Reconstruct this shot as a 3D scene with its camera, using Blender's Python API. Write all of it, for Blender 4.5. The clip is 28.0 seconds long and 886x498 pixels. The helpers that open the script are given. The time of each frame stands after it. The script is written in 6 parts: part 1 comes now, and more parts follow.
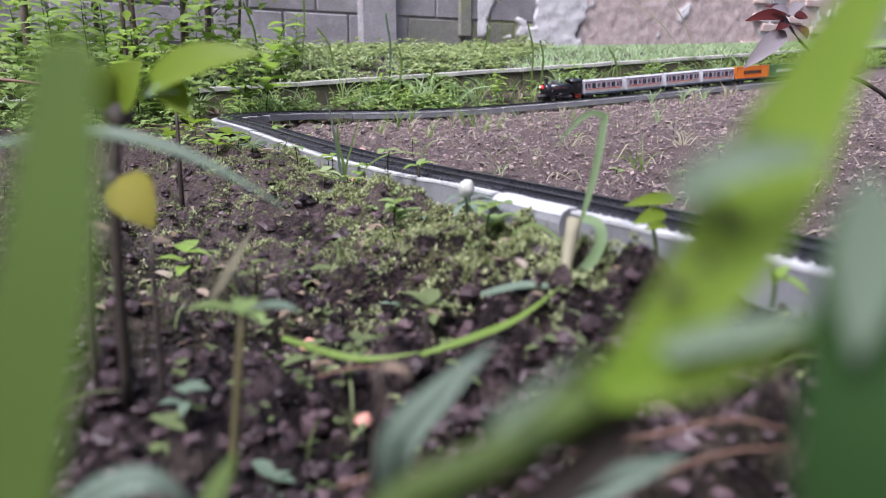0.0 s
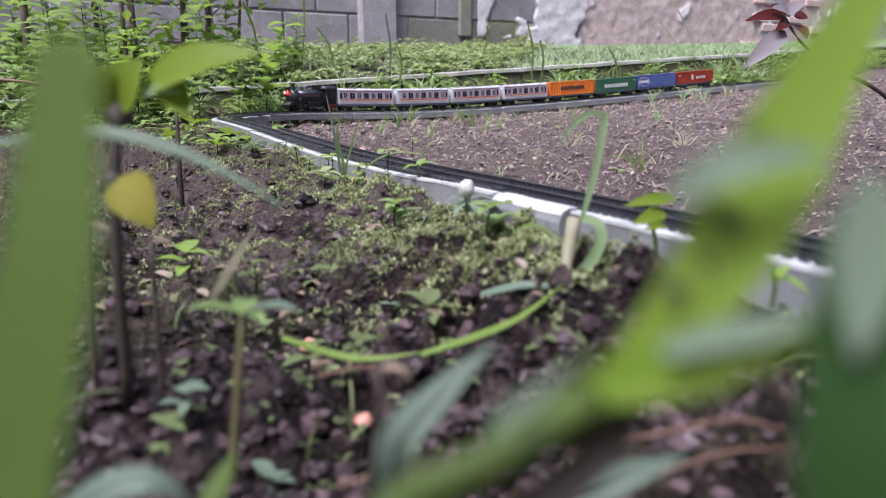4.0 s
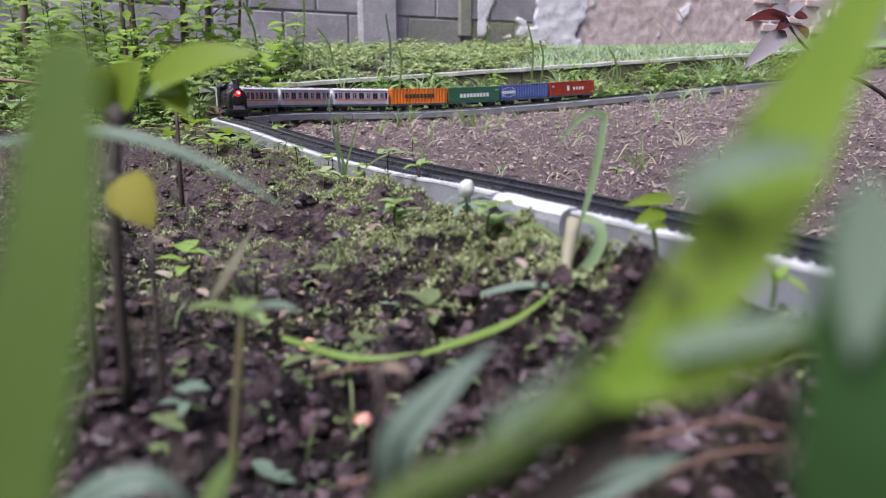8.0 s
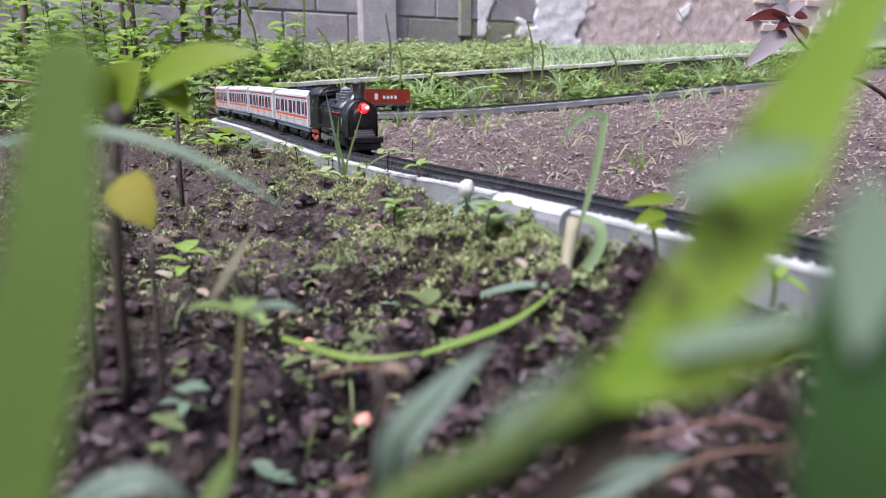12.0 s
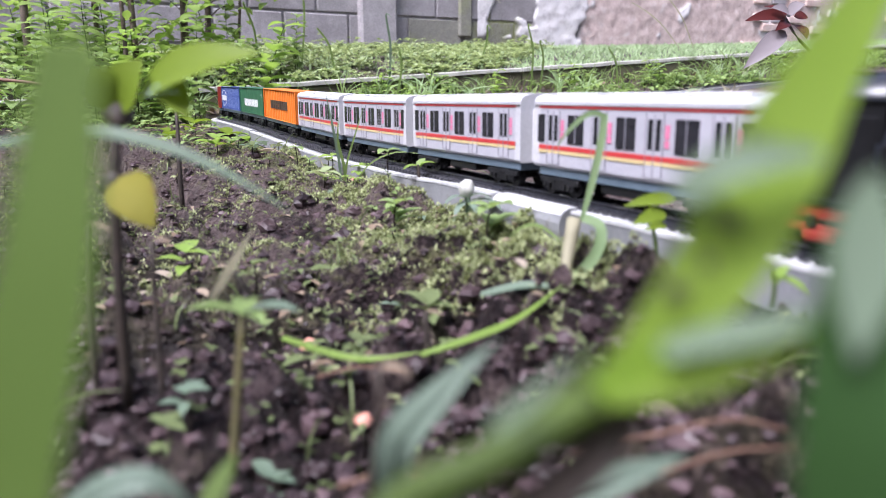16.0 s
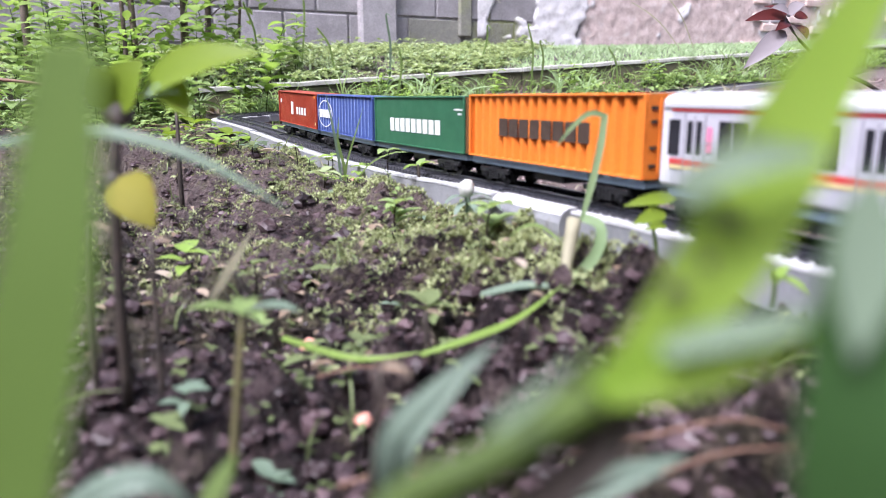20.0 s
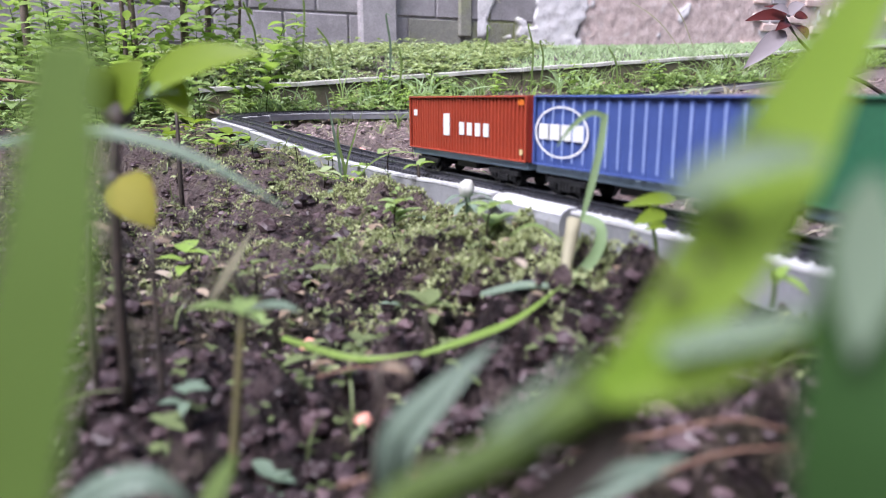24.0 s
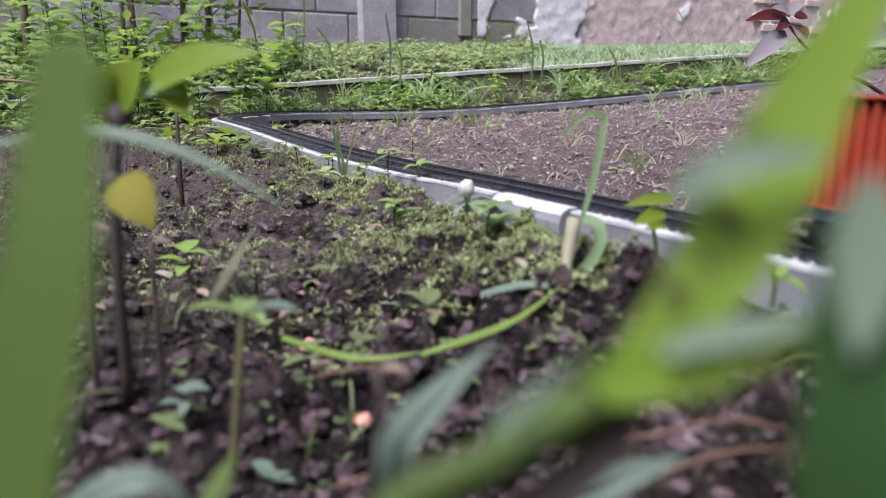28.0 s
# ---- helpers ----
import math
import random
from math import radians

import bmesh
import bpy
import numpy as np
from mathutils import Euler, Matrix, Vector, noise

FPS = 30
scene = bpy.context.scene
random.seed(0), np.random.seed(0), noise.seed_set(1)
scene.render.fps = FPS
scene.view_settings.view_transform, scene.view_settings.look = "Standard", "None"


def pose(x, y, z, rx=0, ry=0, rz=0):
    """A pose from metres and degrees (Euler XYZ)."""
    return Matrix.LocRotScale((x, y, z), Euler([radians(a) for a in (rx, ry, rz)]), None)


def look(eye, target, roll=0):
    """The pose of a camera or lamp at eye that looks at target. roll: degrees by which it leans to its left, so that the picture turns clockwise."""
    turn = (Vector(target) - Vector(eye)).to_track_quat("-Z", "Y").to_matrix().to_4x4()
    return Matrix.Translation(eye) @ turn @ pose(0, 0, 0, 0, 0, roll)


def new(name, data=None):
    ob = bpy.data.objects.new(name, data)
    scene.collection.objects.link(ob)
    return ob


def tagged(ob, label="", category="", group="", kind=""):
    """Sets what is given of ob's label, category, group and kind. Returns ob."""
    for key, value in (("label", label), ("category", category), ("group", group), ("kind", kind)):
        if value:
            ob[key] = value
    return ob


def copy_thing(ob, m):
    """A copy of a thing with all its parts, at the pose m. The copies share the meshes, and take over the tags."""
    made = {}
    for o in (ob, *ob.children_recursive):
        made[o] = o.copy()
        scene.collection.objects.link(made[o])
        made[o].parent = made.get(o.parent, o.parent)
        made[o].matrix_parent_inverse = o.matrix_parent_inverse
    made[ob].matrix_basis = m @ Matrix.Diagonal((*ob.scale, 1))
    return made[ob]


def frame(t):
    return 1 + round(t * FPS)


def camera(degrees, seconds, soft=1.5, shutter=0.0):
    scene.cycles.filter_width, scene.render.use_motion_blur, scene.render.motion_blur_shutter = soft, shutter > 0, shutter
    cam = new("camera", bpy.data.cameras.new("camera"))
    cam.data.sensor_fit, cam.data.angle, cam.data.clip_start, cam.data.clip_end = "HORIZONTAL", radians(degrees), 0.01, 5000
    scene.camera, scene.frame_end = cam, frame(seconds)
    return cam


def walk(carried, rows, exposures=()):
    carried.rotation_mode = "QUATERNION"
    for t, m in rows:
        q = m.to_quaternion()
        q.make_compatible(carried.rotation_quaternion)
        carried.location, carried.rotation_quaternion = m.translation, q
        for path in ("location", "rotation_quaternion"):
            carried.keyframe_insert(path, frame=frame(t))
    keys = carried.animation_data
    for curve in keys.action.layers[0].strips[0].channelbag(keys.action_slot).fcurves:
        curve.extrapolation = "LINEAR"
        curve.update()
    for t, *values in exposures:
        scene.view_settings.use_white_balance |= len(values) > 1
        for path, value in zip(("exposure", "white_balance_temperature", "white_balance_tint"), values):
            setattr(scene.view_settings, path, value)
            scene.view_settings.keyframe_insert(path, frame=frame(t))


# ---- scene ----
# A toy train passes through a damp garden; the camera rests low among the weeds.
EYE = (0.0, 0.0, 0.11)
CLIP = 28.0
cam = camera(64.3, CLIP, soft=0.9)
cam.data.dof.use_dof = True
cam.data.dof.focus_distance = 0.85
cam.data.dof.aperture_fstop = 10.8
REST = pose(*EYE, 90 - 12.7, 0, 0)
walk(cam, [(0.0, REST), (CLIP, REST)], [(t, s - 0.04, 5900, 20) for t, s in ((0.0, 0.93), (8.0, 0.86), (11.0, 1.10), (12.0, 1.08), (14.5, 1.36), (17.0, 1.26), (20.0, 1.52), (21.0, 1.50), (24.0, 1.27), (25.0, 1.02), (26.0, 0.92), (CLIP, 0.90))])

# ---- light: bright overcast sky ----
world = bpy.data.worlds.new("sky")
scene.world = world
world.use_nodes = True
sky = world.node_tree.nodes.new("ShaderNodeTexSky")
sky.sky_type = "NISHITA"
sky.sun_disc = False
sky.sun_elevation = radians(58)
sky.sun_rotation = radians(221)
sky.air_density, sky.dust_density, sky.ozone_density = 1.0, 4.0, 1.0
soften = world.node_tree.nodes.new("ShaderNodeHueSaturation")
soften.inputs["Saturation"].default_value = 0.75
world.node_tree.links.new(sky.outputs[0], soften.inputs["Color"])
world.node_tree.links.new(soften.outputs[0], world.node_tree.nodes["Background"].inputs["Color"])
world.node_tree.nodes["Background"].inputs["Strength"].default_value = 0.09
sun = new("sun", bpy.data.lights.new("sun", "SUN"))
sun.data.energy, sun.data.angle, sun.data.color = 3.7, radians(28), (1.0, 0.985, 0.97)
sun.matrix_world = look((-1.5, -1.1, 3.6), (0, 0.6, 0))


# ---- materials ----
def nodes_of(name):
    m = bpy.data.materials.new(name)
    m.use_nodes = True
    nt = m.node_tree
    return m, nt, nt.nodes["Principled BSDF"]


def noise_node(nt, vec, scale, detail=4.0, rough=0.55):
    n = nt.nodes.new("ShaderNodeTexNoise")
    n.inputs["Scale"].default_value = scale
    n.inputs["Detail"].default_value = detail
    n.inputs["Roughness"].default_value = rough
    nt.links.new(vec, n.inputs["Vector"])
    return n.outputs["Fac"]


def ramp_node(nt, fac, stops):
    r = nt.nodes.new("ShaderNodeValToRGB")
    el = r.color_ramp.elements
    while len(el) < len(stops):
        el.new(0.5)
    for e, (p, c) in zip(el, stops):
        e.position, e.color = p, (*c, 1)
    nt.links.new(fac, r.inputs["Fac"])
    return r.outputs["Color"]


def mix_node(nt, fac, a, b, how="MIX"):
    n = nt.nodes.new("ShaderNodeMix")
    n.data_type, n.blend_type = "RGBA", how
    for sock, val in ((0, fac), (6, a), (7, b)):
        if isinstance(val, (int, float)):
            n.inputs[sock].default_value = val
        elif isinstance(val, tuple):
            n.inputs[sock].default_value = (*val, 1)
        else:
            nt.links.new(val, n.inputs[sock])
    return n.outputs[2]


def bump_node(nt, bsdf, height, strength, dist):
    b = nt.nodes.new("ShaderNodeBump")
    b.inputs["Strength"].default_value, b.inputs["Distance"].default_value = strength, dist
    nt.links.new(height, b.inputs["Height"])
    nt.links.new(b.outputs["Normal"], bsdf.inputs["Normal"])


def surface(name, c1, c2, scale=60.0, rough=0.5, metal=0.0, bump=0.15, fine=700.0, dirt=None, dirt_scale=25.0, dirt_amount=0.5, spec=0.5, island=0.0):
    """A solid surface: two tones, fine grain, and dirt with its own patches."""
    m, nt, bs = nodes_of(name)
    co = nt.nodes.new("ShaderNodeTexCoord").outputs["Object"]
    col = ramp_node(nt, noise_node(nt, co, scale), [(0.3, c1), (0.7, c2)])
    grain = noise_node(nt, co, fine, 3.0)
    col = mix_node(nt, 0.18, col, ramp_node(nt, grain, [(0.25, tuple(v * 0.55 for v in c1)), (0.75, tuple(min(1, v * 1.35) for v in c2))]))
    if island:
        geo = nt.nodes.new("ShaderNodeNewGeometry").outputs["Random Per Island"]
        col = mix_node(nt, island, col, ramp_node(nt, geo, [(0.0, tuple(v * 0.5 for v in c1)), (0.8, c2), (1.0, tuple(v * 1.7 for v in c2))]))
    if dirt:
        spot = noise_node(nt, co, dirt_scale, 7.0, 0.65)
        lo = 0.68 - 0.25 * dirt_amount
        mask = ramp_node(nt, spot, [(lo, (0, 0, 0)), (lo + 0.14, (1, 1, 1))])
        col = mix_node(nt, mask, col, dirt)
    nt.links.new(col, bs.inputs["Base Color"])
    rr = nt.nodes.new("ShaderNodeMapRange")
    rr.inputs["To Min"].default_value, rr.inputs["To Max"].default_value = max(0.03, rough - 0.12), min(1, rough + 0.12)
    nt.links.new(noise_node(nt, co, scale * 2.3), rr.inputs["Value"])
    nt.links.new(rr.outputs[0], bs.inputs["Roughness"])
    bs.inputs["Metallic"].default_value = metal
    bs.inputs["Specular IOR Level"].default_value = spec
    bump_node(nt, bs, grain, bump, 0.0006)
    return m


def foliage(name, dark, light, rough=0.42, through_light=0.45, vein=120.0, blotch=None, scale=30.0):
    """Leaf tissue: tone per leaf, blotches, a gloss, and light that comes through."""
    m, nt, bs = nodes_of(name)
    geo = nt.nodes.new("ShaderNodeNewGeometry")
    co = nt.nodes.new("ShaderNodeTexCoord").outputs["Object"]
    col = ramp_node(nt, geo.outputs["Random Per Island"], [(0.0, dark), (1.0, light)])
    mott = noise_node(nt, co, scale, 5.0)
    col = mix_node(nt, 0.35, col, ramp_node(nt, mott, [(0.3, dark), (0.75, light)]))
    if blotch:
        mask = ramp_node(nt, noise_node(nt, co, scale * 2.2, 3.0), [(0.60, (0, 0, 0)), (0.68, (1, 1, 1))])
        col = mix_node(nt, mask, col, blotch)
    nt.links.new(col, bs.inputs["Base Color"])
    bs.inputs["Roughness"].default_value = rough
    bs.inputs["Specular IOR Level"].default_value = 0.25
    fine = noise_node(nt, co, vein, 2.0)
    bump_node(nt, bs, fine, 0.25, 0.0008)
    tr = nt.nodes.new("ShaderNodeBsdfTranslucent")
    warm = mix_node(nt, 1.0, col, (1.0, 1.0, 0.75), "MULTIPLY")
    nt.links.new(warm, tr.inputs["Color"])
    mx = nt.nodes.new("ShaderNodeMixShader")
    mx.inputs[0].default_value = through_light
    nt.links.new(bs.outputs[0], mx.inputs[1])
    nt.links.new(tr.outputs[0], mx.inputs[2])
    nt.links.new(mx.outputs[0], nt.nodes["Material Output"].inputs["Surface"])
    return m


def soil_material():
    m, nt, bs = nodes_of("damp_soil_shaded")
    co = nt.nodes.new("ShaderNodeTexCoord").outputs["Object"]
    att = nt.nodes.new("ShaderNodeAttribute")
    att.attribute_name = "cover"
    parts = nt.nodes.new("ShaderNodeSeparateColor")
    nt.links.new(att.outputs["Color"], parts.inputs[0])
    big = noise_node(nt, co, 9.0, 6.0, 0.6)
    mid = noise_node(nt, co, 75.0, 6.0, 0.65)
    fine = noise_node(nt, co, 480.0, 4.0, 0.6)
    # Damp tones with crevice shade and wet gloss painted in, following the bump.
    wet_shaded = ramp_node(nt, mid, [(0.43, (0.004, 0.002, 0.0018)), (0.53, (0.022, 0.0125, 0.0128)), (0.63, (0.150, 0.102, 0.108))])
    wet_shaded = mix_node(nt, 0.35, wet_shaded, ramp_node(nt, fine, [(0.38, (0.003, 0.0013, 0.001)), (0.70, (0.11, 0.074, 0.076))]))
    dry = ramp_node(nt, mid, [(0.30, (0.040, 0.027, 0.026)), (0.5, (0.20, 0.148, 0.142)), (0.72, (0.43, 0.335, 0.32))])
    dry = mix_node(nt, 0.4, dry, ramp_node(nt, big, [(0.35, (0.06, 0.042, 0.040)), (0.65, (0.28, 0.21, 0.20))]))
    dry = mix_node(nt, 0.35, dry, ramp_node(nt, fine, [(0.3, (0.04, 0.028, 0.026)), (0.72, (0.34, 0.26, 0.24))]))
    col = mix_node(nt, parts.outputs["Green"], wet_shaded, dry)
    green = ramp_node(nt, fine, [(0.3, (0.016, 0.019, 0.005)), (0.7, (0.19, 0.21, 0.06))])
    mask = mix_node(nt, 0.45, big, mid)
    mask = ramp_node(nt, mask, [(0.50, (0, 0, 0)), (0.58, (0.85, 0.85, 0.85))])
    mask = mix_node(nt, 1.0, mask, parts.outputs["Red"], "MULTIPLY")
    col = mix_node(nt, mask, col, green)
    nt.links.new(col, bs.inputs["Base Color"])
    rr = nt.nodes.new("ShaderNodeMapRange")
    rr.inputs["To Min"].default_value, rr.inputs["To Max"].default_value = 0.20, 0.75
    nt.links.new(mid, rr.inputs["Value"])
    nt.links.new(rr.outputs[0], bs.inputs["Roughness"])
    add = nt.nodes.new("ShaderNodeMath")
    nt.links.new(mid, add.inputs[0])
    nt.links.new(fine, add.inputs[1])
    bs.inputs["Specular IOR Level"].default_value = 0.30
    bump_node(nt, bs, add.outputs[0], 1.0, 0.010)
    return m


def wall_material(name, base, stain, white, amount_white):
    m, nt, bs = nodes_of(name)
    co = nt.nodes.new("ShaderNodeTexCoord").outputs["Object"]
    big = noise_node(nt, co, 3.2, 7.0, 0.65)
    mid = noise_node(nt, co, 14.0, 7.0, 0.65)
    fine = noise_node(nt, co, 120.0, 5.0, 0.65)
    col = ramp_node(nt, mid, [(0.3, tuple(v * 0.6 for v in base)), (0.7, tuple(v * 1.25 for v in base))])
    col = mix_node(nt, ramp_node(nt, big, [(0.46, (0, 0, 0)), (0.62, (1, 1, 1))]), col, stain)
    if amount_white:
        lo = 0.62 - amount_white * 0.25
        col = mix_node(nt, ramp_node(nt, mid, [(lo, (0, 0, 0)), (lo + 0.06, (1, 1, 1))]), col, white)
    info = nt.nodes.new("ShaderNodeObjectInfo").outputs["Random"]
    col = mix_node(nt, 0.22, col, ramp_node(nt, info, [(0.0, (0.16, 0.15, 0.15)), (1.0, (0.48, 0.46, 0.46))]))
    col = mix_node(nt, 0.2, col, ramp_node(nt, fine, [(0.3, (0.06, 0.06, 0.06)), (0.7, (0.60, 0.57, 0.56))]))
    nt.links.new(col, bs.inputs["Base Color"])
    bs.inputs["Roughness"].default_value = 0.9
    bump_node(nt, bs, fine, 0.6, 0.006)
    return m


def crust_material():
    """Old wall plaster: white flakes, rose render, moss and dark stone, by the layer's own patches."""
    m, nt, bs = nodes_of("old_plaster")
    co = nt.nodes.new("ShaderNodeTexCoord").outputs["Object"]
    att = nt.nodes.new("ShaderNodeAttribute")
    att.attribute_name = "tone"
    parts = nt.nodes.new("ShaderNodeSeparateColor")
    nt.links.new(att.outputs["Color"], parts.inputs[0])
    mid, fine = noise_node(nt, co, 17.0, 7.0, 0.65), noise_node(nt, co, 110.0, 5.0, 0.65)
    stone = ramp_node(nt, mid, [(0.32, (0.10, 0.09, 0.095)), (0.68, (0.30, 0.27, 0.28))])
    rose = ramp_node(nt, mid, [(0.32, (0.42, 0.31, 0.28)), (0.55, (0.60, 0.47, 0.43)), (0.72, (0.70, 0.62, 0.59))])
    pale = ramp_node(nt, mid, [(0.30, (0.50, 0.47, 0.47)), (0.5, (0.74, 0.71, 0.71)), (0.75, (0.84, 0.82, 0.81))])
    moss = ramp_node(nt, fine, [(0.3, (0.09, 0.10, 0.03)), (0.7, (0.22, 0.25, 0.07))])
    col = mix_node(nt, parts.outputs["Blue"], stone, moss)
    col = mix_node(nt, parts.outputs["Green"], col, rose)
    col = mix_node(nt, parts.outputs["Red"], col, pale)
    col = mix_node(nt, 0.18, col, ramp_node(nt, fine, [(0.3, (0.05, 0.05, 0.05)), (0.7, (0.70, 0.66, 0.64))]))
    nt.links.new(col, bs.inputs["Base Color"])
    bs.inputs["Roughness"].default_value = 0.92
    bump_node(nt, bs, fine, 0.7, 0.006)
    return m


SOIL = soil_material()
CRUST = crust_material()
DRYCRUMB = surface("dry_soil_crumb", (0.11, 0.080, 0.076), (0.30, 0.226, 0.216), 90, 0.8, bump=0.5, fine=900, island=0.4)
# The pale purple end paints wet highlights on the clods.
CRUMB = surface("soil_crumb", (0.005, 0.003, 0.003), (0.085, 0.056, 0.060), 90, 0.42, spec=0.3, bump=0.5, fine=900, island=0.45)
MUTED = foliage("dull_leaf", (0.030, 0.045, 0.013), (0.26, 0.32, 0.14), 0.45, 0.35)
MOSS = foliage("moss", (0.09, 0.105, 0.036), (0.50, 0.55, 0.29), 0.7, 0.3, 900.0)
GRASS = foliage("grass", (0.11, 0.18, 0.045), (0.36, 0.48, 0.18), 0.4, 0.45)
COVER = foliage("ground_cover", (0.13, 0.18, 0.07), (0.54, 0.63, 0.34), 0.5, 0.4)
LAWN = foliage("lawn_grass", (0.28, 0.42, 0.20), (0.55, 0.68, 0.41), 0.45, 0.45)
DRY = foliage("dry_grass", (0.24, 0.22, 0.14), (0.46, 0.43, 0.31), 0.6, 0.3)
PALE = foliage("pale_leaf", (0.12, 0.18, 0.125), (0.20, 0.26, 0.19), 0.5, 0.35)
SILVERY = foliage("silvery_leaf", (0.12, 0.175, 0.13), (0.21, 0.265, 0.21), 0.5, 0.3)
STRAP = foliage("strap_leaf", (0.074, 0.126, 0.022), (0.108, 0.172, 0.033), 0.8, 0.45, 60.0, None, 40.0)
WEED = foliage("weed_leaf", (0.06, 0.12, 0.035), (0.45, 0.59, 0.23), 0.4, 0.45)
YOUNG = foliage("young_leaf", (0.125, 0.195, 0.015), (0.225, 0.31, 0.034), 0.5, 0.5)
LIME = foliage("lime_leaf", (0.15, 0.27, 0.04), (0.39, 0.53, 0.14), 0.35, 0.5)
BROAD = foliage("broad_leaf", (0.21, 0.37, 0.035), (0.38, 0.54, 0.09), 0.4, 0.7, 60.0, (0.045, 0.08, 0.02), 70.0)
DEEP = foliage("deep_green_leaf", (0.020, 0.055, 0.013), (0.042, 0.092, 0.025), 0.5, 0.4)
YELLOW = foliage("yellow_leaf", (0.17, 0.17, 0.02), (0.29, 0.26, 0.035), 0.7, 0.45, 130.0, (0.20, 0.062, 0.025), 48.0)
# Pale leaf tone; on the broad weed's stem and crease it paints sky sheen.
PALE_SHEEN = foliage("pale_leaf_and_sheen", (0.11, 0.155, 0.10), (0.175, 0.23, 0.155), 0.8, 0.3)
HOOK = foliage("hooked_grass", (0.13, 0.21, 0.09), (0.27, 0.36, 0.19), 0.55, 0.45)
DEADLEAF = foliage("dead_leaf", (0.22, 0.175, 0.13), (0.42, 0.36, 0.29), 0.7, 0.2)
MAROON = foliage("maroon_leaf", (0.05, 0.011, 0.010), (0.10, 0.020, 0.018), 0.35, 0.3)
GREYLEAF = foliage("grey_leaf", (0.15, 0.13, 0.14), (0.27, 0.24, 0.25), 0.4, 0.2)
STEM = surface("stem", (0.011, 0.007, 0.005), (0.036, 0.024, 0.016), 200, 0.7, bump=0.4)
OLIVE = surface("olive_stem", (0.05, 0.045, 0.018), (0.11, 0.095, 0.035), 150, 0.6)
GREENSTEM = surface("green_stem", (0.020, 0.036, 0.006), (0.055, 0.085, 0.014), 150, 0.6, spec=0.2)
BARK = surface("bark", (0.05, 0.036, 0.028), (0.15, 0.115, 0.09), 60, 0.85, bump=0.7, fine=300)
BLOCK = wall_material("concrete_block", (0.31, 0.287, 0.303), (0.20, 0.182, 0.194), (0.62, 0.60, 0.58), 0.0)
MOSSY_BLOCK = wall_material("mossy_block", (0.15, 0.15, 0.10), (0.17, 0.19, 0.05), (0.6, 0.6, 0.55), 0.0)
PLASTER = wall_material("peeling_plaster", (0.40, 0.37, 0.36), (0.74, 0.70, 0.69), (0.86, 0.83, 0.82), 0.8)
BRICK = wall_material("old_brick", (0.74, 0.53, 0.46), (0.70, 0.57, 0.53), (0.6, 0.56, 0.5), 0.0)
# Kerb face: dark brown base with patches of green moss.
BANK = surface("dark_kerb_face", (0.06, 0.05, 0.035), (0.13, 0.12, 0.07), 20, 0.9, bump=0.6, fine=160, dirt=(0.10, 0.14, 0.04), dirt_scale=12, dirt_amount=0.6)
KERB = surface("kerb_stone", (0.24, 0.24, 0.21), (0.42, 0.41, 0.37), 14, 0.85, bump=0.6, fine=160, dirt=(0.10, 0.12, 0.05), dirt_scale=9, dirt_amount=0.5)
# Near-white with dirty chips; sky brightness on the beam tops is in the colour.
LIPWHITE = surface("worn_lit_white", (0.40, 0.405, 0.41), (0.56, 0.56, 0.56), 40, 0.5, bump=0.5, fine=400, dirt=(0.20, 0.195, 0.18), dirt_scale=130, dirt_amount=0.5)
BEAM = surface("galvanised_sheet", (0.17, 0.175, 0.185), (0.30, 0.305, 0.315), 30, 0.45, metal=0.15, bump=0.3, fine=500, dirt=(0.15, 0.14, 0.12), dirt_scale=60, dirt_amount=0.4)
RAILBLACK = surface("black_plastic", (0.012, 0.012, 0.015), (0.028, 0.029, 0.036), 80, 0.30, bump=0.05)
# Sky reflection between the rails is put into this blue-grey.
TRACKSKYGREY = surface("track_sky_grey", (0.10, 0.105, 0.125), (0.16, 0.165, 0.185), 120, 0.4, bump=0.1)
SLEEPER = surface("sleeper_plastic", (0.025, 0.025, 0.030), (0.055, 0.054, 0.062), 150, 0.45, spec=0.35, bump=0.1)
BOILER = surface("satin_black", (0.016, 0.018, 0.024), (0.030, 0.033, 0.042), 90, 0.36, spec=0.55, bump=0.08)
TOYBLACK = surface("toy_black", (0.006, 0.006, 0.0065), (0.012, 0.012, 0.013), 90, 0.42, spec=0.28, bump=0.04)
TOYGREY = surface("toy_blue_grey", (0.085, 0.12, 0.155), (0.12, 0.16, 0.20), 90, 0.4, bump=0.04)
TOYRED = surface("toy_red", (0.20, 0.022, 0.014), (0.27, 0.034, 0.022), 90, 0.4, bump=0.04)
GUNMETAL = surface("gunmetal_paint", (0.06, 0.06, 0.07), (0.12, 0.12, 0.13), 200, 0.35, metal=0.2, bump=0.05)
SILVER = surface("silver_paint", (0.24, 0.24, 0.25), (0.38, 0.38, 0.39), 300, 0.35, metal=0.5, bump=0.1)
COACHWHITE = surface("coach_white", (0.33, 0.325, 0.365), (0.40, 0.39, 0.43), 40, 0.35, bump=0.03, dirt=(0.36, 0.34, 0.36), dirt_scale=60, dirt_amount=0.2)
ROOFWHITE = surface("roof_white", (0.42, 0.42, 0.44), (0.50, 0.495, 0.515), 40, 0.45, bump=0.03)
STRIPERED = surface("stripe_red", (0.38, 0.032, 0.034), (0.46, 0.045, 0.045), 120, 0.4, bump=0.02)
STRIPEYELLOW = surface("stripe_yellow", (0.50, 0.40, 0.20), (0.57, 0.45, 0.23), 120, 0.4, bump=0.02)
PINK = surface("pink_sticker", (0.52, 0.15, 0.26), (0.58, 0.2, 0.3), 400, 0.45, bump=0.02)
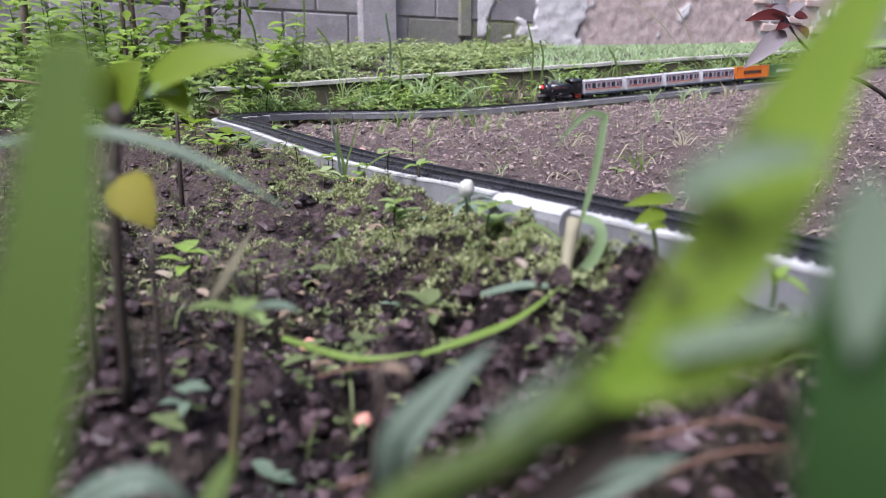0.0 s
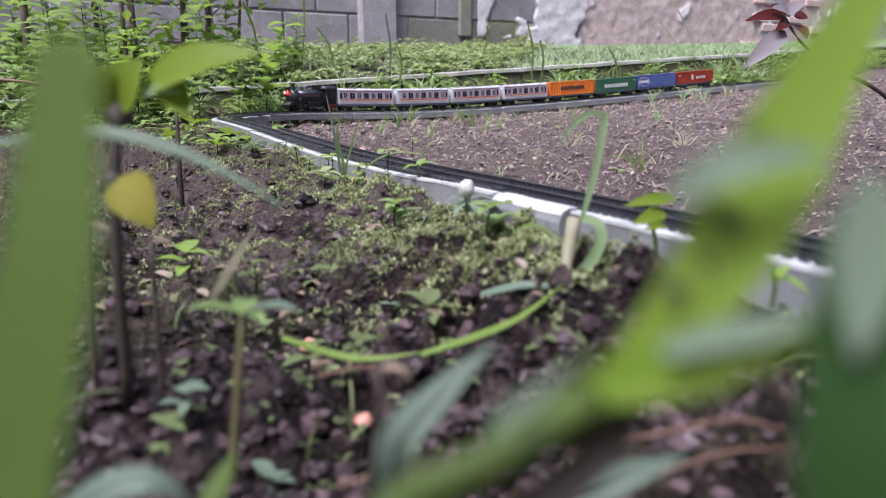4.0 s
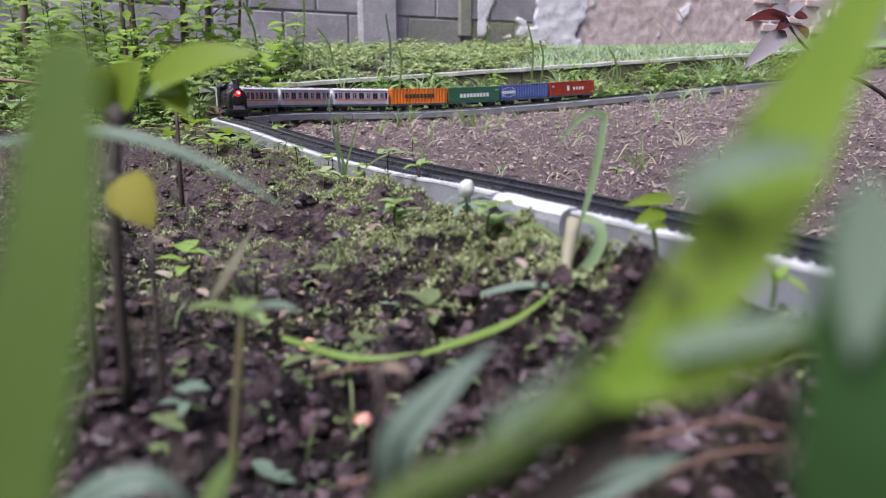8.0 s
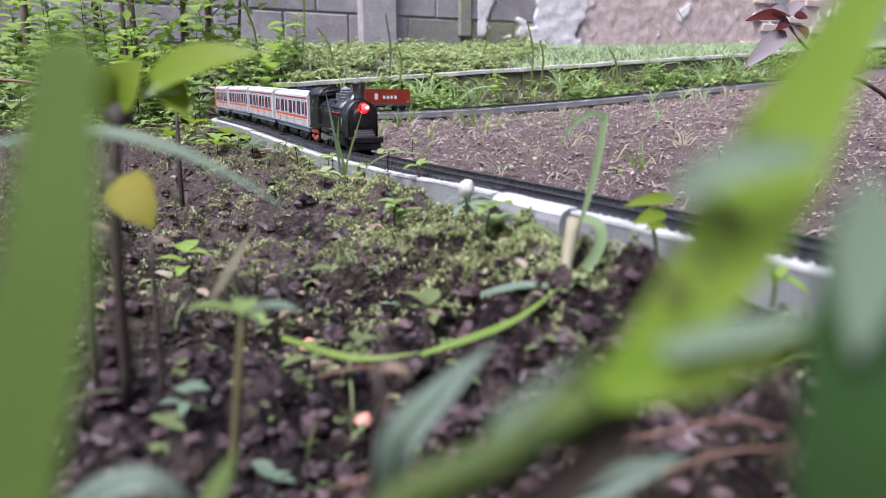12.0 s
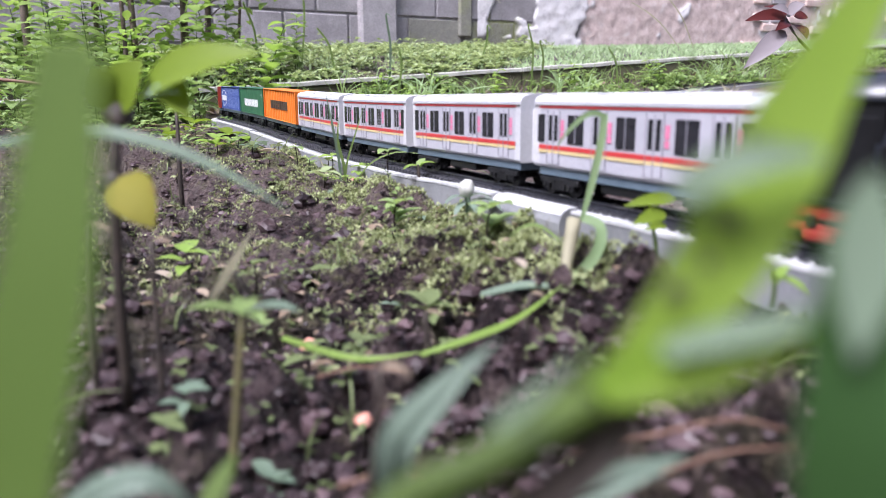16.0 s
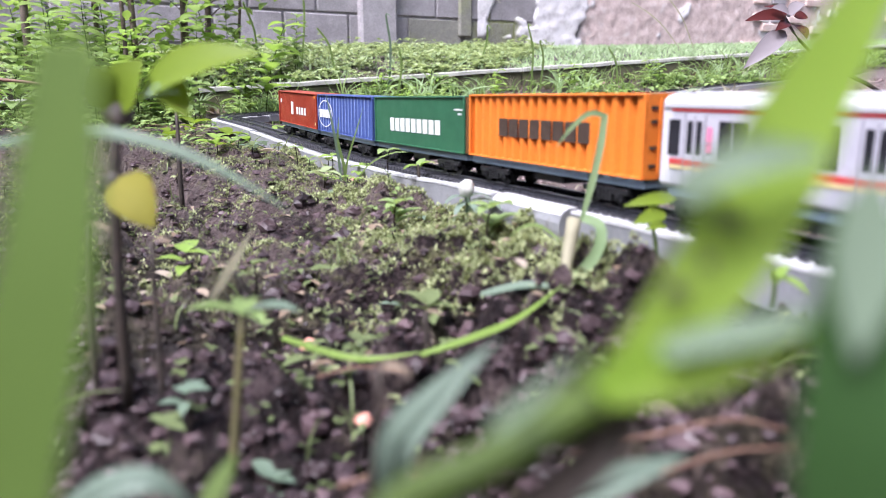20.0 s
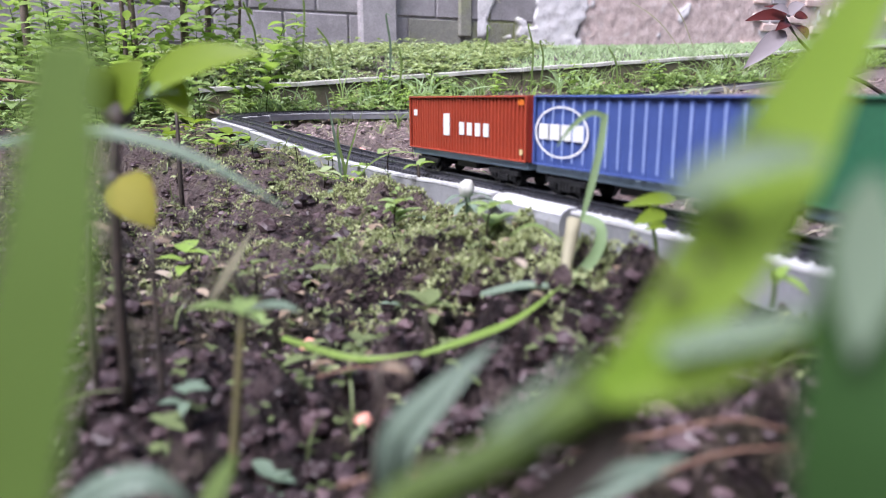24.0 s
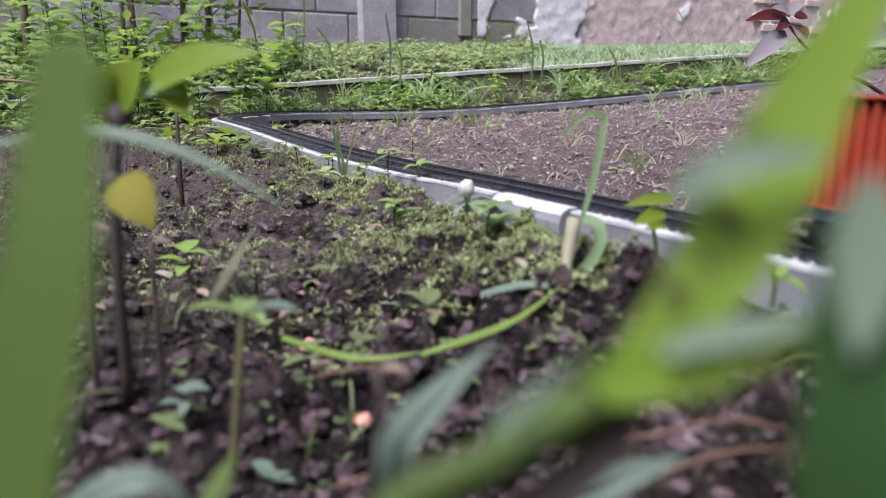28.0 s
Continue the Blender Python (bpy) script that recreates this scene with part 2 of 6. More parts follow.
DARKPANE = surface("dark_pane", (0.012, 0.012, 0.015), (0.025, 0.025, 0.03), 100, 0.12, bump=0.0)
GREYLINE = surface("grey_line", (0.15, 0.145, 0.17), (0.21, 0.205, 0.23), 200, 0.5, bump=0.0)
ORANGE = surface("orange_paint", (0.56, 0.145, 0.016), (0.64, 0.18, 0.022), 40, 0.42, bump=0.03, dirt=(0.60, 0.16, 0.02), dirt_scale=80, dirt_amount=0.2)
GREEN = surface("green_paint", (0.016, 0.078, 0.038), (0.024, 0.105, 0.052), 40, 0.45, bump=0.03)
BLUE = surface("blue_paint", (0.036, 0.060, 0.185), (0.048, 0.078, 0.235), 40, 0.42, bump=0.03)
PALEBLUE = surface("pale_blue_line", (0.16, 0.22, 0.42), (0.23, 0.29, 0.50), 90, 0.45, bump=0.0)
RED = surface("red_paint", (0.24, 0.032, 0.014), (0.30, 0.045, 0.02), 40, 0.45, bump=0.03)
DARKRED = surface("dark_red_paint", (0.20, 0.02, 0.012), (0.26, 0.03, 0.018), 60, 0.5, bump=0.03)
WHITEINK = surface("white_ink", (0.52, 0.53, 0.52), (0.62, 0.62, 0.61), 300, 0.5, bump=0.0)
DARKINK = surface("dark_ink", (0.035, 0.022, 0.016), (0.06, 0.04, 0.03), 300, 0.5, bump=0.0)
PINKBUD = surface("pink_bud", (0.65, 0.24, 0.17), (0.78, 0.42, 0.33), 150, 0.5, bump=0.2)
TWIG = surface("reddish_twig", (0.10, 0.050, 0.032), (0.20, 0.11, 0.075), 200, 0.7, bump=0.4)
LITTER = foliage("leaf_litter", (0.09, 0.055, 0.03), (0.34, 0.27, 0.20), 0.7, 0.15)

m, nt, bs = nodes_of("red_lamp")
bs.inputs["Base Color"].default_value = (0.8, 0.05, 0.03, 1)
bs.inputs["Emission Color"].default_value = (1.0, 0.004, 0.003, 1)
bs.inputs["Emission Strength"].default_value = 14.0
REDLAMP = m
# Glow that stands in for lamp bloom and red light on the door.
m, nt, bs = nodes_of("red_lamp_halo")
bs.inputs["Base Color"].default_value = (0.35, 0.01, 0.008, 1)
bs.inputs["Roughness"].default_value = 0.3
bs.inputs["Emission Color"].default_value = (1.0, 0.006, 0.004, 1)
bs.inputs["Emission Strength"].default_value = 0.30
LAMPHALO = m
m, nt, bs = nodes_of("lamp_core")
bs.inputs["Base Color"].default_value = (1.0, 0.6, 0.5, 1)
bs.inputs["Emission Color"].default_value = (1.0, 0.50, 0.40, 1)
bs.inputs["Emission Strength"].default_value = 45.0
LAMPCORE = m


# ---- mesh helpers ----
def mesh_of(name, verts, faces, material, smooth=True):
    me = bpy.data.meshes.new(name)
    me.from_pydata([tuple(v) for v in verts], [], faces)
    me.materials.append(material)
    if smooth:
        me.polygons.foreach_set("use_smooth", [True] * len(me.polygons))
    me.update()
    return me


def from_bm(name, bm, material, smooth=False):
    me = bpy.data.meshes.new(name)
    bmesh.ops.recalc_face_normals(bm, faces=bm.faces)
    bm.to_mesh(me)
    bm.free()
    me.materials.append(material)
    if smooth:
        me.polygons.foreach_set("use_smooth", [True] * len(me.polygons))
    return me


def part(name, bm, material, parent, label="", smooth=False, at=None):
    """Links a bmesh (or a ready mesh) as one mesh object under a thing or a part."""
    me = from_bm(name, bm, material, smooth) if isinstance(bm, bmesh.types.BMesh) else bm
    ob = new(name, me)
    ob.parent = parent
    if at is not None:
        ob.matrix_basis = at
    if label:
        tagged(ob, label)
    return ob


def box(bm, x0, x1, y0, y1, z0, z1, bevel=0.0, segs=1):
    vs = [bm.verts.new((x, y, z)) for x in (x0, x1) for y in (y0, y1) for z in (z0, z1)]
    fs = [bm.faces.new([vs[i] for i in q]) for q in ((0, 1, 3, 2), (4, 6, 7, 5), (0, 4, 5, 1), (2, 3, 7, 6), (0, 2, 6, 4), (1, 5, 7, 3))]
    bmesh.ops.recalc_face_normals(bm, faces=fs)
    if bevel:
        es = list({e for f in fs for e in f.edges})
        bmesh.ops.bevel(bm, geom=es, offset=bevel, segments=segs, affect="EDGES")
    return bm


def boxed(*a, **k):
    return box(bmesh.new(), *a, **k)


def cyl(bm, p, q, r0, r1=None, n=14, caps=True):
    """A round bar from p to q."""
    p, q = Vector(p), Vector(q)
    r1 = r0 if r1 is None else r1
    m = Matrix.Translation((p + q) / 2) @ (q - p).to_track_quat("Z", "Y").to_matrix().to_4x4()
    bmesh.ops.create_cone(bm, cap_ends=caps, segments=n, radius1=r0, radius2=r1, depth=(q - p).length, matrix=m)
    return bm


def cylinder(*a, **k):
    return cyl(bmesh.new(), *a, **k)


def turned(bm, profile, centre, n=16):
    """A lathe shape about the vertical through centre; profile: (radius, height)."""
    rings = [[bm.verts.new((centre[0] + r * math.cos(2 * math.pi * k / n), centre[1] + r * math.sin(2 * math.pi * k / n), centre[2] + h)) for k in range(n)] for r, h in profile]
    for a, b in zip(rings, rings[1:]):
        for k in range(n):
            bm.faces.new((a[k], a[(k + 1) % n], b[(k + 1) % n], b[k]))
    bm.faces.new(rings[0][::-1])
    bm.faces.new(rings[-1])
    return bm


def prism(bm, outline, x0, x1):
    """A shape with its outline (y, z) drawn along x."""
    a = [bm.verts.new((x0, y, z)) for y, z in outline]
    b = [bm.verts.new((x1, y, z)) for y, z in outline]
    n = len(outline)
    for k in range(n):
        bm.faces.new((a[k], a[(k + 1) % n], b[(k + 1) % n], b[k]))
    bm.faces.new(a[::-1])
    bm.faces.new(b)
    return bm


# ---- the line of the track ----
FAR_DIR, NEAR_DIR = Vector((0.8822, 0.4710)), Vector((-0.4459, 0.8951))
ARC_START, ARC_END = Vector((-0.2187, 1.8022)), Vector((-0.3829, 1.2879))
ARC_MID, ARC_R, ARC_A0, ARC_TURN = Vector((-0.0363, 1.4606)), 0.3873, 2.0612, 1.5426
ARC_LEN = ARC_R * ARC_TURN
RAIL_S = (-3.0, -1.23, -0.945, -0.77, -0.45, -0.27, -0.10, 0.10, 0.60, 0.86, 1.10, 1.20, 1.30, 1.40, 1.50, 1.65, 1.80, 4.0)
RAIL_Z = (0.235, 0.124, 0.102, 0.089, 0.071, 0.063, 0.0600, 0.062, 0.0645, 0.0620, 0.0558, 0.0538, 0.0526, 0.0529, 0.0543, 0.0559, 0.0565, 0.0570)


def rail_z(s):
    return float(np.interp([s - 0.08, s - 0.04, s, s + 0.04, s + 0.08], RAIL_S, RAIL_Z).mean())


def line(s):
    """Place on the centre line at rail height, and the heading (in the travel direction)."""
    if s < 0:
        p, h = ARC_START - FAR_DIR * s, -FAR_DIR
    elif s < ARC_LEN:
        a = ARC_A0 + s / ARC_R
        v = Vector((math.cos(a), math.sin(a)))
        p, h = ARC_MID + ARC_R * v, Vector((-v.y, v.x))
    else:
        p, h = ARC_END - NEAR_DIR * (s - ARC_LEN), -NEAR_DIR
    return Vector((p.x, p.y, rail_z(s))), Vector((h.x, h.y, 0))


def beside(s, off, dz=0.0):
    """A point off metres to the left of the travel direction."""
    p, h = line(s)
    return Vector((p.x - h.y * off, p.y + h.x * off, p.z + dz))


def near_line(x, y):
    """Signed distance to the left of the straight near leg, and how far along it."""
    d = Vector((x, y)) - ARC_END
    return d.x * NEAR_DIR.y * 1.0 - d.y * NEAR_DIR.x, -(d @ NEAR_DIR)


# ---- ground ----
WALL_W, KERB_W, FAR_W = 4.213, 2.04, 1.693


def uw(x, y):
    return 0.8822 * x + 0.471 * y, -0.471 * x + 0.8822 * y


def xy(u, w):
    return 0.8822 * u - 0.471 * w, 0.471 * u + 0.8822 * w


def kerb_z(u):
    u = min(max(u, -2.0), 5.0)
    return 0.122 + 0.0745 * (-0.384 + 0.8822 * (u - 0.656) + 0.46)


def wall_base(u):
    return 0.35 + 0.025 * (min(max(u, -3.0), 8.0) - 1)


def hump(x, y, cx, cy, rx, ry, h):
    return h * math.exp(-((x - cx) / rx) ** 2 - ((y - cy) / ry) ** 2)


def smooth(t):
    t = min(max(t, 0.0), 1.0)
    return t * t * (3 - 2 * t)


def ridge(x, y):
    """A low bank of dug soil, steep towards the camera, that runs back to the left."""
    d = Vector((-0.84, 0.86)).normalized()
    v = Vector((x + 0.07, y - 0.46))
    t, q = v @ d, v.x * d.y - v.y * d.x
    q += 0.014 * noise.noise(Vector((t * 14, 3.0, 0.0))) + 0.006 * noise.noise(Vector((t * 45, 7.0, 0.0)))
    h = 0.034 * smooth((t + 0.02) / 0.34) * smooth((0.95 - t) / 0.4)
    return h * math.exp(-(q / (0.016 if q < 0 else 0.12)) ** 2)


def soft_ground(x, y):
    """The lie of the land, without clods."""
    u, w = uw(x, y)
    k = max(min(u, 2.2) - 0.25, 0)
    z = 0.024 + 0.0262 * k * k + 0.10 * max(u - 2.2, 0) * (1 if u < 4 else 0) + (0.18 if u >= 4 else 0)
    off, along = near_line(x, y)
    if off < 0.0:
        z -= 0.014 * smooth((-off - 0.03) / 0.16)
        if along > -0.2:
            z += 0.006 * math.exp(-((off + 0.05) / 0.05) ** 2)
    z += hump(x, y, 0.045, 0.385, 0.05, 0.05, 0.012) + hump(x, y, -0.05, 0.50, 0.07, 0.06, 0.008)
    z += ridge(x, y)
    z += hump(x, y, 0.085, 0.262, 0.05, 0.045, 0.020) + hump(x, y, 0.098, 0.195, 0.03, 0.025, 0.014)
    z += hump(x, y, -0.75, 1.35, 0.25, 0.3, 0.02)
    if w > FAR_W + 0.03:
        t = (w - FAR_W - 0.03) / (KERB_W - FAR_W - 0.04)
        foot = kerb_z(u) - 0.065
        if t < 1:
            z = z + (foot - z) * smooth(t)
        else:
            t2 = (w - KERB_W - 0.02) / (WALL_W - KERB_W)
            top = kerb_z(u) - 0.006 + (wall_base(u) - kerb_z(u)) * min(max(t2, 0), 1) ** 0.9
            z = top if t2 > 0 else foot
    return z


def ground_z(x, y):
    v = Vector((x, y, 0.0))
    d = math.hypot(x, y - 0.3)
    fade = 1.0 if d < 3.0 else max(0.0, 1 - (d - 3.0) / 3)
    off, along = near_line(x, y)
    rough = 1.0 if off < 0 else 0.55
    if -0.2 < off < 0 and y > 0.3:
        rough = 1.0 - 0.5 * smooth((off + 0.2) / 0.06) * smooth((y - 0.3) / 0.08)
    n = 0.019 * noise.noise(v * 16) + 0.031 * (abs(noise.noise(v * 34 + Vector((3, 1, 0)))) - 0.25) + 0.017 * (abs(noise.noise(v * 85)) - 0.25)
    n += 0.011 * (abs(noise.noise(v * 170)) - 0.2)
    return soft_ground(x, y) + n * rough * fade


def axis(dense0, dense1, step, far0, far1, grow=1.09, big=25.0):
    a = list(np.arange(dense0, dense1, step))
    d, v = step, a[-1]
    while v < far1:
        d = min(d * grow, big)
        v += d
        a.append(v)
    d, v, left = step, dense0, []
    while v > far0:
        d = min(d * grow, big)
        v -= d
        left.append(v)
    return left[::-1] + a


def build_ground():
    xs, ys = axis(-0.36, 0.30, 0.0032, -150, 150, 1.035), axis(0.10, 0.86, 0.0032, -150, 200, 1.020)
    nx = len(xs)
    verts = [(x, y, ground_z(x, y)) for y in ys for x in xs]
    faces = [(j * nx + i, j * nx + i + 1, (j + 1) * nx + i + 1, (j + 1) * nx + i) for j in range(len(ys) - 1) for i in range(nx - 1)]
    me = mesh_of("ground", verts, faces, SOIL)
    att = me.attributes.new("cover", "FLOAT_COLOR", "POINT")
    vals = []
    for x, y, z in verts:
        off, along = near_line(x, y)
        u, w = uw(x, y)
        g = (0.25 + 0.75 * smooth((off + 0.22) / 0.10) * smooth((y - 0.24) / 0.12)) if off < 0.02 else 0.25
        if w > FAR_W:
            g = 0.9
        dry = smooth((off - 0.02 + 0.06 * noise.noise(Vector((x * 9, y * 9, 3)))) / 0.10) * smooth((4.5 - u) / 1.5) * smooth((y + 0.6) / 0.6) * (1 if w < FAR_W + 0.03 else 0.4)
        if off < 0.02 and w < FAR_W:
            dry = max(dry, 0.60 * smooth((y - 0.27) / 0.16) * smooth((noise.noise(Vector((x * 13, y * 13, 21.0))) + 0.22 + 14 * ridge(x, y)) / 0.35))
        vals += [g, dry, 0.0, 1.0]
    att.data.foreach_set("color", vals)
    return tagged(new("ground", me), "damp purple-brown garden soil with painted shade and green moss patches", "soil", kind="structure")


build_ground()


# ---- kerb and boundary wall ----
def build_kerb():
    kerb = tagged(new("kerb"), "low mossy concrete kerb with a pale top edge", "kerb", kind="structure")
    u = -1.6
    while u < 5.2:
        ln = random.uniform(0.38, 0.46)
        bm = bmesh.new()
        n = 8
        rows = []
        for i in range(n + 1):
            uu = u + 0.004 + (ln - 0.008) * i / n
            zt = kerb_z(uu) + random.uniform(-0.002, 0.002)
            ring = []
            for w, z in ((KERB_W, zt - 0.11), (KERB_W + 0.002, zt - 0.01), (KERB_W + 0.009, zt), (KERB_W + 0.05, zt + 0.002), (KERB_W + 0.055, zt - 0.11)):
                jit = noise.noise(Vector((uu * 30, w * 40, z * 40))) * 0.004
                X, Y = xy(uu, w + jit)
                ring.append(bm.verts.new((X, Y, z + jit * 0.5)))
            rows.append(ring)
        for a, b in zip(rows, rows[1:]):
            for k in range(4):
                bm.faces.new((a[k], a[k + 1], b[k + 1], b[k]))
        bm.faces.new(rows[0])
        bm.faces.new(rows[-1][::-1])
        part("kerb_stone", bm, BANK, kerb, "dark kerb face with mossy patches")
        bm = bmesh.new()
        rows = []
        for i in range(n + 1):
            uu = u + 0.004 + (ln - 0.008) * i / n
            zt = kerb_z(uu) + 0.003 * noise.noise(Vector((uu * 12, 0, 4)))
            rows.append([bm.verts.new((*xy(uu, w + 0.004 * noise.noise(Vector((uu * 25, w * 20, 0)))), zt + dz)) for w, dz in ((KERB_W - 0.004, -0.004), (KERB_W - 0.003, 0.006), (KERB_W + 0.004, 0.009), (KERB_W + 0.05, 0.008), (KERB_W + 0.052, -0.004))])
        for a, b in zip(rows, rows[1:]):
            for k in range(4):
                bm.faces.new((a[k], a[k + 1], b[k + 1], b[k]))
        bm.faces.new(rows[0])
        bm.faces.new(rows[-1][::-1])
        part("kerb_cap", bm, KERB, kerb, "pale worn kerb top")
        u += ln
    return kerb


build_kerb()


def rnd0(a, b):
    return random.uniform(a, b)


def build_wall():
    wall = tagged(new("wall_garden"), "old grey concrete block garden wall with peeling plaster and bare brick", "wall", kind="structure")

    def slab(u0, u1, w0, w1, z0, z1, bev=0.006):
        bm = boxed(u0, u1, w0, w1, z0, z1, bevel=bev)
        for v in bm.verts:
            j = noise.noise(Vector((v.co.x * 9, v.co.y * 9, v.co.z * 9))) * 0.006
            X, Y = xy(v.co.x, v.co.y + j)
            v.co = (X, Y, v.co.z)
        return bm

    part("core", slab(-4.0, 9.5, WALL_W + 0.012, WALL_W + 0.13, 0.0, 2.3, 0.0), BLOCK, wall, "rough grey mortar")
    for row in range(5):
        z0 = 0.16 + row * 0.2
        u = -3.0 + (0.2 if row % 2 else 0.0)
        while u < 2.95:
            mat_here = MOSSY_BLOCK if (u > 1.85 and row < 2) or (row == 0 and u > 1.2) else BLOCK
            part("block", slab(u + 0.006, u + 0.394, WALL_W - 0.006 * random.random(), WALL_W + 0.02, z0 + 0.006, z0 + 0.194), mat_here, wall)
            u += 0.4
    part("pillar", slab(1.66, 1.90, WALL_W - 0.06, WALL_W + 0.03, 0.2, 2.3, 0.012), BLOCK, wall, "projecting concrete pillar")
    part("pillar", slab(2.36, 2.46, WALL_W - 0.02, WALL_W + 0.03, 0.45, 2.3, 0.012), MOSSY_BLOCK, wall, "narrow moss-stained pillar")

    def crust(name, u0, u1, z0, z1, label):
        """A layer of old plaster on the wall: flakes of different age, broken through to the stone."""
        step, verts, faces, tone = 0.014, [], [], []
        nu, nz = int((u1 - u0) / step), int((z1 - z0) / step)
        for j in range(nz + 1):
            for i in range(nu + 1):
                u, z = u0 + i * step, z0 + j * step
                v = Vector((u * 2.6, z * 2.6, 4.0))
                n = noise.noise(v) + 0.55 * noise.noise(v * 2.7) + 0.3 * noise.noise(v * 7.1)
                white = smooth((n + 0.05 + 0.75 * math.exp(-((u - 3.16) / 0.20) ** 2) - 0.5 * smooth((u - 3.35) / 0.3)) / 0.10)
                rose = smooth((u - 3.25 + 0.25 * n) / 0.12) * (1 - 0.8 * white)
                X, Y = xy(u, WALL_W + 0.002 - 0.016 * white - 0.010 * rose - 0.005 * noise.noise(v * 5) - 0.003 * noise.noise(v * 16))
                verts.append((X, Y, z))
                tone += [white, rose, smooth((noise.noise(v * 1.6 + Vector((9, 2, 0))) + 0.15 - 1.4 * smooth((u - 2.75) / 0.3) + 0.9 * smooth((0.62 - z) / 0.15)) / 0.25), 1.0]
        for j in range(nz):
            for i in range(nu):
                a = j * (nu + 1) + i
                faces.append((a, a + 1, a + nu + 2, a + nu + 1))
        me = mesh_of(name, verts, faces, CRUST)
        me.attributes.new("tone", "FLOAT_COLOR", "POINT").data.foreach_set("color", tone)
        part(name, me, CRUST, wall, label)

    crust("plaster_layer", 2.50, 6.60, 0.25, 1.25, "peeling white and rose plaster over dark stone")
    for row in range(11):
        u = 4.70 + (0.11 if row % 2 else 0)
        while u < 8.5:
            if random.random() < 0.22:
                part("brick", slab(u + rnd0(0.004, 0.02), u + 0.214 - rnd0(0, 0.03), WALL_W - 0.024 - 0.018 * random.random(), WALL_W + 0.02, 0.36 + row * 0.075 + rnd0(0.002, 0.012), 0.36 + row * 0.075 + 0.070), random.choice((BRICK, BRICK, PLASTER, BLOCK)), wall)
            u += 0.22
    return wall


build_wall()


def closing_walls():
    """Plain walls added out of view, behind and beside the camera, to shape the light."""
    for name, a in (("wall_behind", (-4.5, 7.0, -3.6, -3.45)), ("wall_left", (-4.65, -4.5, -3.6, 2.2)), ("wall_right", (7.0, 7.15, -3.6, 7.5))):
        ob = new(name, from_bm(name, boxed(*a, -0.2, 2.6, bevel=0.01), BLOCK))
        tagged(ob, "plain weathered concrete wall added out of view", "wall", kind="structure")


closing_walls()


# ---- track ----
def sweep(profile, s0, s1, step, droop=lambda s, off, dz: 0.0, closed=True, caps=True):
    """A section (offset, height) drawn along the line."""
    n = max(2, int(math.ceil((s1 - s0) / step)) + 1)
    verts, faces, m = [], [], len(profile)
    for i in range(n):
        s = s0 + (s1 - s0) * i / (n - 1)
        for off, dz in profile:
            verts.append(beside(s, off, dz + droop(s, off, dz)))
    for i in range(n - 1):
        for k in range(m if closed else m - 1):
            faces.append((i * m + k, i * m + (k + 1) % m, (i + 1) * m + (k + 1) % m, (i + 1) * m + k))
    if caps:
        faces += [tuple(range(m))[::-1], tuple((n - 1) * m + k for k in range(m))]
    return verts, faces


def wall_lift(s):
    """How far the near wall of the channel stands above its floor."""
    return float(np.interp(s, (1.28, 1.37, 1.43, 1.48, 1.52, 1.62, 3.0), (0.0, 0.0008, 0.0012, 0.0023, 0.0031, 0.0035, 0.0035)))


def build_beams():
    cuts = (-2.6, -1.75, -0.9, -0.42, 0.02, 0.30, 0.62, 0.90, 1.24, 1.577, 1.647, 2.2, 3.0, 3.7)
    w, h, t = 0.0275, 0.0135, -0.0063
    for k, (a, b) in enumerate(zip(cuts, cuts[1:])):
        rolled = 1.5 < a < 1.6
        ww = w + (0.0022 if rolled else 0.0)

        def droop(s, off, dz, kk=k):
            up = wall_lift(s) if off < -0.0195 and dz > t - 0.012 else 0.0
            return up - 0.0012 * (kk % 2)

        near = [(-ww, t - h), (-ww, t - 0.002), (-ww + 0.0006, t - 0.0006), (-ww + 0.002, t), (-0.0210, t)]
        if rolled:
            near = [(-ww + 0.001, t - h), (-ww - 0.0012, t - 0.009), (-ww - 0.0014, t - 0.005), (-ww - 0.0004, t - 0.0016), (-ww + 0.0016, t + 0.0006), (-ww + 0.0045, t + 0.0018), (-0.0205, t + 0.0016)]
        prof = near + [(-0.0194, t - 0.0004), (0.0166, t - 0.0004), (ww - 0.002, t), (ww - 0.0006, t - 0.0006), (ww, t - 0.002), (ww, t - h)]
        v, f = sweep(prof, a + 0.002, b - 0.002, 0.02, droop)
        ob = new("channel_beam", mesh_of("channel_beam", v, f, BEAM, False))
        for side in (-1, 1):
            if rolled and side < 0:
                lip = [(-ww - 0.0006, t - 0.0012), (-ww + 0.0012, t + 0.0009), (-ww + 0.0040, t + 0.0023), (-0.0203, t + 0.0021), (-0.0204, t + 0.0012), (-ww + 0.0045, t + 0.0014), (-ww + 0.0016, t + 0.0002)]
            else:
                lip = [(side * (ww + 0.0004), t - 0.0012), (side * (ww + 0.0004), t + 0.0004), (side * 0.0212, t + 0.0004), (side * 0.0212, t - 0.0006)]
            v, f = sweep(lip if side > 0 else lip[::-1], a + 0.0025, b - 0.0025, 0.008, lambda s, off, dz, kk=k: droop(s, off, dz, kk) + 0.0005 * noise.noise(Vector((s * 60, off * 300, kk))))
            # this whitened strip carries the sky's reflection along the beam's top
            part("top_lip", mesh_of("top_lip", v, f, LIPWHITE, False), LIPWHITE, ob, "chipped top edge whitened for sky light")
        tagged(ob, "weathered pale grey metal channel beam carrying the toy track", "beam", "channel beams under the track", "structure")


build_beams()


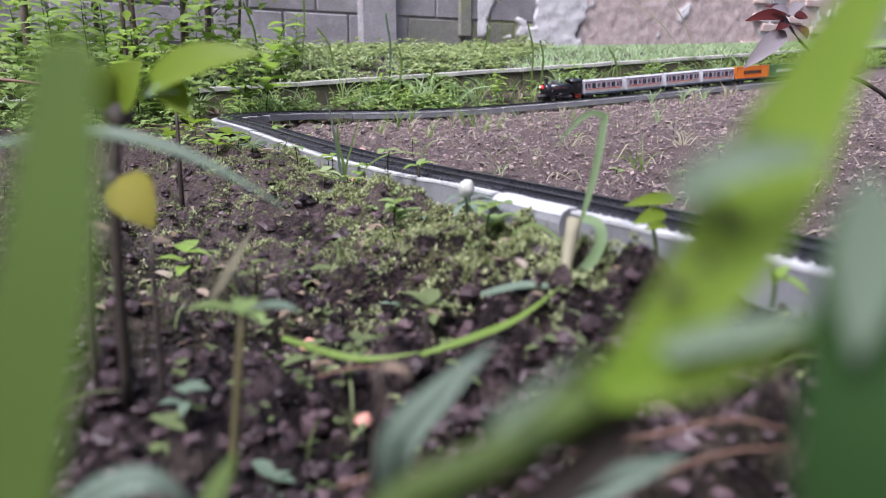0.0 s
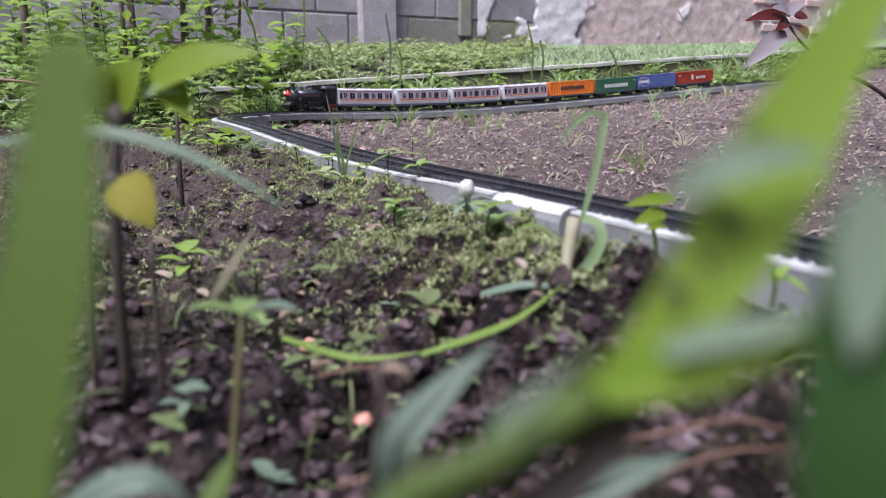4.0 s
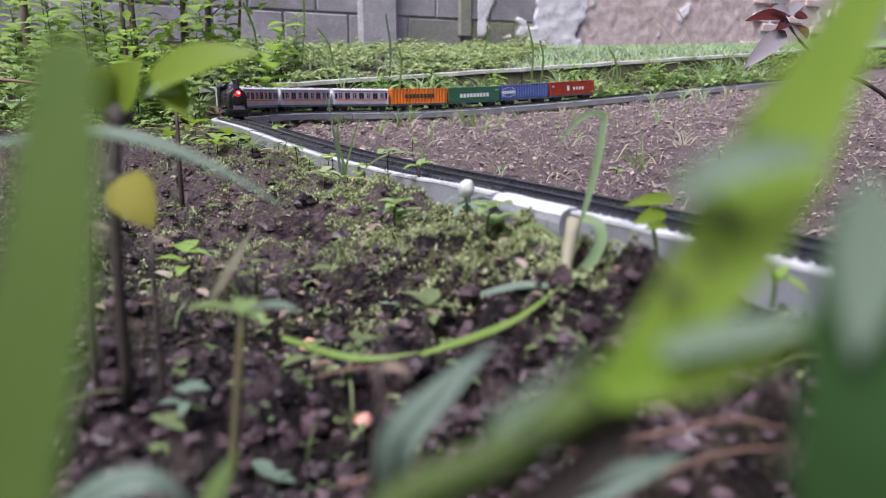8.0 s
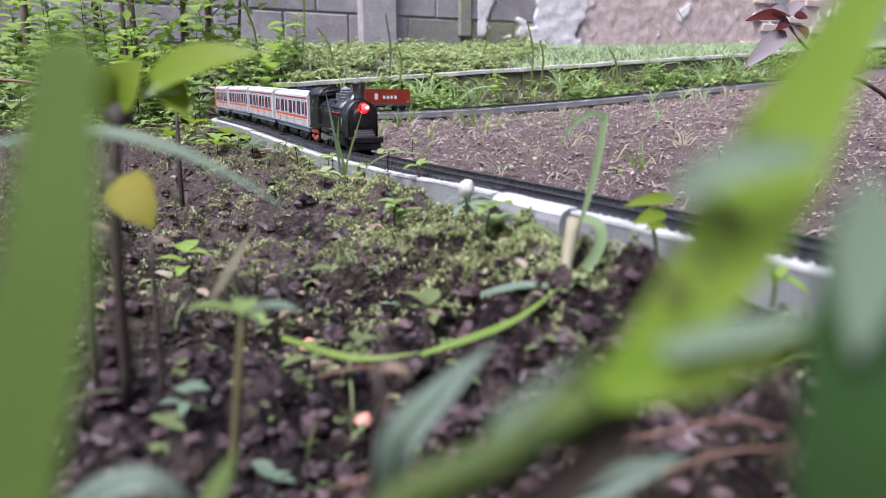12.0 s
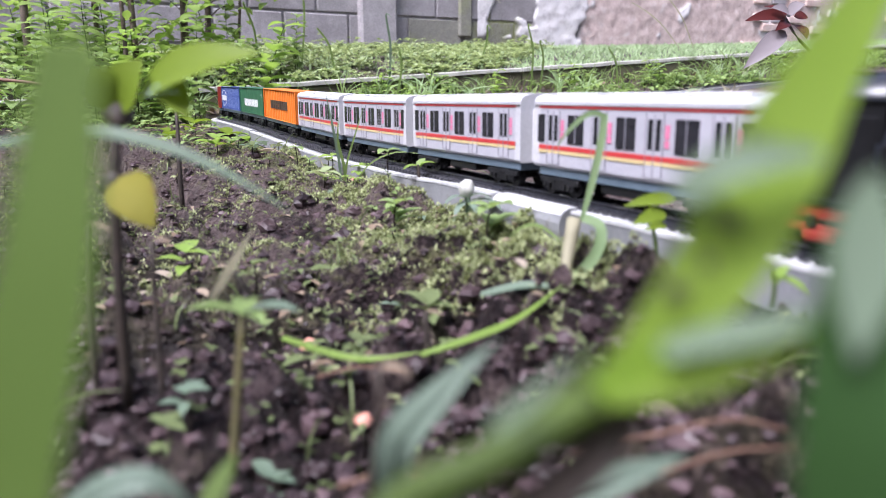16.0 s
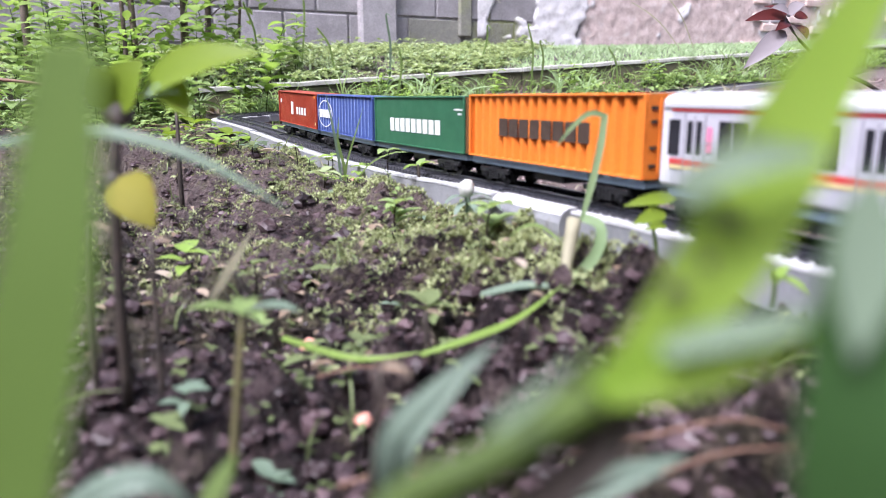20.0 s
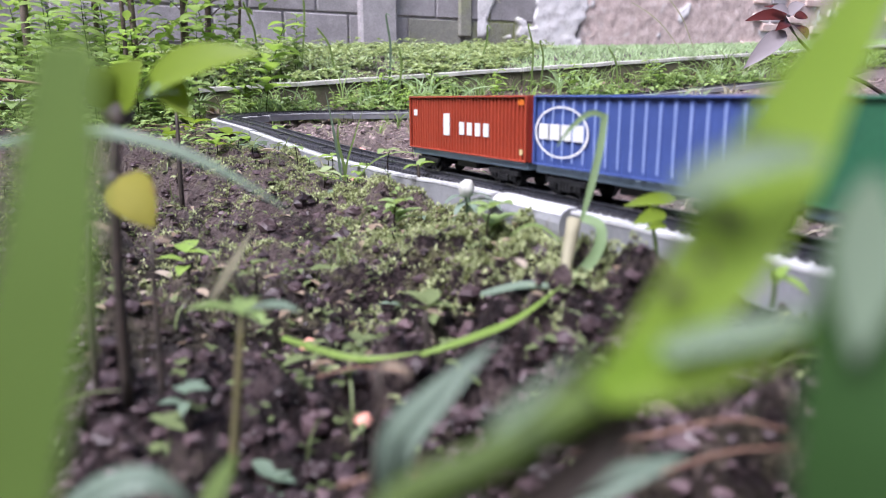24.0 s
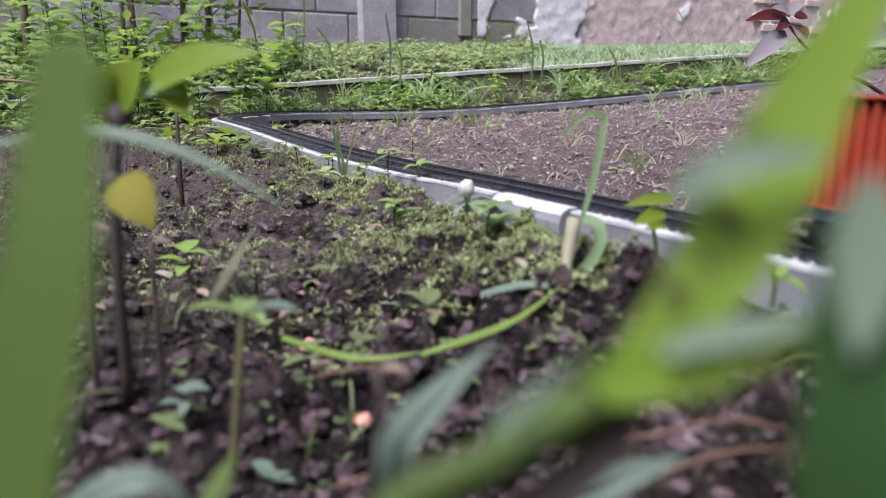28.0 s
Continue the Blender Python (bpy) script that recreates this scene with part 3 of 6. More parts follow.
def build_track():
    track = tagged(new("toy_track"), "black plastic toy railway track laid on grey beams", "railway track")
    for side in (-1, 1):
        c = side * 0.0083
        prof = [(c - 0.0020, -0.0030), (c - 0.0020, -0.0024), (c - 0.0006, -0.0019), (c - 0.0006, -0.0011), (c - 0.0012, -0.0008), (c - 0.0012, 0), (c + 0.0012, 0), (c + 0.0012, -0.0008), (c + 0.0006, -0.0011), (c + 0.0006, -0.0019), (c + 0.0020, -0.0024), (c + 0.0020, -0.0030)]
        v, f = sweep(prof, -2.55, 3.65, 0.02)
        part("rail", mesh_of("rail", v, f, RAILBLACK, False), RAILBLACK, track)
        o = side * 0.0149
        v, f = sweep([(o - 0.0006, -0.006), (o - 0.0006, -0.0034), (o + 0.0006, -0.0034), (o + 0.0006, -0.006)], -2.55, 3.65, 0.02)
        part("edge_strip", mesh_of("edge_strip", v, f, LIPWHITE, False), LIPWHITE, track, "pale grey edge of the track bed")
    v, f = sweep([(-0.006, -0.0058), (-0.006, -0.0048), (0.006, -0.0048), (0.006, -0.0058)], -2.55, 3.65, 0.02)
    part("web", mesh_of("web", v, f, TRACKSKYGREY, False), TRACKSKYGREY, track, "web between the rails, tinted blue-grey for sky reflection")
    one = from_bm("sleeper", boxed(-0.0017, 0.0017, -0.0168, 0.0168, -0.0060, -0.0028, bevel=0.0003), SLEEPER)
    pad = from_bm("joint_plate", boxed(-0.006, 0.006, -0.0035, 0.0035, -0.0042, -0.0016, bevel=0.0004), RAILBLACK)

    def spot(s, off=0.0):
        p, h = line(s)
        q = beside(s, off)
        return Matrix.Translation(q) @ Matrix.Rotation(math.atan2(h.y, h.x), 4, "Z")

    s, verts, faces = -2.5, [], []
    while s < 3.6:
        if 0.72 < s < 1.86:
            part("sleeper", one, SLEEPER, track, at=spot(s))
        else:
            m = spot(s)
            b = len(verts)
            verts += [m @ Vector((x, y, z)) for x in (-0.0017, 0.0017) for y in (-0.0168, 0.0168) for z in (-0.006, -0.0028)]
            faces += [tuple(b + i for i in q) for q in ((0, 1, 3, 2), (4, 6, 7, 5), (0, 4, 5, 1), (2, 3, 7, 6), (1, 5, 7, 3))]
        s += 0.0062
    tagged(part("sleeper_run", mesh_of("sleeper_run", verts, faces, SLEEPER, False), SLEEPER, track), kind="stuff")
    for k in range(34):
        s = -2.4 + k * 0.18
        for side in (-1, 1):
            part("joint_plate", pad, RAILBLACK, track, at=spot(s, side * 0.0125))
    return track


build_track()


# ---- the toy train (x forward, y to the left, z up from the rail) ----
RUN_T = (0, 3, 3.5, 6, 8, 9.5, 11, 14.5, 15, 16, 17.5, 18.5, 20.5, 21, 23.5, 24, 24.5, 25, 25.5, 26, 26.5, 27, 27.5, 28)
RUN_S = (-0.706, -0.083, -0.005, 0.308, 0.55, 0.781, 1.015, 1.517, 1.592, 1.75, 1.987, 2.132, 2.396, 2.456, 2.691, 2.7335, 2.775, 2.8076, 2.844, 2.888, 2.928, 2.969, 3.011, 3.053)
COACH_PITCH, WAGON_PITCH, LOCO_LEN = 0.1611, 0.1655, 0.1438


def head(t):
    """How far the joint behind the engine has come along the line."""
    tt = np.array([t - 0.45, t - 0.22, t, t + 0.22, t + 0.45])
    s = np.interp(tt, RUN_T, RUN_S)
    s = np.where(tt < 0, RUN_S[0] + tt * 0.208, s)
    s = np.where(tt > 28, RUN_S[-1] + (tt - 28) * 0.084, s)
    return float(s.mean())


def line_yaw(s):
    p, h = line(s)
    return math.atan2(h.y, h.x)


def stance(c, span):
    """The pose of a vehicle whose bogies, span apart, stand on the line round c."""
    a, b = line(c + span / 2)[0], line(c - span / 2)[0]
    d = a - b
    m = Matrix.Translation((a + b) / 2) @ Matrix.Rotation(math.atan2(d.y, d.x), 4, "Z")
    return m @ Matrix.Rotation(-math.asin(d.z / d.length), 4, "Y")


def wheel_pair(r, gauge=0.0083, n=18):
    bm = bmesh.new()
    for side in (-1, 1):
        y = side * gauge
        cyl(bm, (0, y - side * 0.0011, 0), (0, y + side * 0.0014, 0), r * 0.99, n=n)
        cyl(bm, (0, y - side * 0.0018, 0), (0, y - side * 0.0011, 0), r + 0.0009, n=n)
        cyl(bm, (0, y + side * 0.0014, 0), (0, y + side * 0.0022, 0), r * 0.35, n=8)
        for k in range(4):
            a = k * math.pi / 2
            x, z = math.cos(a) * r * 0.62, math.sin(a) * r * 0.62
            cyl(bm, (x, y + side * 0.0014, z), (x, y + side * 0.0018, z), r * 0.16, n=6)
    cyl(bm, (0, -gauge, 0), (0, gauge, 0), 0.0011, n=8)
    return bm


WHEELS = from_bm("wheelset", wheel_pair(0.0055), TOYBLACK)


def bogie_mesh():
    bm = bmesh.new()
    for side in (-1, 1):
        y = side * 0.0118
        box(bm, -0.0165, 0.0165, y - 0.0011, y + 0.0011, 0.0062, 0.0092, 0.0004)
        box(bm, -0.0055, 0.0055, y - 0.0013, y + 0.0013, 0.0028, 0.0066, 0.0004)
        for x in (-0.0105, 0.0105):
            box(bm, x - 0.0026, x + 0.0026, y - 0.0014, y + 0.0016, 0.0032, 0.0078, 0.0005)
            cyl(bm, (x, y + side * 0.0012, 0.0055), (x, y + side * 0.0024, 0.0055), 0.0014, n=8)
        for x in (-0.0028, 0, 0.0028):
            cyl(bm, (x, y + side * 0.0008, 0.0036), (x, y + side * 0.0008, 0.0082), 0.0010, n=7)
    box(bm, -0.006, 0.006, -0.0115, 0.0115, 0.0066, 0.0100, 0.0005)
    return bm


BOGIE = from_bm("bogie", bogie_mesh(), TOYBLACK)


def add_bogies(car, xs):
    made = []
    for bx in xs:
        b = part("bogie", BOGIE, TOYBLACK, car, "black plastic bogie", at=pose(bx, 0, 0))
        wheels = []
        for ax in (-0.0105, 0.0105):
            w = part("wheelset", WHEELS, TOYBLACK, b, at=pose(ax, 0, 0.0055))
            wheels.append((w, (ax, 0, 0.0055), 0.0055))
        made.append((b, bx, wheels))
    return made


def coupling(car, x):
    s = 1 if x > 0 else -1
    bm = boxed(min(x, x + s * 0.007), max(x, x + s * 0.007), -0.0016, 0.0016, 0.0075, 0.0095, 0.0004)
    box(bm, x + s * 0.004 - 0.0012, x + s * 0.004 + 0.0012, -0.003, 0.003, 0.0072, 0.0105, 0.0004)
    part("coupling", bm, TOYBLACK, car)


def coach_section(half, z0, z1, crown):
    pts = [(-half + 0.0012, z0), (-half, z0 + 0.0015), (-half, z1)]
    for k in range(1, 10):
        a = math.pi * k / 10
        pts.append((-half * math.cos(a) * 0.985, z1 + crown * math.sin(a) ** 0.75))
    return pts + [(half, z1), (half, z0 + 0.0015), (half - 0.0012, z0)]


def build_coach(front_window=True):
    car = tagged(new("toy_coach"), "white plastic toy commuter coach with red and yellow stripes", "train coach", "coaches of the toy train")
    L, H = 0.1462, 0.0138
    bm = prism(bmesh.new(), coach_section(H, 0.0144, 0.0480, 0.0005), -L / 2, L / 2)
    part("body", bm, COACHWHITE, car)
    roof = [(y, z) for y, z in coach_section(H + 0.0003, 0.0466, 0.0490, 0.0030)]
    part("roof", prism(bmesh.new(), roof, -L / 2 - 0.0004, L / 2 + 0.0004), ROOFWHITE, car, "white curved roof", smooth=False)
    for x in (-0.045, 0.0, 0.045):
        part("roof_unit", boxed(x - 0.017, x + 0.017, -0.0085, 0.0085, 0.0512, 0.0532, 0.0006), ROOFWHITE, car, "white air-conditioning box")
    part("underframe", boxed(-L / 2 + 0.002, L / 2 - 0.002, -0.0118, 0.0118, 0.0098, 0.0145, 0.0005), TOYGREY, car, "blue-grey underframe")
    part("equipment_box", boxed(-0.020, 0.016, -0.0105, 0.0105, 0.0050, 0.0099, 0.0008), TOYBLACK, car)
    for x in (-L / 2, L / 2):
        s = 1 if x > 0 else -1
        part("gangway", boxed(min(x, x + s * 0.003), max(x, x + s * 0.003), -0.0055, 0.0055, 0.0150, 0.0440, 0.0006), ROOFWHITE, car, "pale gangway frame")
        cap = [(y, z) for y, z in coach_section(H + 0.0001, 0.0144, 0.0490, 0.0042)]
        part("end_cap", prism(bmesh.new(), cap, min(x, x - s * 0.0045) - 0.0006, max(x, x - s * 0.0045) + 0.0006), ROOFWHITE, car, "smooth pale coach end")
        coupling(car, x)
    for side in (-1, 1):
        def onside(x0, x1, z0, z1, d=0.00025, inn=0.0003):
            y = side * H
            return boxed(x0, x1, min(y - side * inn, y + side * d), max(y - side * inn, y + side * d), z0, z1)
        part("eave_stripe", onside(-L / 2 + 0.0045, L / 2 - 0.0045, 0.0456, 0.0465, 0.0004), STRIPERED, car, "thin red stripe")
        part("red_stripe", onside(-L / 2 + 0.0045, L / 2 - 0.0045, 0.0240, 0.0263, 0.0004), STRIPERED, car, "broad red stripe")
        part("yellow_stripe", onside(-L / 2 + 0.0045, L / 2 - 0.0045, 0.0222, 0.0238, 0.0004), STRIPEYELLOW, car, "pale yellow stripe")
        part("drip_rail", onside(-L / 2, L / 2, 0.0471, 0.0476, 0.0009), ROOFWHITE, car)
        for x in (-0.0557, -0.0186, 0.0186, 0.0557):
            d = part("door", onside(x - 0.0050, x + 0.0050, 0.0168, 0.0440, 0.00035), COACHWHITE, car, "white sliding door with two panes")
            for px in (-0.0024, 0.0024):
                part("pane", onside(x + px - 0.0014, x + px + 0.0014, 0.0288, 0.0418, 0.0006), DARKPANE, d)
            part("door_gap", onside(x - 0.00022, x + 0.00022, 0.0168, 0.0440, 0.0006), GREYLINE, d)
            for px in (-0.0053, 0.0053):
                part("door_gap", onside(x + px - 0.0002, x + px + 0.0002, 0.0168, 0.0445, 0.0005), GREYLINE, d)
            part("sticker", onside(x + side * -0.0076 - 0.0013, x + side * -0.0076 + 0.0013, 0.0300, 0.0332, 0.00045), PINK, car, "pink door sticker")
            part("sticker", onside(x + side * -0.0076 - 0.0013, x + side * -0.0076 + 0.0013, 0.0338, 0.0396, 0.00045), PINK, car, "pink door sticker")
        for x in (-0.0371, 0.0, 0.0371):
            w = part("window", onside(x - 0.0064, x + 0.0064, 0.0278, 0.0422, 0.0004), DARKPANE, car, "dark double window")
            part("bar", onside(x - 0.0003, x + 0.0003, 0.0280, 0.0420, 0.0007), GREYLINE, w)
        for x in (-0.0668, 0.0668) if front_window else (-0.0668,):
            part("window", onside(x - 0.0030, x + 0.0030, 0.0278, 0.0422, 0.0004), DARKPANE, car, "dark narrow window")
    return car


def build_wagon(name, label, paint, style):
    """A flat wagon with a container body of its own colour and marking."""
    car = tagged(new(name), label, "container wagon", "container wagons of the toy train")
    L, H, z0, z1 = 0.1588, 0.0138, 0.0152, 0.0518
    if style == "wide":
        L, z1 = 0.1592, 0.0526
    ribs = {"wide": 18, "plain": 0, "lined": 18, "fine": 38}[style]
    depth = {"wide": 0.0026, "plain": 0, "lined": 0.0009, "fine": 0.0019}[style]
    for side in (-1, 1):
        y = side * H
        pts = []
        a, b = -L / 2 + 0.0014, L / 2 - 0.0014
        if ribs:
            p = (b - a) / ribs
            for k in range(ribs):
                x = a + k * p
                fr = (0.0, 0.34, 0.50, 0.84) if style == "wide" else ((0.0, 0.62, 0.70, 0.92) if style == "lined" else (0.0, 0.4, 0.5, 0.9))
                inn = (1, 1, 0, 0)
                pts += [(x + p * f, y - side * depth * i) for f, i in zip(fr, inn)]
        pts += [(b, y - side * depth)]
        if not ribs:
            pts = [(a, y), (b, y)]
        bm = bmesh.new()
        lo = [bm.verts.new((x, yy, z0 + 0.0006)) for x, yy in pts]
        hi = [bm.verts.new((x, yy, z1 - 0.0006)) for x, yy in pts]
        for k in range(len(pts) - 1):
            bm.faces.new((lo[k], lo[k + 1], hi[k + 1], hi[k]))
        part("side_panel", bm, paint, car, "corrugated side panel" if ribs else "smooth side panel")
        for x in (-L / 2 + 0.0007, L / 2 - 0.0007):
            part("corner_post", boxed(x - 0.0007, x + 0.0007, y - 0.0012, y + 0.0003, z0, z1, 0.0003), paint, car)
        for z in (z0 + 0.0004, z1 - 0.0004):
            part("side_rail", boxed(-L / 2 + 0.0014, L / 2 - 0.0014, y - 0.0012, y + 0.0002, z - 0.0004, z + 0.0004, 0.0002), paint, car)
        if style == "lined":
            p = (b - a) / ribs
            for k in range(ribs):
                x = a + (k + 0.81) * p
                part("painted_line", boxed(x - 0.0006, x + 0.0006, min(y, y + side * 0.0002), max(y, y + side * 0.0002), z0 + 0.003, z1 - 0.003), PALEBLUE, car)
        yo = (min(y - side * 0.0002, y + side * 0.00035), max(y - side * 0.0002, y + side * 0.00035))

        def bars(x0, x1, za, zb, n, ink, gap=0.18):
            w = (x1 - x0) / n
            for k in range(n):
                part("marking", boxed(x0 + k * w, x0 + (k + 1 - gap) * w, *yo, za, zb), ink, car)

        if style == "wide":
            lo, hi = (-0.044, 0.0425) if side < 0 else (-0.0425, 0.044)
            bars(lo, hi, 0.0288, 0.0390, 8, DARKINK, 0.16)
        elif style == "plain":
            lo, hi = (-0.047, 0.045) if side < 0 else (-0.045, 0.047)
            bars(lo, hi, 0.0256, 0.0356, 9, WHITEINK, 0.26)
            fx = side * -1
            bars(fx * 0.070 - 0.006, fx * 0.070 + 0.006, 0.0427, 0.0437, 5, WHITEINK, 0.3)
            bars(fx * 0.072 - 0.003, fx * 0.072 + 0.003, 0.0400, 0.0410, 2, WHITEINK, 0.3)
        elif style == "lined":
            cx = side * 0.0550
            bm = bmesh.new()
            n = 40
            for r0, r1 in ((0.0148, 0.0160),):
                for k in range(n):
                    q = [(cx + r * math.cos(2 * math.pi * j / n), side * (H + 0.0004), 0.0355 + r * math.sin(2 * math.pi * j / n)) for r, j in ((r0, k), (r1, k), (r1, k + 1), (r0, k + 1))]
                    q = [(cx + (x - cx) * 1.46, y_, 0.0332 + (z_ - 0.0355) * 0.83) for x, y_, z_ in q]
                    bm.faces.new([bm.verts.new(c) for c in q])
            part("ring_mark", bm, WHITEINK, car, "white ring emblem")
            bars(cx - 0.0195, cx + 0.0205, 0.0292, 0.0372, 4, WHITEINK, 0.16)
        else:
            lo, hi = (-0.0240, -0.0105) if side < 0 else (0.0105, 0.0240)
            bars(lo, hi, 0.0262, 0.0406, 1, WHITEINK, 0.35)
            lo, hi = (-0.0010, 0.0410) if side < 0 else (-0.0410, 0.0010)
            bars(lo, hi, 0.0274, 0.0354, 4, WHITEINK, 0.40)
            bars(side * 0.0695 - 0.003, side * 0.0695 + 0.003, 0.0383, 0.0426, 2, WHITEINK, 0.2)
            bars(side * -0.073 - 0.003, side * -0.073 + 0.003, 0.0468, 0.0498, 3, ORANGE, 0.3)
            bars(side * -0.0735 - 0.0015, side * -0.0735 + 0.0015, 0.0191, 0.0221, 1, STRIPEYELLOW, 0.1)
    part("roof_panel", boxed(-L / 2, L / 2, -H + 0.0002, H - 0.0002, z1 - 0.0006, z1 + 0.0002, 0.0002), paint, car)
    part("floor_panel", boxed(-L / 2, L / 2, -H + 0.001, H - 0.001, z0, z0 + 0.0008), paint, car)
    end = {"wide": ORANGE, "plain": surface("brown_end", (0.20, 0.10, 0.04), (0.28, 0.14, 0.06), 60, 0.5), "lined": BLUE, "fine": DARKRED}[style]
    for s in (-1, 1):
        x = s * L / 2
        e = part("end_panel", boxed(min(x, x - s * 0.0012), max(x, x - s * 0.0012), -H + 0.0005, H - 0.0005, z0 + 0.0005, z1 - 0.0005), end, car, "end doors")
        for y in (-0.006, -0.002, 0.002, 0.006):
            part("lock_rod", cylinder((x + s * 0.0003, y, z0 + 0.002), (x + s * 0.0003, y, z1 - 0.002), 0.00045, n=6), end, e)
        for y in (-0.0095, 0.0095):
            for z in (z0 + 0.006, z0 + 0.014, z1 - 0.012, z1 - 0.006):
                part("hinge", boxed(min(x, x + s * 0.0006), max(x, x + s * 0.0006), y - 0.0018, y + 0.0018, z - 0.0007, z + 0.0007), DARKINK if style in ("wide", "lined") else end, e)
        coupling(car, s * (L / 2 - 0.001))
    part("underframe", boxed(-L / 2 + 0.001, L / 2 - 0.001, -0.0125, 0.0125, 0.0106, 0.0150, 0.0005), TOYGREY, car, "blue-grey flat wagon frame")
    part("equipment_box", boxed(-0.014, 0.014, -0.009, 0.009, 0.0060, 0.0107, 0.0008), TOYBLACK, car)
    return car


def build_engine():
    car = tagged(new("toy_steam_engine"), "black plastic toy steam engine with a glowing red headlamp", "toy locomotive", "")
    SX = 0.92

    def P(name, bm, m, label="", sm=False):
        for v in bm.verts:
            v.co.x *= SX
        return part(name, bm, m, car, label, sm)

    # frame, running boards and pilot
    P("frame", boxed(-0.080, 0.066, -0.0065, 0.0065, 0.006, 0.0165, 0.0006), TOYBLACK)
    for side in (-1, 1):
        y = side * 0.0125
        bm = boxed(-0.046, 0.066, min(y - side * 0.005, y + side * 0.002), max(y - side * 0.005, y + side * 0.002), 0.0205, 0.0218, 0.0003)
        P("running_board", bm, TOYBLACK)
        P("board_edge", boxed(-0.046, 0.066, min(y + side * 0.0016, y + side * 0.0024), max(y + side * 0.0016, y + side * 0.0024), 0.0190, 0.0222), TOYBLACK)
        P("cylinder", boxed(0.030, 0.056, min(side * 0.008, side * 0.0152), max(side * 0.008, side * 0.0152), 0.0050, 0.0200, 0.0014, 2), TOYBLACK, "black cylinder block")
        P("cylinder_plate", boxed(0.036, 0.050, min(side * 0.0150, side * 0.0155), max(side * 0.0150, side * 0.0155), 0.0075, 0.0165, 0.0002), BOILER)
        P("side_tank", boxed(-0.030, 0.022, min(side * 0.0115, side * 0.0140), max(side * 0.0115, side * 0.0140), 0.0225, 0.0290, 0.0008), TOYBLACK)
        P("air_pump", cylinder((-0.038, side * 0.0145, 0.0235), (-0.038, side * 0.0145, 0.0380), 0.0030, n=12), TOYBLACK, "black air pump")
        P("pipe", cylinder((-0.012, side * 0.0153, 0.0368), (0.043, side * 0.0153, 0.0362), 0.00055, n=6), DARKRED, "thin red pipe")
        P("side_sheet", boxed(-0.036, 0.056, min(side * 0.0132, side * 0.0142), max(side * 0.0132, side * 0.0142), 0.0218, 0.0330, 0.0003), TOYBLACK, "flat black side sheet")
        for k in range(3):
            P("letter_bar", boxed(0.0400 + k * 0.0050, 0.0436 + k * 0.0050, min(side * 0.0141, side * 0.0145), max(side * 0.0141, side * 0.0145), 0.0272, 0.0318), SILVER, "pale grey mark")
        P("letter_bar", boxed(0.0405, 0.0530, min(side * 0.0141, side * 0.0145), max(side * 0.0141, side * 0.0145), 0.0246, 0.0253), SILVER, "pale grey mark")
        P("handrail", cylinder((-0.040, side * 0.0138, 0.0425), (0.058, side * 0.0138, 0.0400), 0.0005, n=6), TOYBLACK)
        P("deflector", boxed(0.046, 0.0665, min(side * 0.0145, side * 0.0155), max(side * 0.0145, side * 0.0155), 0.0140, 0.0300, 0.0004), TOYBLACK, "black side plate")
        P("truck_frame", boxed(-0.080, -0.053, min(side * 0.0085, side * 0.0122), max(side * 0.0085, side * 0.0122), 0.0040, 0.0160, 0.0008), TOYBLACK, "black trailing truck frame")
        P("red_bar", boxed(-0.080, -0.050, min(side * 0.0118, side * 0.0138), max(side * 0.0118, side * 0.0138), 0.0112, 0.0158, 0.0006), TOYRED, "red truck side bar")
        P("red_bar", boxed(-0.080, -0.053, min(side * 0.0118, side * 0.0134), max(side * 0.0118, side * 0.0134), 0.0062, 0.0092, 0.0006), TOYRED, "red truck side bar")
        P("axle_box", boxed(-0.070, -0.056, min(side * 0.0118, side * 0.0140), max(side * 0.0118, side * 0.0140), 0.0030, 0.0078, 0.0012), TOYRED, "red axle box")
        P("spring", boxed(-0.068, -0.064, min(side * 0.0118, side * 0.0142), max(side * 0.0118, side * 0.0142), 0.0080, 0.0125, 0.0004), TOYBLACK)
        P("slide_bar", boxed(0.000, 0.032, min(side * 0.0140, side * 0.0150), max(side * 0.0140, side * 0.0150), 0.0135, 0.0150, 0.0002), GUNMETAL)
    bm = boxed(0.064, 0.079, -0.0150, 0.0150, 0.0125, 0.0150, 0.0005)
    box(bm, 0.077, 0.0805, -0.0165, 0.0165, 0.0095, 0.0150, 0.0006)
    P("buffer_beam", bm, TOYBLACK)
    P("guard_plate", boxed(0.0765, 0.0795, -0.0140, 0.0140, 0.0028, 0.0097, 0.0008), TOYBLACK, "black guard plate below the beam")
    for y in (-0.0115, 0.0115):
        P("buffer", cylinder((0.0800, y, 0.0122), (0.0830, y, 0.0122), 0.0021, n=14), TOYBLACK)
    bm = bmesh.new()
    for k in range(3):
        box(bm, 0.066 + k * 0.003, 0.069 + k * 0.003, -0.0095, 0.0095, 0.015, 0.0215 - k * 0.0022, 0.0002)
    P("steps", bm, GUNMETAL, "dark grey steps")
    # boiler
    P("boiler", cylinder((-0.046, 0, 0.0348), (0.046, 0, 0.0348), 0.0145, n=48), BOILER, "ribbed black boiler", True)
    for k in range(6):
        x = -0.038 + k * 0.0158
        P("boiler_band", cylinder((x - 0.0006, 0, 0.0348), (x + 0.0006, 0, 0.0348), 0.0149, n=48), BOILER)
    P("smokebox", cylinder((0.045, 0, 0.0345), (0.0665, 0, 0.0345), 0.0154, n=48), BOILER, "", True)
    P("smokebox_rim", cylinder((0.0660, 0, 0.0345), (0.0680, 0, 0.0345), 0.0156, 0.0150, n=36), TOYBLACK)
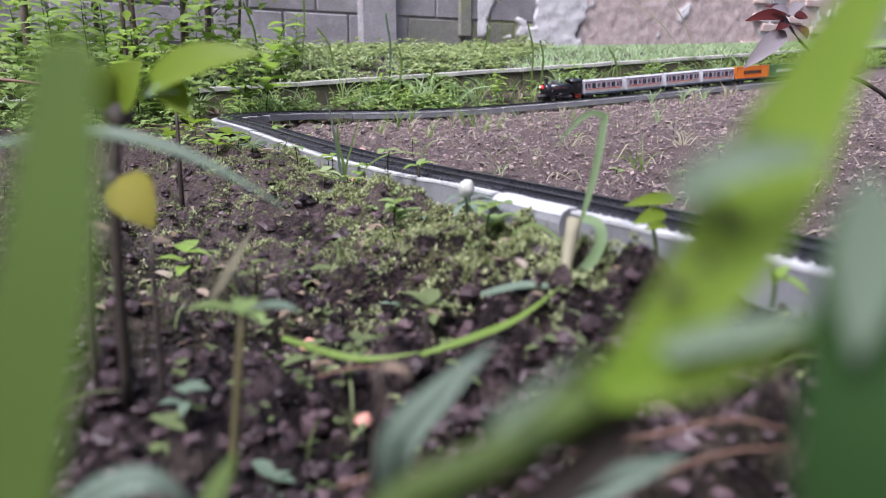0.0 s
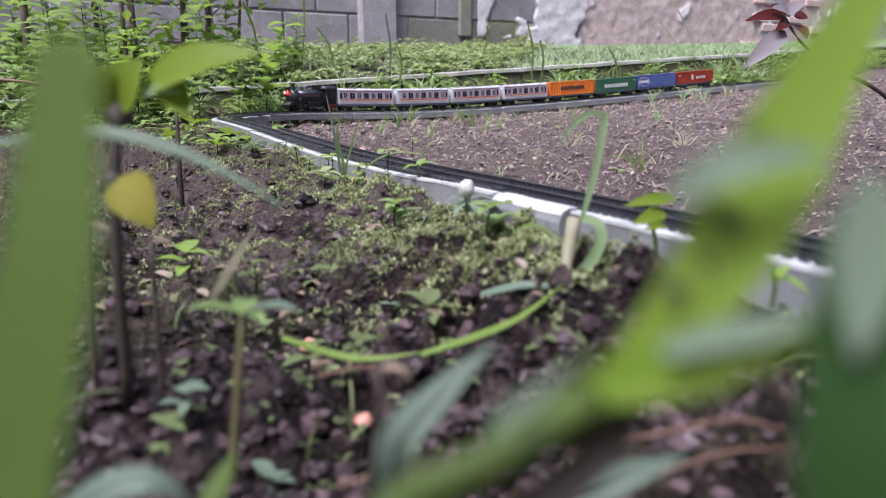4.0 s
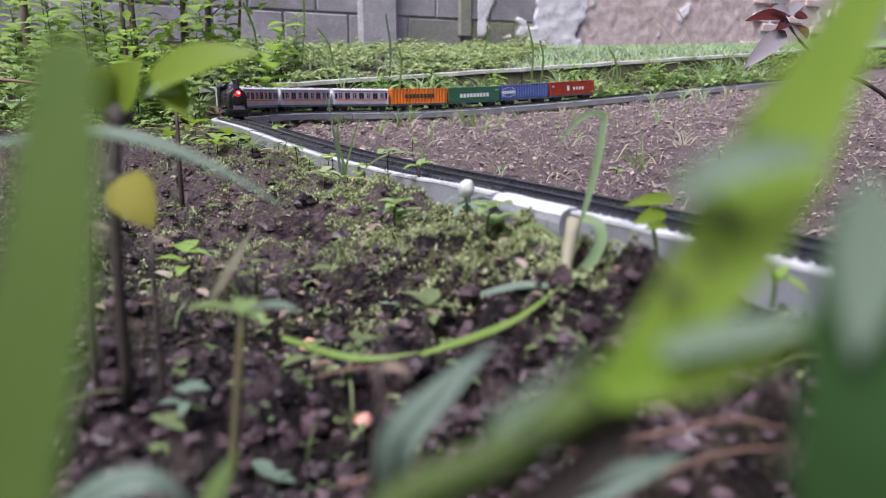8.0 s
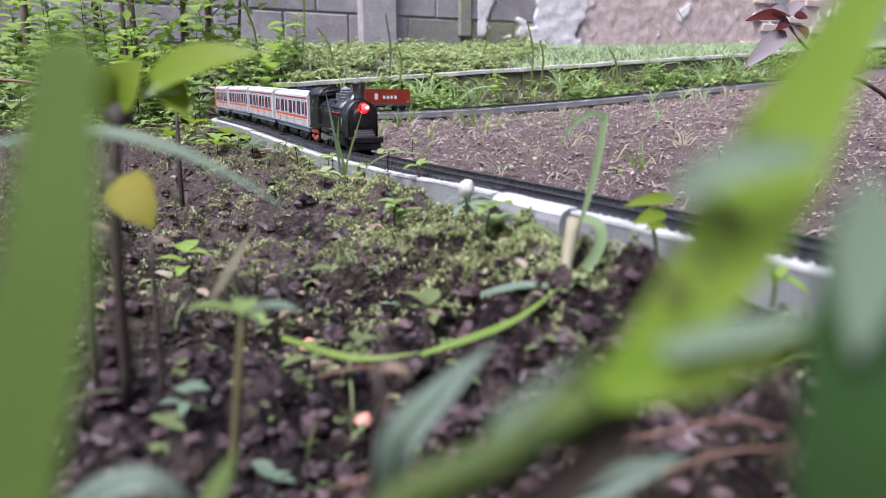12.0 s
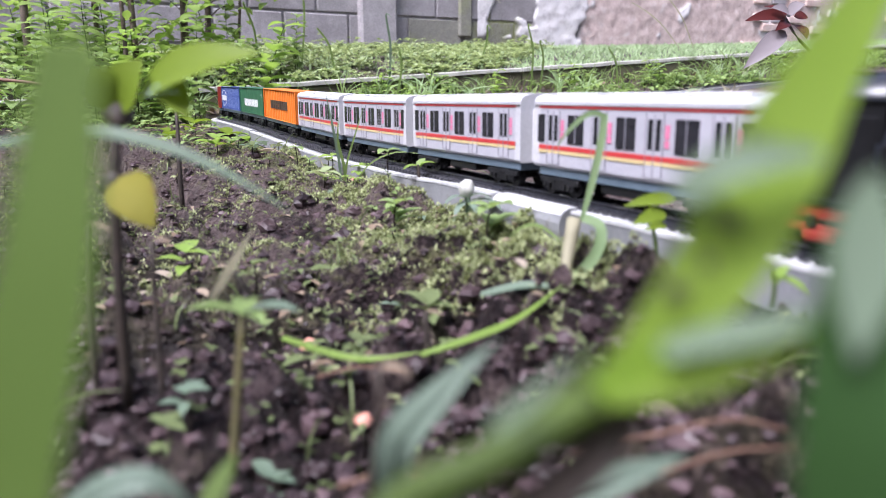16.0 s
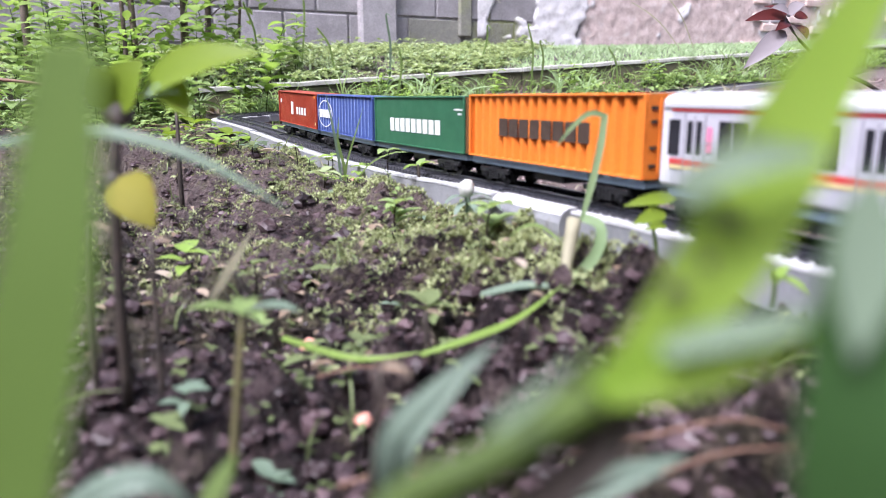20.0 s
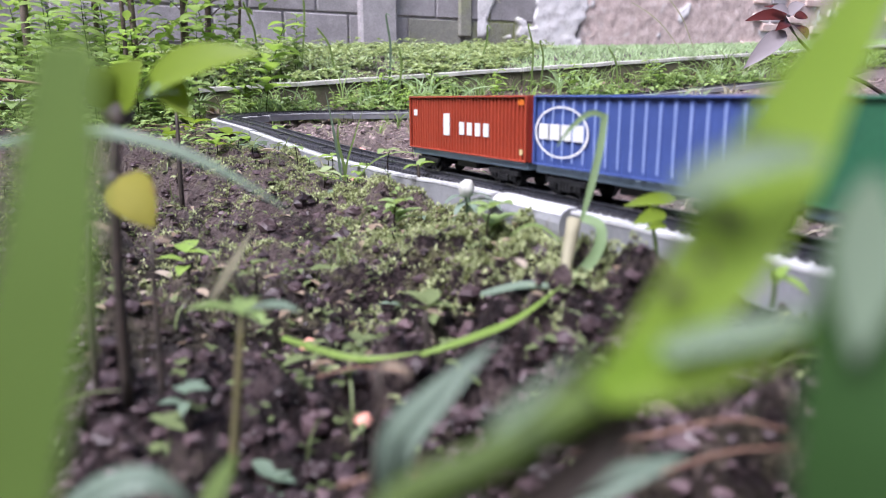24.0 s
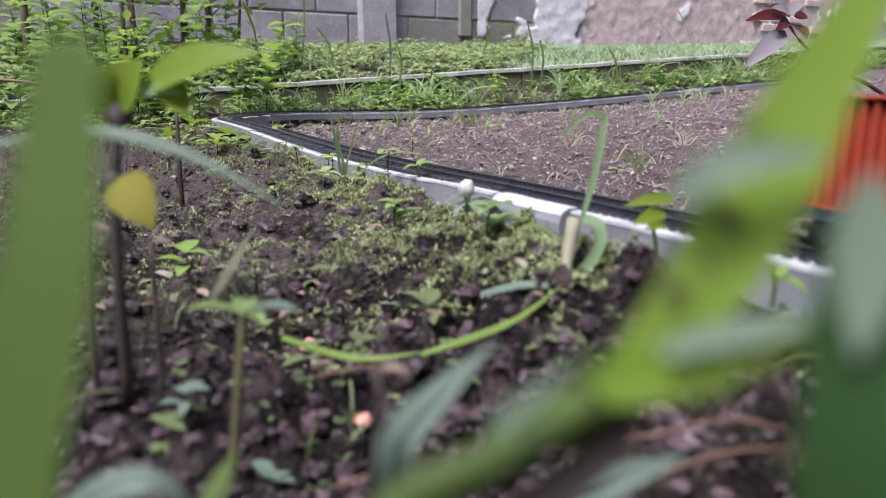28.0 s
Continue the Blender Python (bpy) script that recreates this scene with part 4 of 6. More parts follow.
    P("smokebox_door", cylinder((0.0678, 0, 0.0330), (0.0698, 0, 0.0330), 0.0110, 0.0085, n=28), TOYBLACK)
    P("smokebox_skirt", boxed(0.0560, 0.0672, -0.0135, 0.0135, 0.0145, 0.0335, 0.0006), TOYBLACK)
    # added glowing disc: the headlamp's red spill on the smokebox front
    P("lamp_halo", cylinder((0.0684, 0, 0.0420), (0.0700, 0, 0.0425), 0.0056, n=24), LAMPHALO, "glowing red disc for the headlamp's halo on the door")
    # added hood: dims the lamp from the side, like a directional bulb
    bm = bmesh.new()
    rims = [[bm.verts.new((x, r * math.cos(math.pi * k / 10), 0.0430 + r * math.sin(math.pi * k / 10))) for k in range(20)] for x, r in ((0.0690, 0.0044), (0.0728, 0.0044), (0.0728, 0.0038), (0.0690, 0.0038))]
    for p, q in zip(rims, rims[1:]):
        for k in range(20):
            bm.faces.new((p[k], p[(k + 1) % 20], q[(k + 1) % 20], q[k]))
    P("added_lamp_hood", bm, TOYBLACK, "short black hood added to hide the lamp from the side", True)
    bm = bmesh.new()
    bmesh.ops.create_uvsphere(bm, u_segments=18, v_segments=10, radius=0.0035, matrix=Matrix.Translation((0.0722, 0, 0.0430)))
    lens = P("headlamp", bm, REDLAMP, "glowing red headlamp", True)
    bm = bmesh.new()
    bmesh.ops.create_uvsphere(bm, u_segments=12, v_segments=8, radius=0.0014, matrix=Matrix.Translation((0.0749, 0, 0.0430)))
    part("bulb", bm, LAMPCORE, lens)
    P("chimney", turned(bmesh.new(), [(0.0064, 0), (0.0056, 0.002), (0.0054, 0.006), (0.0066, 0.0145), (0.0074, 0.0150), (0.0074, 0.0165), (0.0055, 0.0165), (0.0045, 0.009)], (0.0555, 0, 0.0495), 24), BOILER, "flared black chimney", True)
    P("bell", turned(bmesh.new(), [(0.0052, 0), (0.0050, 0.0010), (0.0018, 0.0056), (0.0012, 0.0062), (0.0010, 0.0084), (0.0002, 0.0088)], (0.0420, 0, 0.0490), 18), SILVER, "silver cone-shaped bell")
    P("sand_dome", turned(bmesh.new(), [(0.0058, 0), (0.0053, 0.0016), (0.0053, 0.0092), (0.0046, 0.0098), (0.0006, 0.0100)], (0.0290, 0, 0.0478), 24), GUNMETAL, "dark grey flat-topped dome")
    dome = P("steam_dome", turned(bmesh.new(), [(0.0060, 0), (0.0054, 0.0016), (0.0054, 0.0100), (0.0040, 0.0104), (0.0006, 0.0106)], (0.0125, 0, 0.0478), 24), GUNMETAL, "dark grey ringed dome")
    for z in (0.0024, 0.0052, 0.0080):
        part("dome_ring", turned(bmesh.new(), [(0.0050, 0), (0.0061, 0.0003), (0.0062, 0.0009), (0.0061, 0.0014), (0.0050, 0.0017)], (0.0125 * SX, 0, 0.0478 + z), 24), SILVER, dome, "silver ring")
    part("dome_cap", turned(bmesh.new(), [(0.0059, 0), (0.0057, 0.0010), (0.0022, 0.0026), (0.0012, 0.0030), (0.0010, 0.0040), (0.0002, 0.0043)], (0.0125 * SX, 0, 0.0583), 24), SILVER, dome, "silver pointed cap")
    P("sand_dome", turned(bmesh.new(), [(0.0058, 0), (0.0053, 0.0016), (0.0053, 0.0068), (0.0046, 0.0074), (0.0006, 0.0076)], (-0.0060, 0, 0.0478), 24), GUNMETAL, "dark grey flat-topped dome")
    P("hand_wheel", boxed(0.0035, 0.0085, -0.0125, -0.0080, 0.0462, 0.0476, 0.0004), TOYBLACK)
    for k in range(9):
        a = math.radians(-42 + k * 10.5)
        P("rivet_strip", cylinder((0.0662, 0.0149 * math.sin(a), 0.0335 + 0.0149 * math.cos(a)), (0.0668, 0.0149 * math.sin(a), 0.0335 + 0.0149 * math.cos(a)), 0.0005, n=6), TOYBLACK)
    for side in (-1, 1):
        for k in range(5):
            x = -0.028 + k * 0.017
            P("bracket", cylinder((x, side * 0.0128, 0.0222), (x, side * 0.0145, 0.0400), 0.0004, n=5), TOYBLACK)
        P("reservoir", cylinder((-0.024, side * 0.0150, 0.0178), (0.016, side * 0.0150, 0.0178), 0.0026, n=12), TOYBLACK, "air reservoir below the running board", True)
        P("step", boxed(0.018, 0.028, min(side * 0.0135, side * 0.0160), max(side * 0.0135, side * 0.0160), 0.0060, 0.0068), TOYBLACK)
        P("valve_gear", boxed(-0.006, 0.030, min(side * 0.0146, side * 0.0152), max(side * 0.0146, side * 0.0152), 0.0098, 0.0108, 0.0002), GUNMETAL, "grey valve gear bar")
        for k in range(7):
            x = 0.034 + k * 0.0034
            P("rib", boxed(x - 0.0005, x + 0.0005, min(side * 0.0150, side * 0.0158), max(side * 0.0150, side * 0.0158), 0.0058, 0.0190), TOYBLACK)
    # cab
    H = 0.0148
    arch = [(H * math.cos(math.pi * k / 14), 0.0515 + 0.0092 * math.sin(math.pi * k / 14)) for k in range(15)]
    P("cab", prism(bmesh.new(), [(-H + 0.0008, 0.0165), (-H + 0.0008, 0.0520), (H - 0.0008, 0.0520), (H - 0.0008, 0.0165)], -0.082, -0.042), TOYBLACK, "black cab")
    P("cab_roof", prism(bmesh.new(), arch[::-1], -0.084, -0.032), BOILER, "arched black cab roof", True)
    P("cab_roof_rib", prism(bmesh.new(), [(y * 1.02, z + 0.0006) for y, z in arch[::-1]], -0.034, -0.032), TOYBLACK)
    P("roof_hatch", boxed(-0.066, -0.054, -0.005, 0.005, 0.0598, 0.0615, 0.0005), TOYBLACK)
    for side in (-1, 1):
        y = side * (H - 0.0008)
        for x in (-0.0755, -0.0690):
            for z in (0.0350, 0.0402, 0.0454):
                P("cab_window", boxed(x - 0.0025, x + 0.0025, min(y - side * 0.0004, y + side * 0.0003), max(y - side * 0.0004, y + side * 0.0003), z - 0.0020, z + 0.0020), DARKPANE)
        P("window_frame", boxed(-0.0795, -0.0650, min(y - side * 0.0004, y + side * 0.0001), max(y - side * 0.0004, y + side * 0.0001), 0.0322, 0.0482), BOILER)
        P("cab_panel", boxed(-0.061, -0.044, min(y, y + side * 0.0006), max(y, y + side * 0.0006), 0.0210, 0.0470, 0.0003), TOYBLACK)
        P("cab_step", boxed(-0.0830, -0.0480, min(y, y + side * 0.0010), max(y, y + side * 0.0010), 0.0165, 0.0190, 0.0003), TOYBLACK)
    P("coupling", boxed(-0.0875, -0.0800, -0.0016, 0.0016, 0.0075, 0.0095, 0.0004), TOYBLACK)
    # wheels and rods
    wheels, rods = [], []
    driver = from_bm("driving_wheelset", wheel_pair(0.0085, n=24), TOYBLACK)
    for x in (-0.036, -0.015, 0.006):
        w = part("driving_wheelset", driver, TOYBLACK, car, at=pose(x * SX, 0, 0.0085))
        wheels.append((w, (x * SX, 0, 0.0085), 0.0085))
    for x in (0.046, 0.060):
        wheels.append((part("leading_wheelset", WHEELS, TOYBLACK, car, at=pose(x * SX, 0, 0.0055)), (x * SX, 0, 0.0055), 0.0055))
    wheels.append((part("trailing_wheelset", WHEELS, TOYBLACK, car, at=pose(-0.067 * SX, 0, 0.0055)), (-0.067 * SX, 0, 0.0055), 0.0055))
    for side in (-1, 1):
        bm = boxed(-0.0220, 0.0220, -0.0007, 0.0007, -0.0017, 0.0017, 0.0005)
        for x in (-0.021 * SX, 0.0, 0.021 * SX):
            cyl(bm, (x, -0.0010, 0), (x, 0.0010, 0), 0.0032, n=12)
        box(bm, -0.0220, -0.004, -0.0008, 0.0008, -0.0040, 0.0026, 0.0006)
        rod = part("side_rod", bm, GUNMETAL, car, "dark grey coupling rod", at=pose(-0.015 * SX, side * 0.0138, 0.0085))
        rods.append((rod, (-0.015 * SX, side * 0.0138, 0.0085), 0.0030, 0.0085, 0.0 if side > 0 else math.pi / 2))
    return car, wheels, rods


TRAIN, RODS = [], []
engine, engine_wheels, engine_rods = build_engine()
engine.scale = (0.94, 0.96, 0.97)
TRAIN.append((engine, -LOCO_LEN, LOCO_LEN, 0.085, [(None, None, engine_wheels)]))
RODS += engine_rods
first, second = build_coach(), build_coach(False)
for k in range(4):
    c = (first, second)[k] if k < 2 else copy_thing(first, Matrix())
    TRAIN.append((c, k * COACH_PITCH, COACH_PITCH, 0.104, add_bogies(c, (0.052, -0.052))))
for k, (name, label, paint, style) in enumerate((
        ("container_wagon", "bright orange corrugated container on a toy flat wagon", ORANGE, "wide"),
        ("container_wagon", "dark green smooth container with white markings on a toy wagon", GREEN, "plain"),
        ("container_wagon", "blue container with pale lines and a white ring emblem", BLUE, "lined"),
        ("container_wagon", "rust-red finely ribbed container at the end of the train", RED, "fine"))):
    c = build_wagon(name, label, paint, style)
    TRAIN.append((c, 4 * COACH_PITCH + k * WAGON_PITCH, WAGON_PITCH, 0.104, add_bogies(c, (0.052, -0.052))))


# ---- plants: shapes ----
def curve_points(pts, n):
    """A smooth run through the points."""
    P = [Vector(p) for p in pts]
    P = [P[0] * 2 - P[1]] + P + [P[-1] * 2 - P[-2]]
    out, m = [], len(P) - 3
    for i in range(n + 1):
        t = i / n * m
        k = min(int(t), m - 1)
        f = t - k
        a, b, c, d = P[k:k + 4]
        out.append(0.5 * ((2 * b) + (c - a) * f + (2 * a - 5 * b + 4 * c - d) * f * f + (3 * b - a - 3 * c + d) * f ** 3))
    return out


def blade_shape(V, F, pts, width, n=8, facing=(0.1, -1.0, 0.35), fold=0.18, taper=1.0, base=0.55, ripple=0.0):
    """A grass blade or strap leaf: a folded strip, widest below the middle, with a pointed tip."""
    C = curve_points(pts, n)
    f = Vector(facing)
    b = len(V)
    for i, c in enumerate(C):
        d = (C[min(i + 1, n)] - C[max(i - 1, 0)]).normalized()
        s = d.cross(f)
        s = s.normalized() if s.length > 1e-6 else Vector((1, 0, 0))
        nn = s.cross(d)
        t = i / n
        w = width * 0.5 * (base + (1 - base) * math.sin(min(t * 1.6, 1) * math.pi / 2)) * (1 - t ** 2.6 * taper)
        w *= 1 + ripple * math.sin(t * 17 + b)
        V += [c - s * w + nn * fold * w, c - nn * fold * w * 0.6, c + s * w + nn * fold * w]
    for i in range(n):
        a = b + 3 * i
        F += [(a, a + 1, a + 4, a + 3), (a + 1, a + 2, a + 5, a + 4)]


def leaf_shape(V, F, root, tip, width, up=(0, 0, 1), droop=0.15, n=6, fold=0.22, blunt=1.0):
    """An oval leaf from root to tip, folded along its midrib and bent down."""
    r, t = Vector(root), Vector(tip)
    d = t - r
    ln = d.length
    s = d.cross(Vector(up))
    s = s.normalized() if s.length > 1e-7 else Vector((1, 0, 0))
    nn = s.cross(d).normalized()
    b = len(V)
    for i in range(n + 1):
        f = i / n
        c = r + d * f + nn * ln * droop * (4 * f * (1 - f) * 0.7)
        w = width * 0.5 * max(0.02, math.sin(math.pi * f ** (0.75 * blunt)) ** 0.8)
        V += [c - s * w + nn * fold * w, c - nn * fold * w * 0.4, c + s * w + nn * fold * w]
    for i in range(n):
        a = b + 3 * i
        F += [(a, a + 1, a + 4, a + 3), (a + 1, a + 2, a + 5, a + 4)]


def tube_shape(V, F, pts, r0, r1, n=8, sides=7):
    C = curve_points(pts, n)
    b = len(V)
    for i, c in enumerate(C):
        d = (C[min(i + 1, n)] - C[max(i - 1, 0)]).normalized()
        x = d.orthogonal().normalized()
        y = d.cross(x)
        r = r0 + (r1 - r0) * i / n
        for k in range(sides):
            a = 2 * math.pi * k / sides
            V.append(c + (x * math.cos(a) + y * math.sin(a)) * r)
    for i in range(n):
        for k in range(sides):
            a, e = b + i * sides + k, b + i * sides + (k + 1) % sides
            F.append((a, e, e + sides, a + sides))
    F.append(tuple(b + k for k in range(sides))[::-1])
    F.append(tuple(b + n * sides + k for k in range(sides)))


def lump_shape(V, F, c, r, flat=0.7, sides=5):
    """A small uneven lump."""
    b = len(V)
    c = Vector(c)
    a0 = random.random() * 6
    for z, q in ((-0.5, 0.8), (0.25, 1.0)):
        for k in range(sides):
            a = a0 + 2 * math.pi * (k + 0.5 * (z > 0)) / sides
            rr = r * q * random.uniform(0.7, 1.25)
            V.append(c + Vector((rr * math.cos(a), rr * math.sin(a), r * z * flat)))
    V.append(c + Vector((random.uniform(-0.3, 0.3) * r, random.uniform(-0.3, 0.3) * r, r * flat * random.uniform(0.7, 1.1))))
    for k in range(sides):
        e = (k + 1) % sides
        F.append((b + k, b + e, b + sides + k))
        F.append((b + e, b + sides + e, b + sides + k))
        F.append((b + sides + k, b + sides + e, b + 2 * sides))


def chip_shape(V, F, root, tip, width):
    """A tiny pointed leaf."""
    r, t = Vector(root), Vector(tip)
    d = t - r
    s = d.cross(Vector((0, 0, 1)))
    s = s.normalized() * width * 0.5 if s.length > 1e-9 else Vector((width * 0.5, 0, 0))
    m = r + d * 0.55 + Vector((0, 0, 0.15 * d.length))
    b = len(V)
    V += [r, m - s, t, m + s]
    F += [(b, b + 1, b + 2), (b, b + 2, b + 3)]


def one(shape, *a, **k):
    V, F = [], []
    shape(V, F, *a, **k)
    return V, F


def plant(name, label, category, at=(0, 0, 0), group=""):
    p = tagged(new(name), label, category, group)
    p.location = at
    return p


def leaf_part(parent, name, shape, material, *a, label="", **k):
    V, F = one(shape, *a, **k)
    off = parent.location
    V = [v - off for v in V]
    return part(name, mesh_of(name, V, F, material), material, parent, label)


def rnd(a, b):
    return random.uniform(a, b)


def blade_run(base, h, az, lean, n=3):
    """Points of a blade that rises h and bends over towards az."""
    d = Vector((math.cos(az), math.sin(az), 0))
    return [Vector(base) + d * (lean * h * t * t) + Vector((0, 0, h * (t - 0.42 * lean * t ** 3))) for t in (i / n for i in range(n + 1))]


# ---- what nobody could count ----
def stuff(name, label, category, V, F, material, smooth_it=True):
    return tagged(new(name, mesh_of(name, V, F, material, smooth_it)), label, category, kind="stuff")


def track_gap(x, y):
    """Distance from the middle of the track."""
    off, along = near_line(x, y)
    u, w = uw(x, y)
    best = 9.0
    if along > -0.05:
        best = min(best, abs(off))
    if u > 0.6:
        best = min(best, abs(w - FAR_W))
    r = math.hypot(x - ARC_MID.x, y - ARC_MID.y)
    if x < 0.1 and y > 1.15:
        best = min(best, abs(r - ARC_R))
    return best


def clod_shape(V, F, c, r):
    """A rough clod of soil, many-sided."""
    b, rings, sides = len(V), 4, 8
    c, seed = Vector(c), random.random() * 90
    for i in range(rings + 1):
        th = math.pi * (0.08 + 0.62 * i / rings)
        for k in range(sides):
            a = 2 * math.pi * k / sides
            d = Vector((math.sin(th) * math.cos(a), math.sin(th) * math.sin(a), 0.75 * math.cos(th)))
            q = 1 + 0.55 * noise.noise(d * 1.7 + Vector((seed, 0, 0))) + 0.35 * noise.noise(d * 4 + Vector((0, seed, 0)))
            V.append(c + d * r * q)
    for i in range(rings):
        for k in range(sides):
            e = (k + 1) % sides
            F.append((b + i * sides + k, b + (i + 1) * sides + k, b + (i + 1) * sides + e, b + i * sides + e))
    F.append(tuple(b + k for k in range(sides)))


def scatter_clods():
    kept = random.getstate()
    V, F = [], []
    n = 0
    while n < 1600:
        y = 0.16 + 1.1 * random.random() ** 1.5
        x = rnd(-0.72, 0.45) * (0.25 + y)
        off, along = near_line(x, y)
        if off > -0.05 or (moss_density(x, y) > 0.45 and y > 0.3):
            continue
        r = rnd(0.0014, 0.0046) * (1 + 0.9 * (random.random() < 0.14)) * (0.75 if y < 0.27 else 1)
        clod_shape(V, F, (x, y, ground_z(x, y) - r * 0.15), r)
        n += 1
    stuff("soil_clods", "rough dark clods of damp garden soil", "soil", V, F, CRUMB, False)
    random.setstate(kept)


def scatter_soil():
    V, F, A, B = [], [], [], []
    n = 0
    while n < 15000:
        y = 0.13 + 1.3 * random.random() ** 1.6
        x = rnd(-0.75, 0.8) * (0.25 + y * 0.9)
        if track_gap(x, y) < 0.034:
            continue
        r = rnd(0.0008, 0.0026) * (1 + 0.9 * (random.random() < 0.10))
        if near_line(x, y)[0] > 0:
            lump_shape(A, B, (x, y, ground_z(x, y)), r * 0.8)
        else:
            lump_shape(V, F, (x, y, ground_z(x, y) + r * 0.2), r)
        n += 1
    stuff("soil_crumbs", "fine dry crumbs on the bare soil inside the track", "soil", A, B, DRYCRUMB, False)
    stuff("soil_crumbs", "loose dark crumbs of damp garden soil", "soil", V, F, CRUMB, False)
    V, F = [], []
    for n in range(34000):
        y = 0.40 + 2.0 * random.random() ** 1.2
        x = rnd(-0.3, 1.6)
        if track_gap(x, y) < 0.04 or uw(x, y)[1] > FAR_W or near_line(x, y)[0] < 0.04:
            continue
        r = rnd(0.0010, 0.0029) * (0.58 + 0.48 * y) * (1 + 0.9 * (random.random() < 0.04))
        lump_shape(V, F, (x, y, ground_z(x, y) + 0.2 * r), r, 0.8)
    stuff("soil_crumbs", "small clods on the bare soil inside the track", "soil", V, F, DRYCRUMB, False)


def moss_density(x, y):
    off, along = near_line(x, y)
    d = -0.40 + 2.3 * noise.noise(Vector((x * 18, y * 18, 5.0))) + 0.6 * noise.noise(Vector((x * 45, y * 45, 9.0)))
    if off > -0.10:
        d += 0.75
    if along < 0.5:
        d -= 0.45
    d -= 0.85 * smooth((-off - 0.060) / 0.05)
    d += hump(x, y, 0.05, 0.385, 0.06, 0.06, 0.9) + hump(x, y, -0.06, 0.50, 0.10, 0.06, 0.45) + hump(x, y, 0.078, 0.285, 0.04, 0.04, 0.9)
    d -= 30 * ridge(x, y)
    return d * (0.03 + 0.97 * smooth((y - 0.20) / 0.14))


def scatter_moss():
    V, F = [], []
    n = 0
    while n < 21000:
        y = 0.15 + 0.95 * random.random() ** 1.25
        x = rnd(-0.7, 0.45) * (0.3 + y)
        off, along = near_line(x, y)
        if off > -0.032 or off < -0.55 or random.random() > max(moss_density(x, y), smooth((y - 0.26) / 0.12) * (0.06 + 0.45 * noise.noise(Vector((x * 30, y * 30, 31.0))))):
            continue
        z = ground_z(x, y)
        size = rnd(0.7, 1.3)
        for k in range(random.choice((5, 6, 7))):
            a = rnd(0, 6.28)
            ln = rnd(0.0007, 0.0017) * size
            q = (x + rnd(-0.0016, 0.0016), y + rnd(-0.0016, 0.0016), z + rnd(0, 0.002))
            chip_shape(V, F, q, (q[0] + ln * math.cos(a), q[1] + ln * math.sin(a), q[2] + rnd(0.0002, 0.0025)), ln * 0.8)
        n += 1
    stuff("moss", "bright green cushions of moss on damp soil", "moss", V, F, MOSS)


def scatter_litter():
    V, F = [], []
    for n in range(1900):
        y = 0.24 + 1.85 * random.random() ** 1.4
        x = rnd(-0.62, 0.6) * (0.25 + y)
        if track_gap(x, y) < 0.04:
            continue
        z = ground_z(x, y) + 0.0015
        a, ln = rnd(0, 6.28), rnd(0.003, 0.011)
        leaf_shape(V, F, (x, y, z), (x + ln * math.cos(a), y + ln * math.sin(a), z + rnd(-0.001, 0.003)), ln * rnd(0.3, 0.6), n=4, droop=rnd(0, 0.3))
    stuff("leaf_litter", "small dry leaf scraps lying on the soil", "leaf litter", V, F, LITTER)
    V, F = [], []
    for n in range(130):
        y = 0.18 + 1.5 * random.random() ** 1.4
        x = rnd(-0.6, 0.5) * (0.25 + y)
        if track_gap(x, y) < 0.04:
            continue
        a, ln = rnd(0, 6.28), rnd(0.01, 0.04)
        p = [(x + ln * f * math.cos(a + 0.4 * f), y + ln * f * math.sin(a + 0.4 * f), 0) for f in (0, 0.5, 1)]
        tube_shape(V, F, [(q[0], q[1], ground_z(q[0], q[1]) + 0.0015) for q in p], 0.0007, 0.0004, 4, 4)
    stuff("twigs", "thin brown twigs and dead stalks on the soil", "twigs", V, F, STEM)


def scatter_shoots():
    """Fine low shoots all over the damp soil in front of the track."""
    V, F = [], []
    n = 0
    while n < 1000:
        y = 0.17 + 0.95 * random.random() ** 1.3
        x = rnd(-0.68, 0.42) * (0.25 + y)
        off, along = near_line(x, y)
        if off > -0.032 or off < -0.65 or random.random() > (0.55 + 0.9 * noise.noise(Vector((x * 11, y * 11, 17.0)))) * (0.3 + 0.7 * smooth((y - 0.24) / 0.12)):
            continue
        z = ground_z(x, y)
        h = rnd(0.001, 0.009)
        s = rnd(0.6, 1.3)
        for k in range(random.choice((3, 4, 5, 6))):
            a, ln = rnd(0, 6.28), rnd(0.0018, 0.0048) * s
            zz = z + h * rnd(0.3, 1.0)
            c = (x + rnd(-0.002, 0.002), y + rnd(-0.002, 0.002), zz)
            leaf_shape(V, F, c, (c[0] + ln * math.cos(a), c[1] + ln * math.sin(a), zz + ln * rnd(-0.3, 0.6)), ln * rnd(0.35, 0.7), n=3)
        if random.random() < 0.25:
            blade_shape(V, F, blade_run((x, y, z - 0.001), rnd(0.008, 0.03), rnd(0, 6.28), rnd(0.2, 1.2)), rnd(0.0006, 0.0013), n=4)
        n += 1
    stuff("shoots", "fine dull green shoots covering damp soil", "weeds", V, F, MUTED)


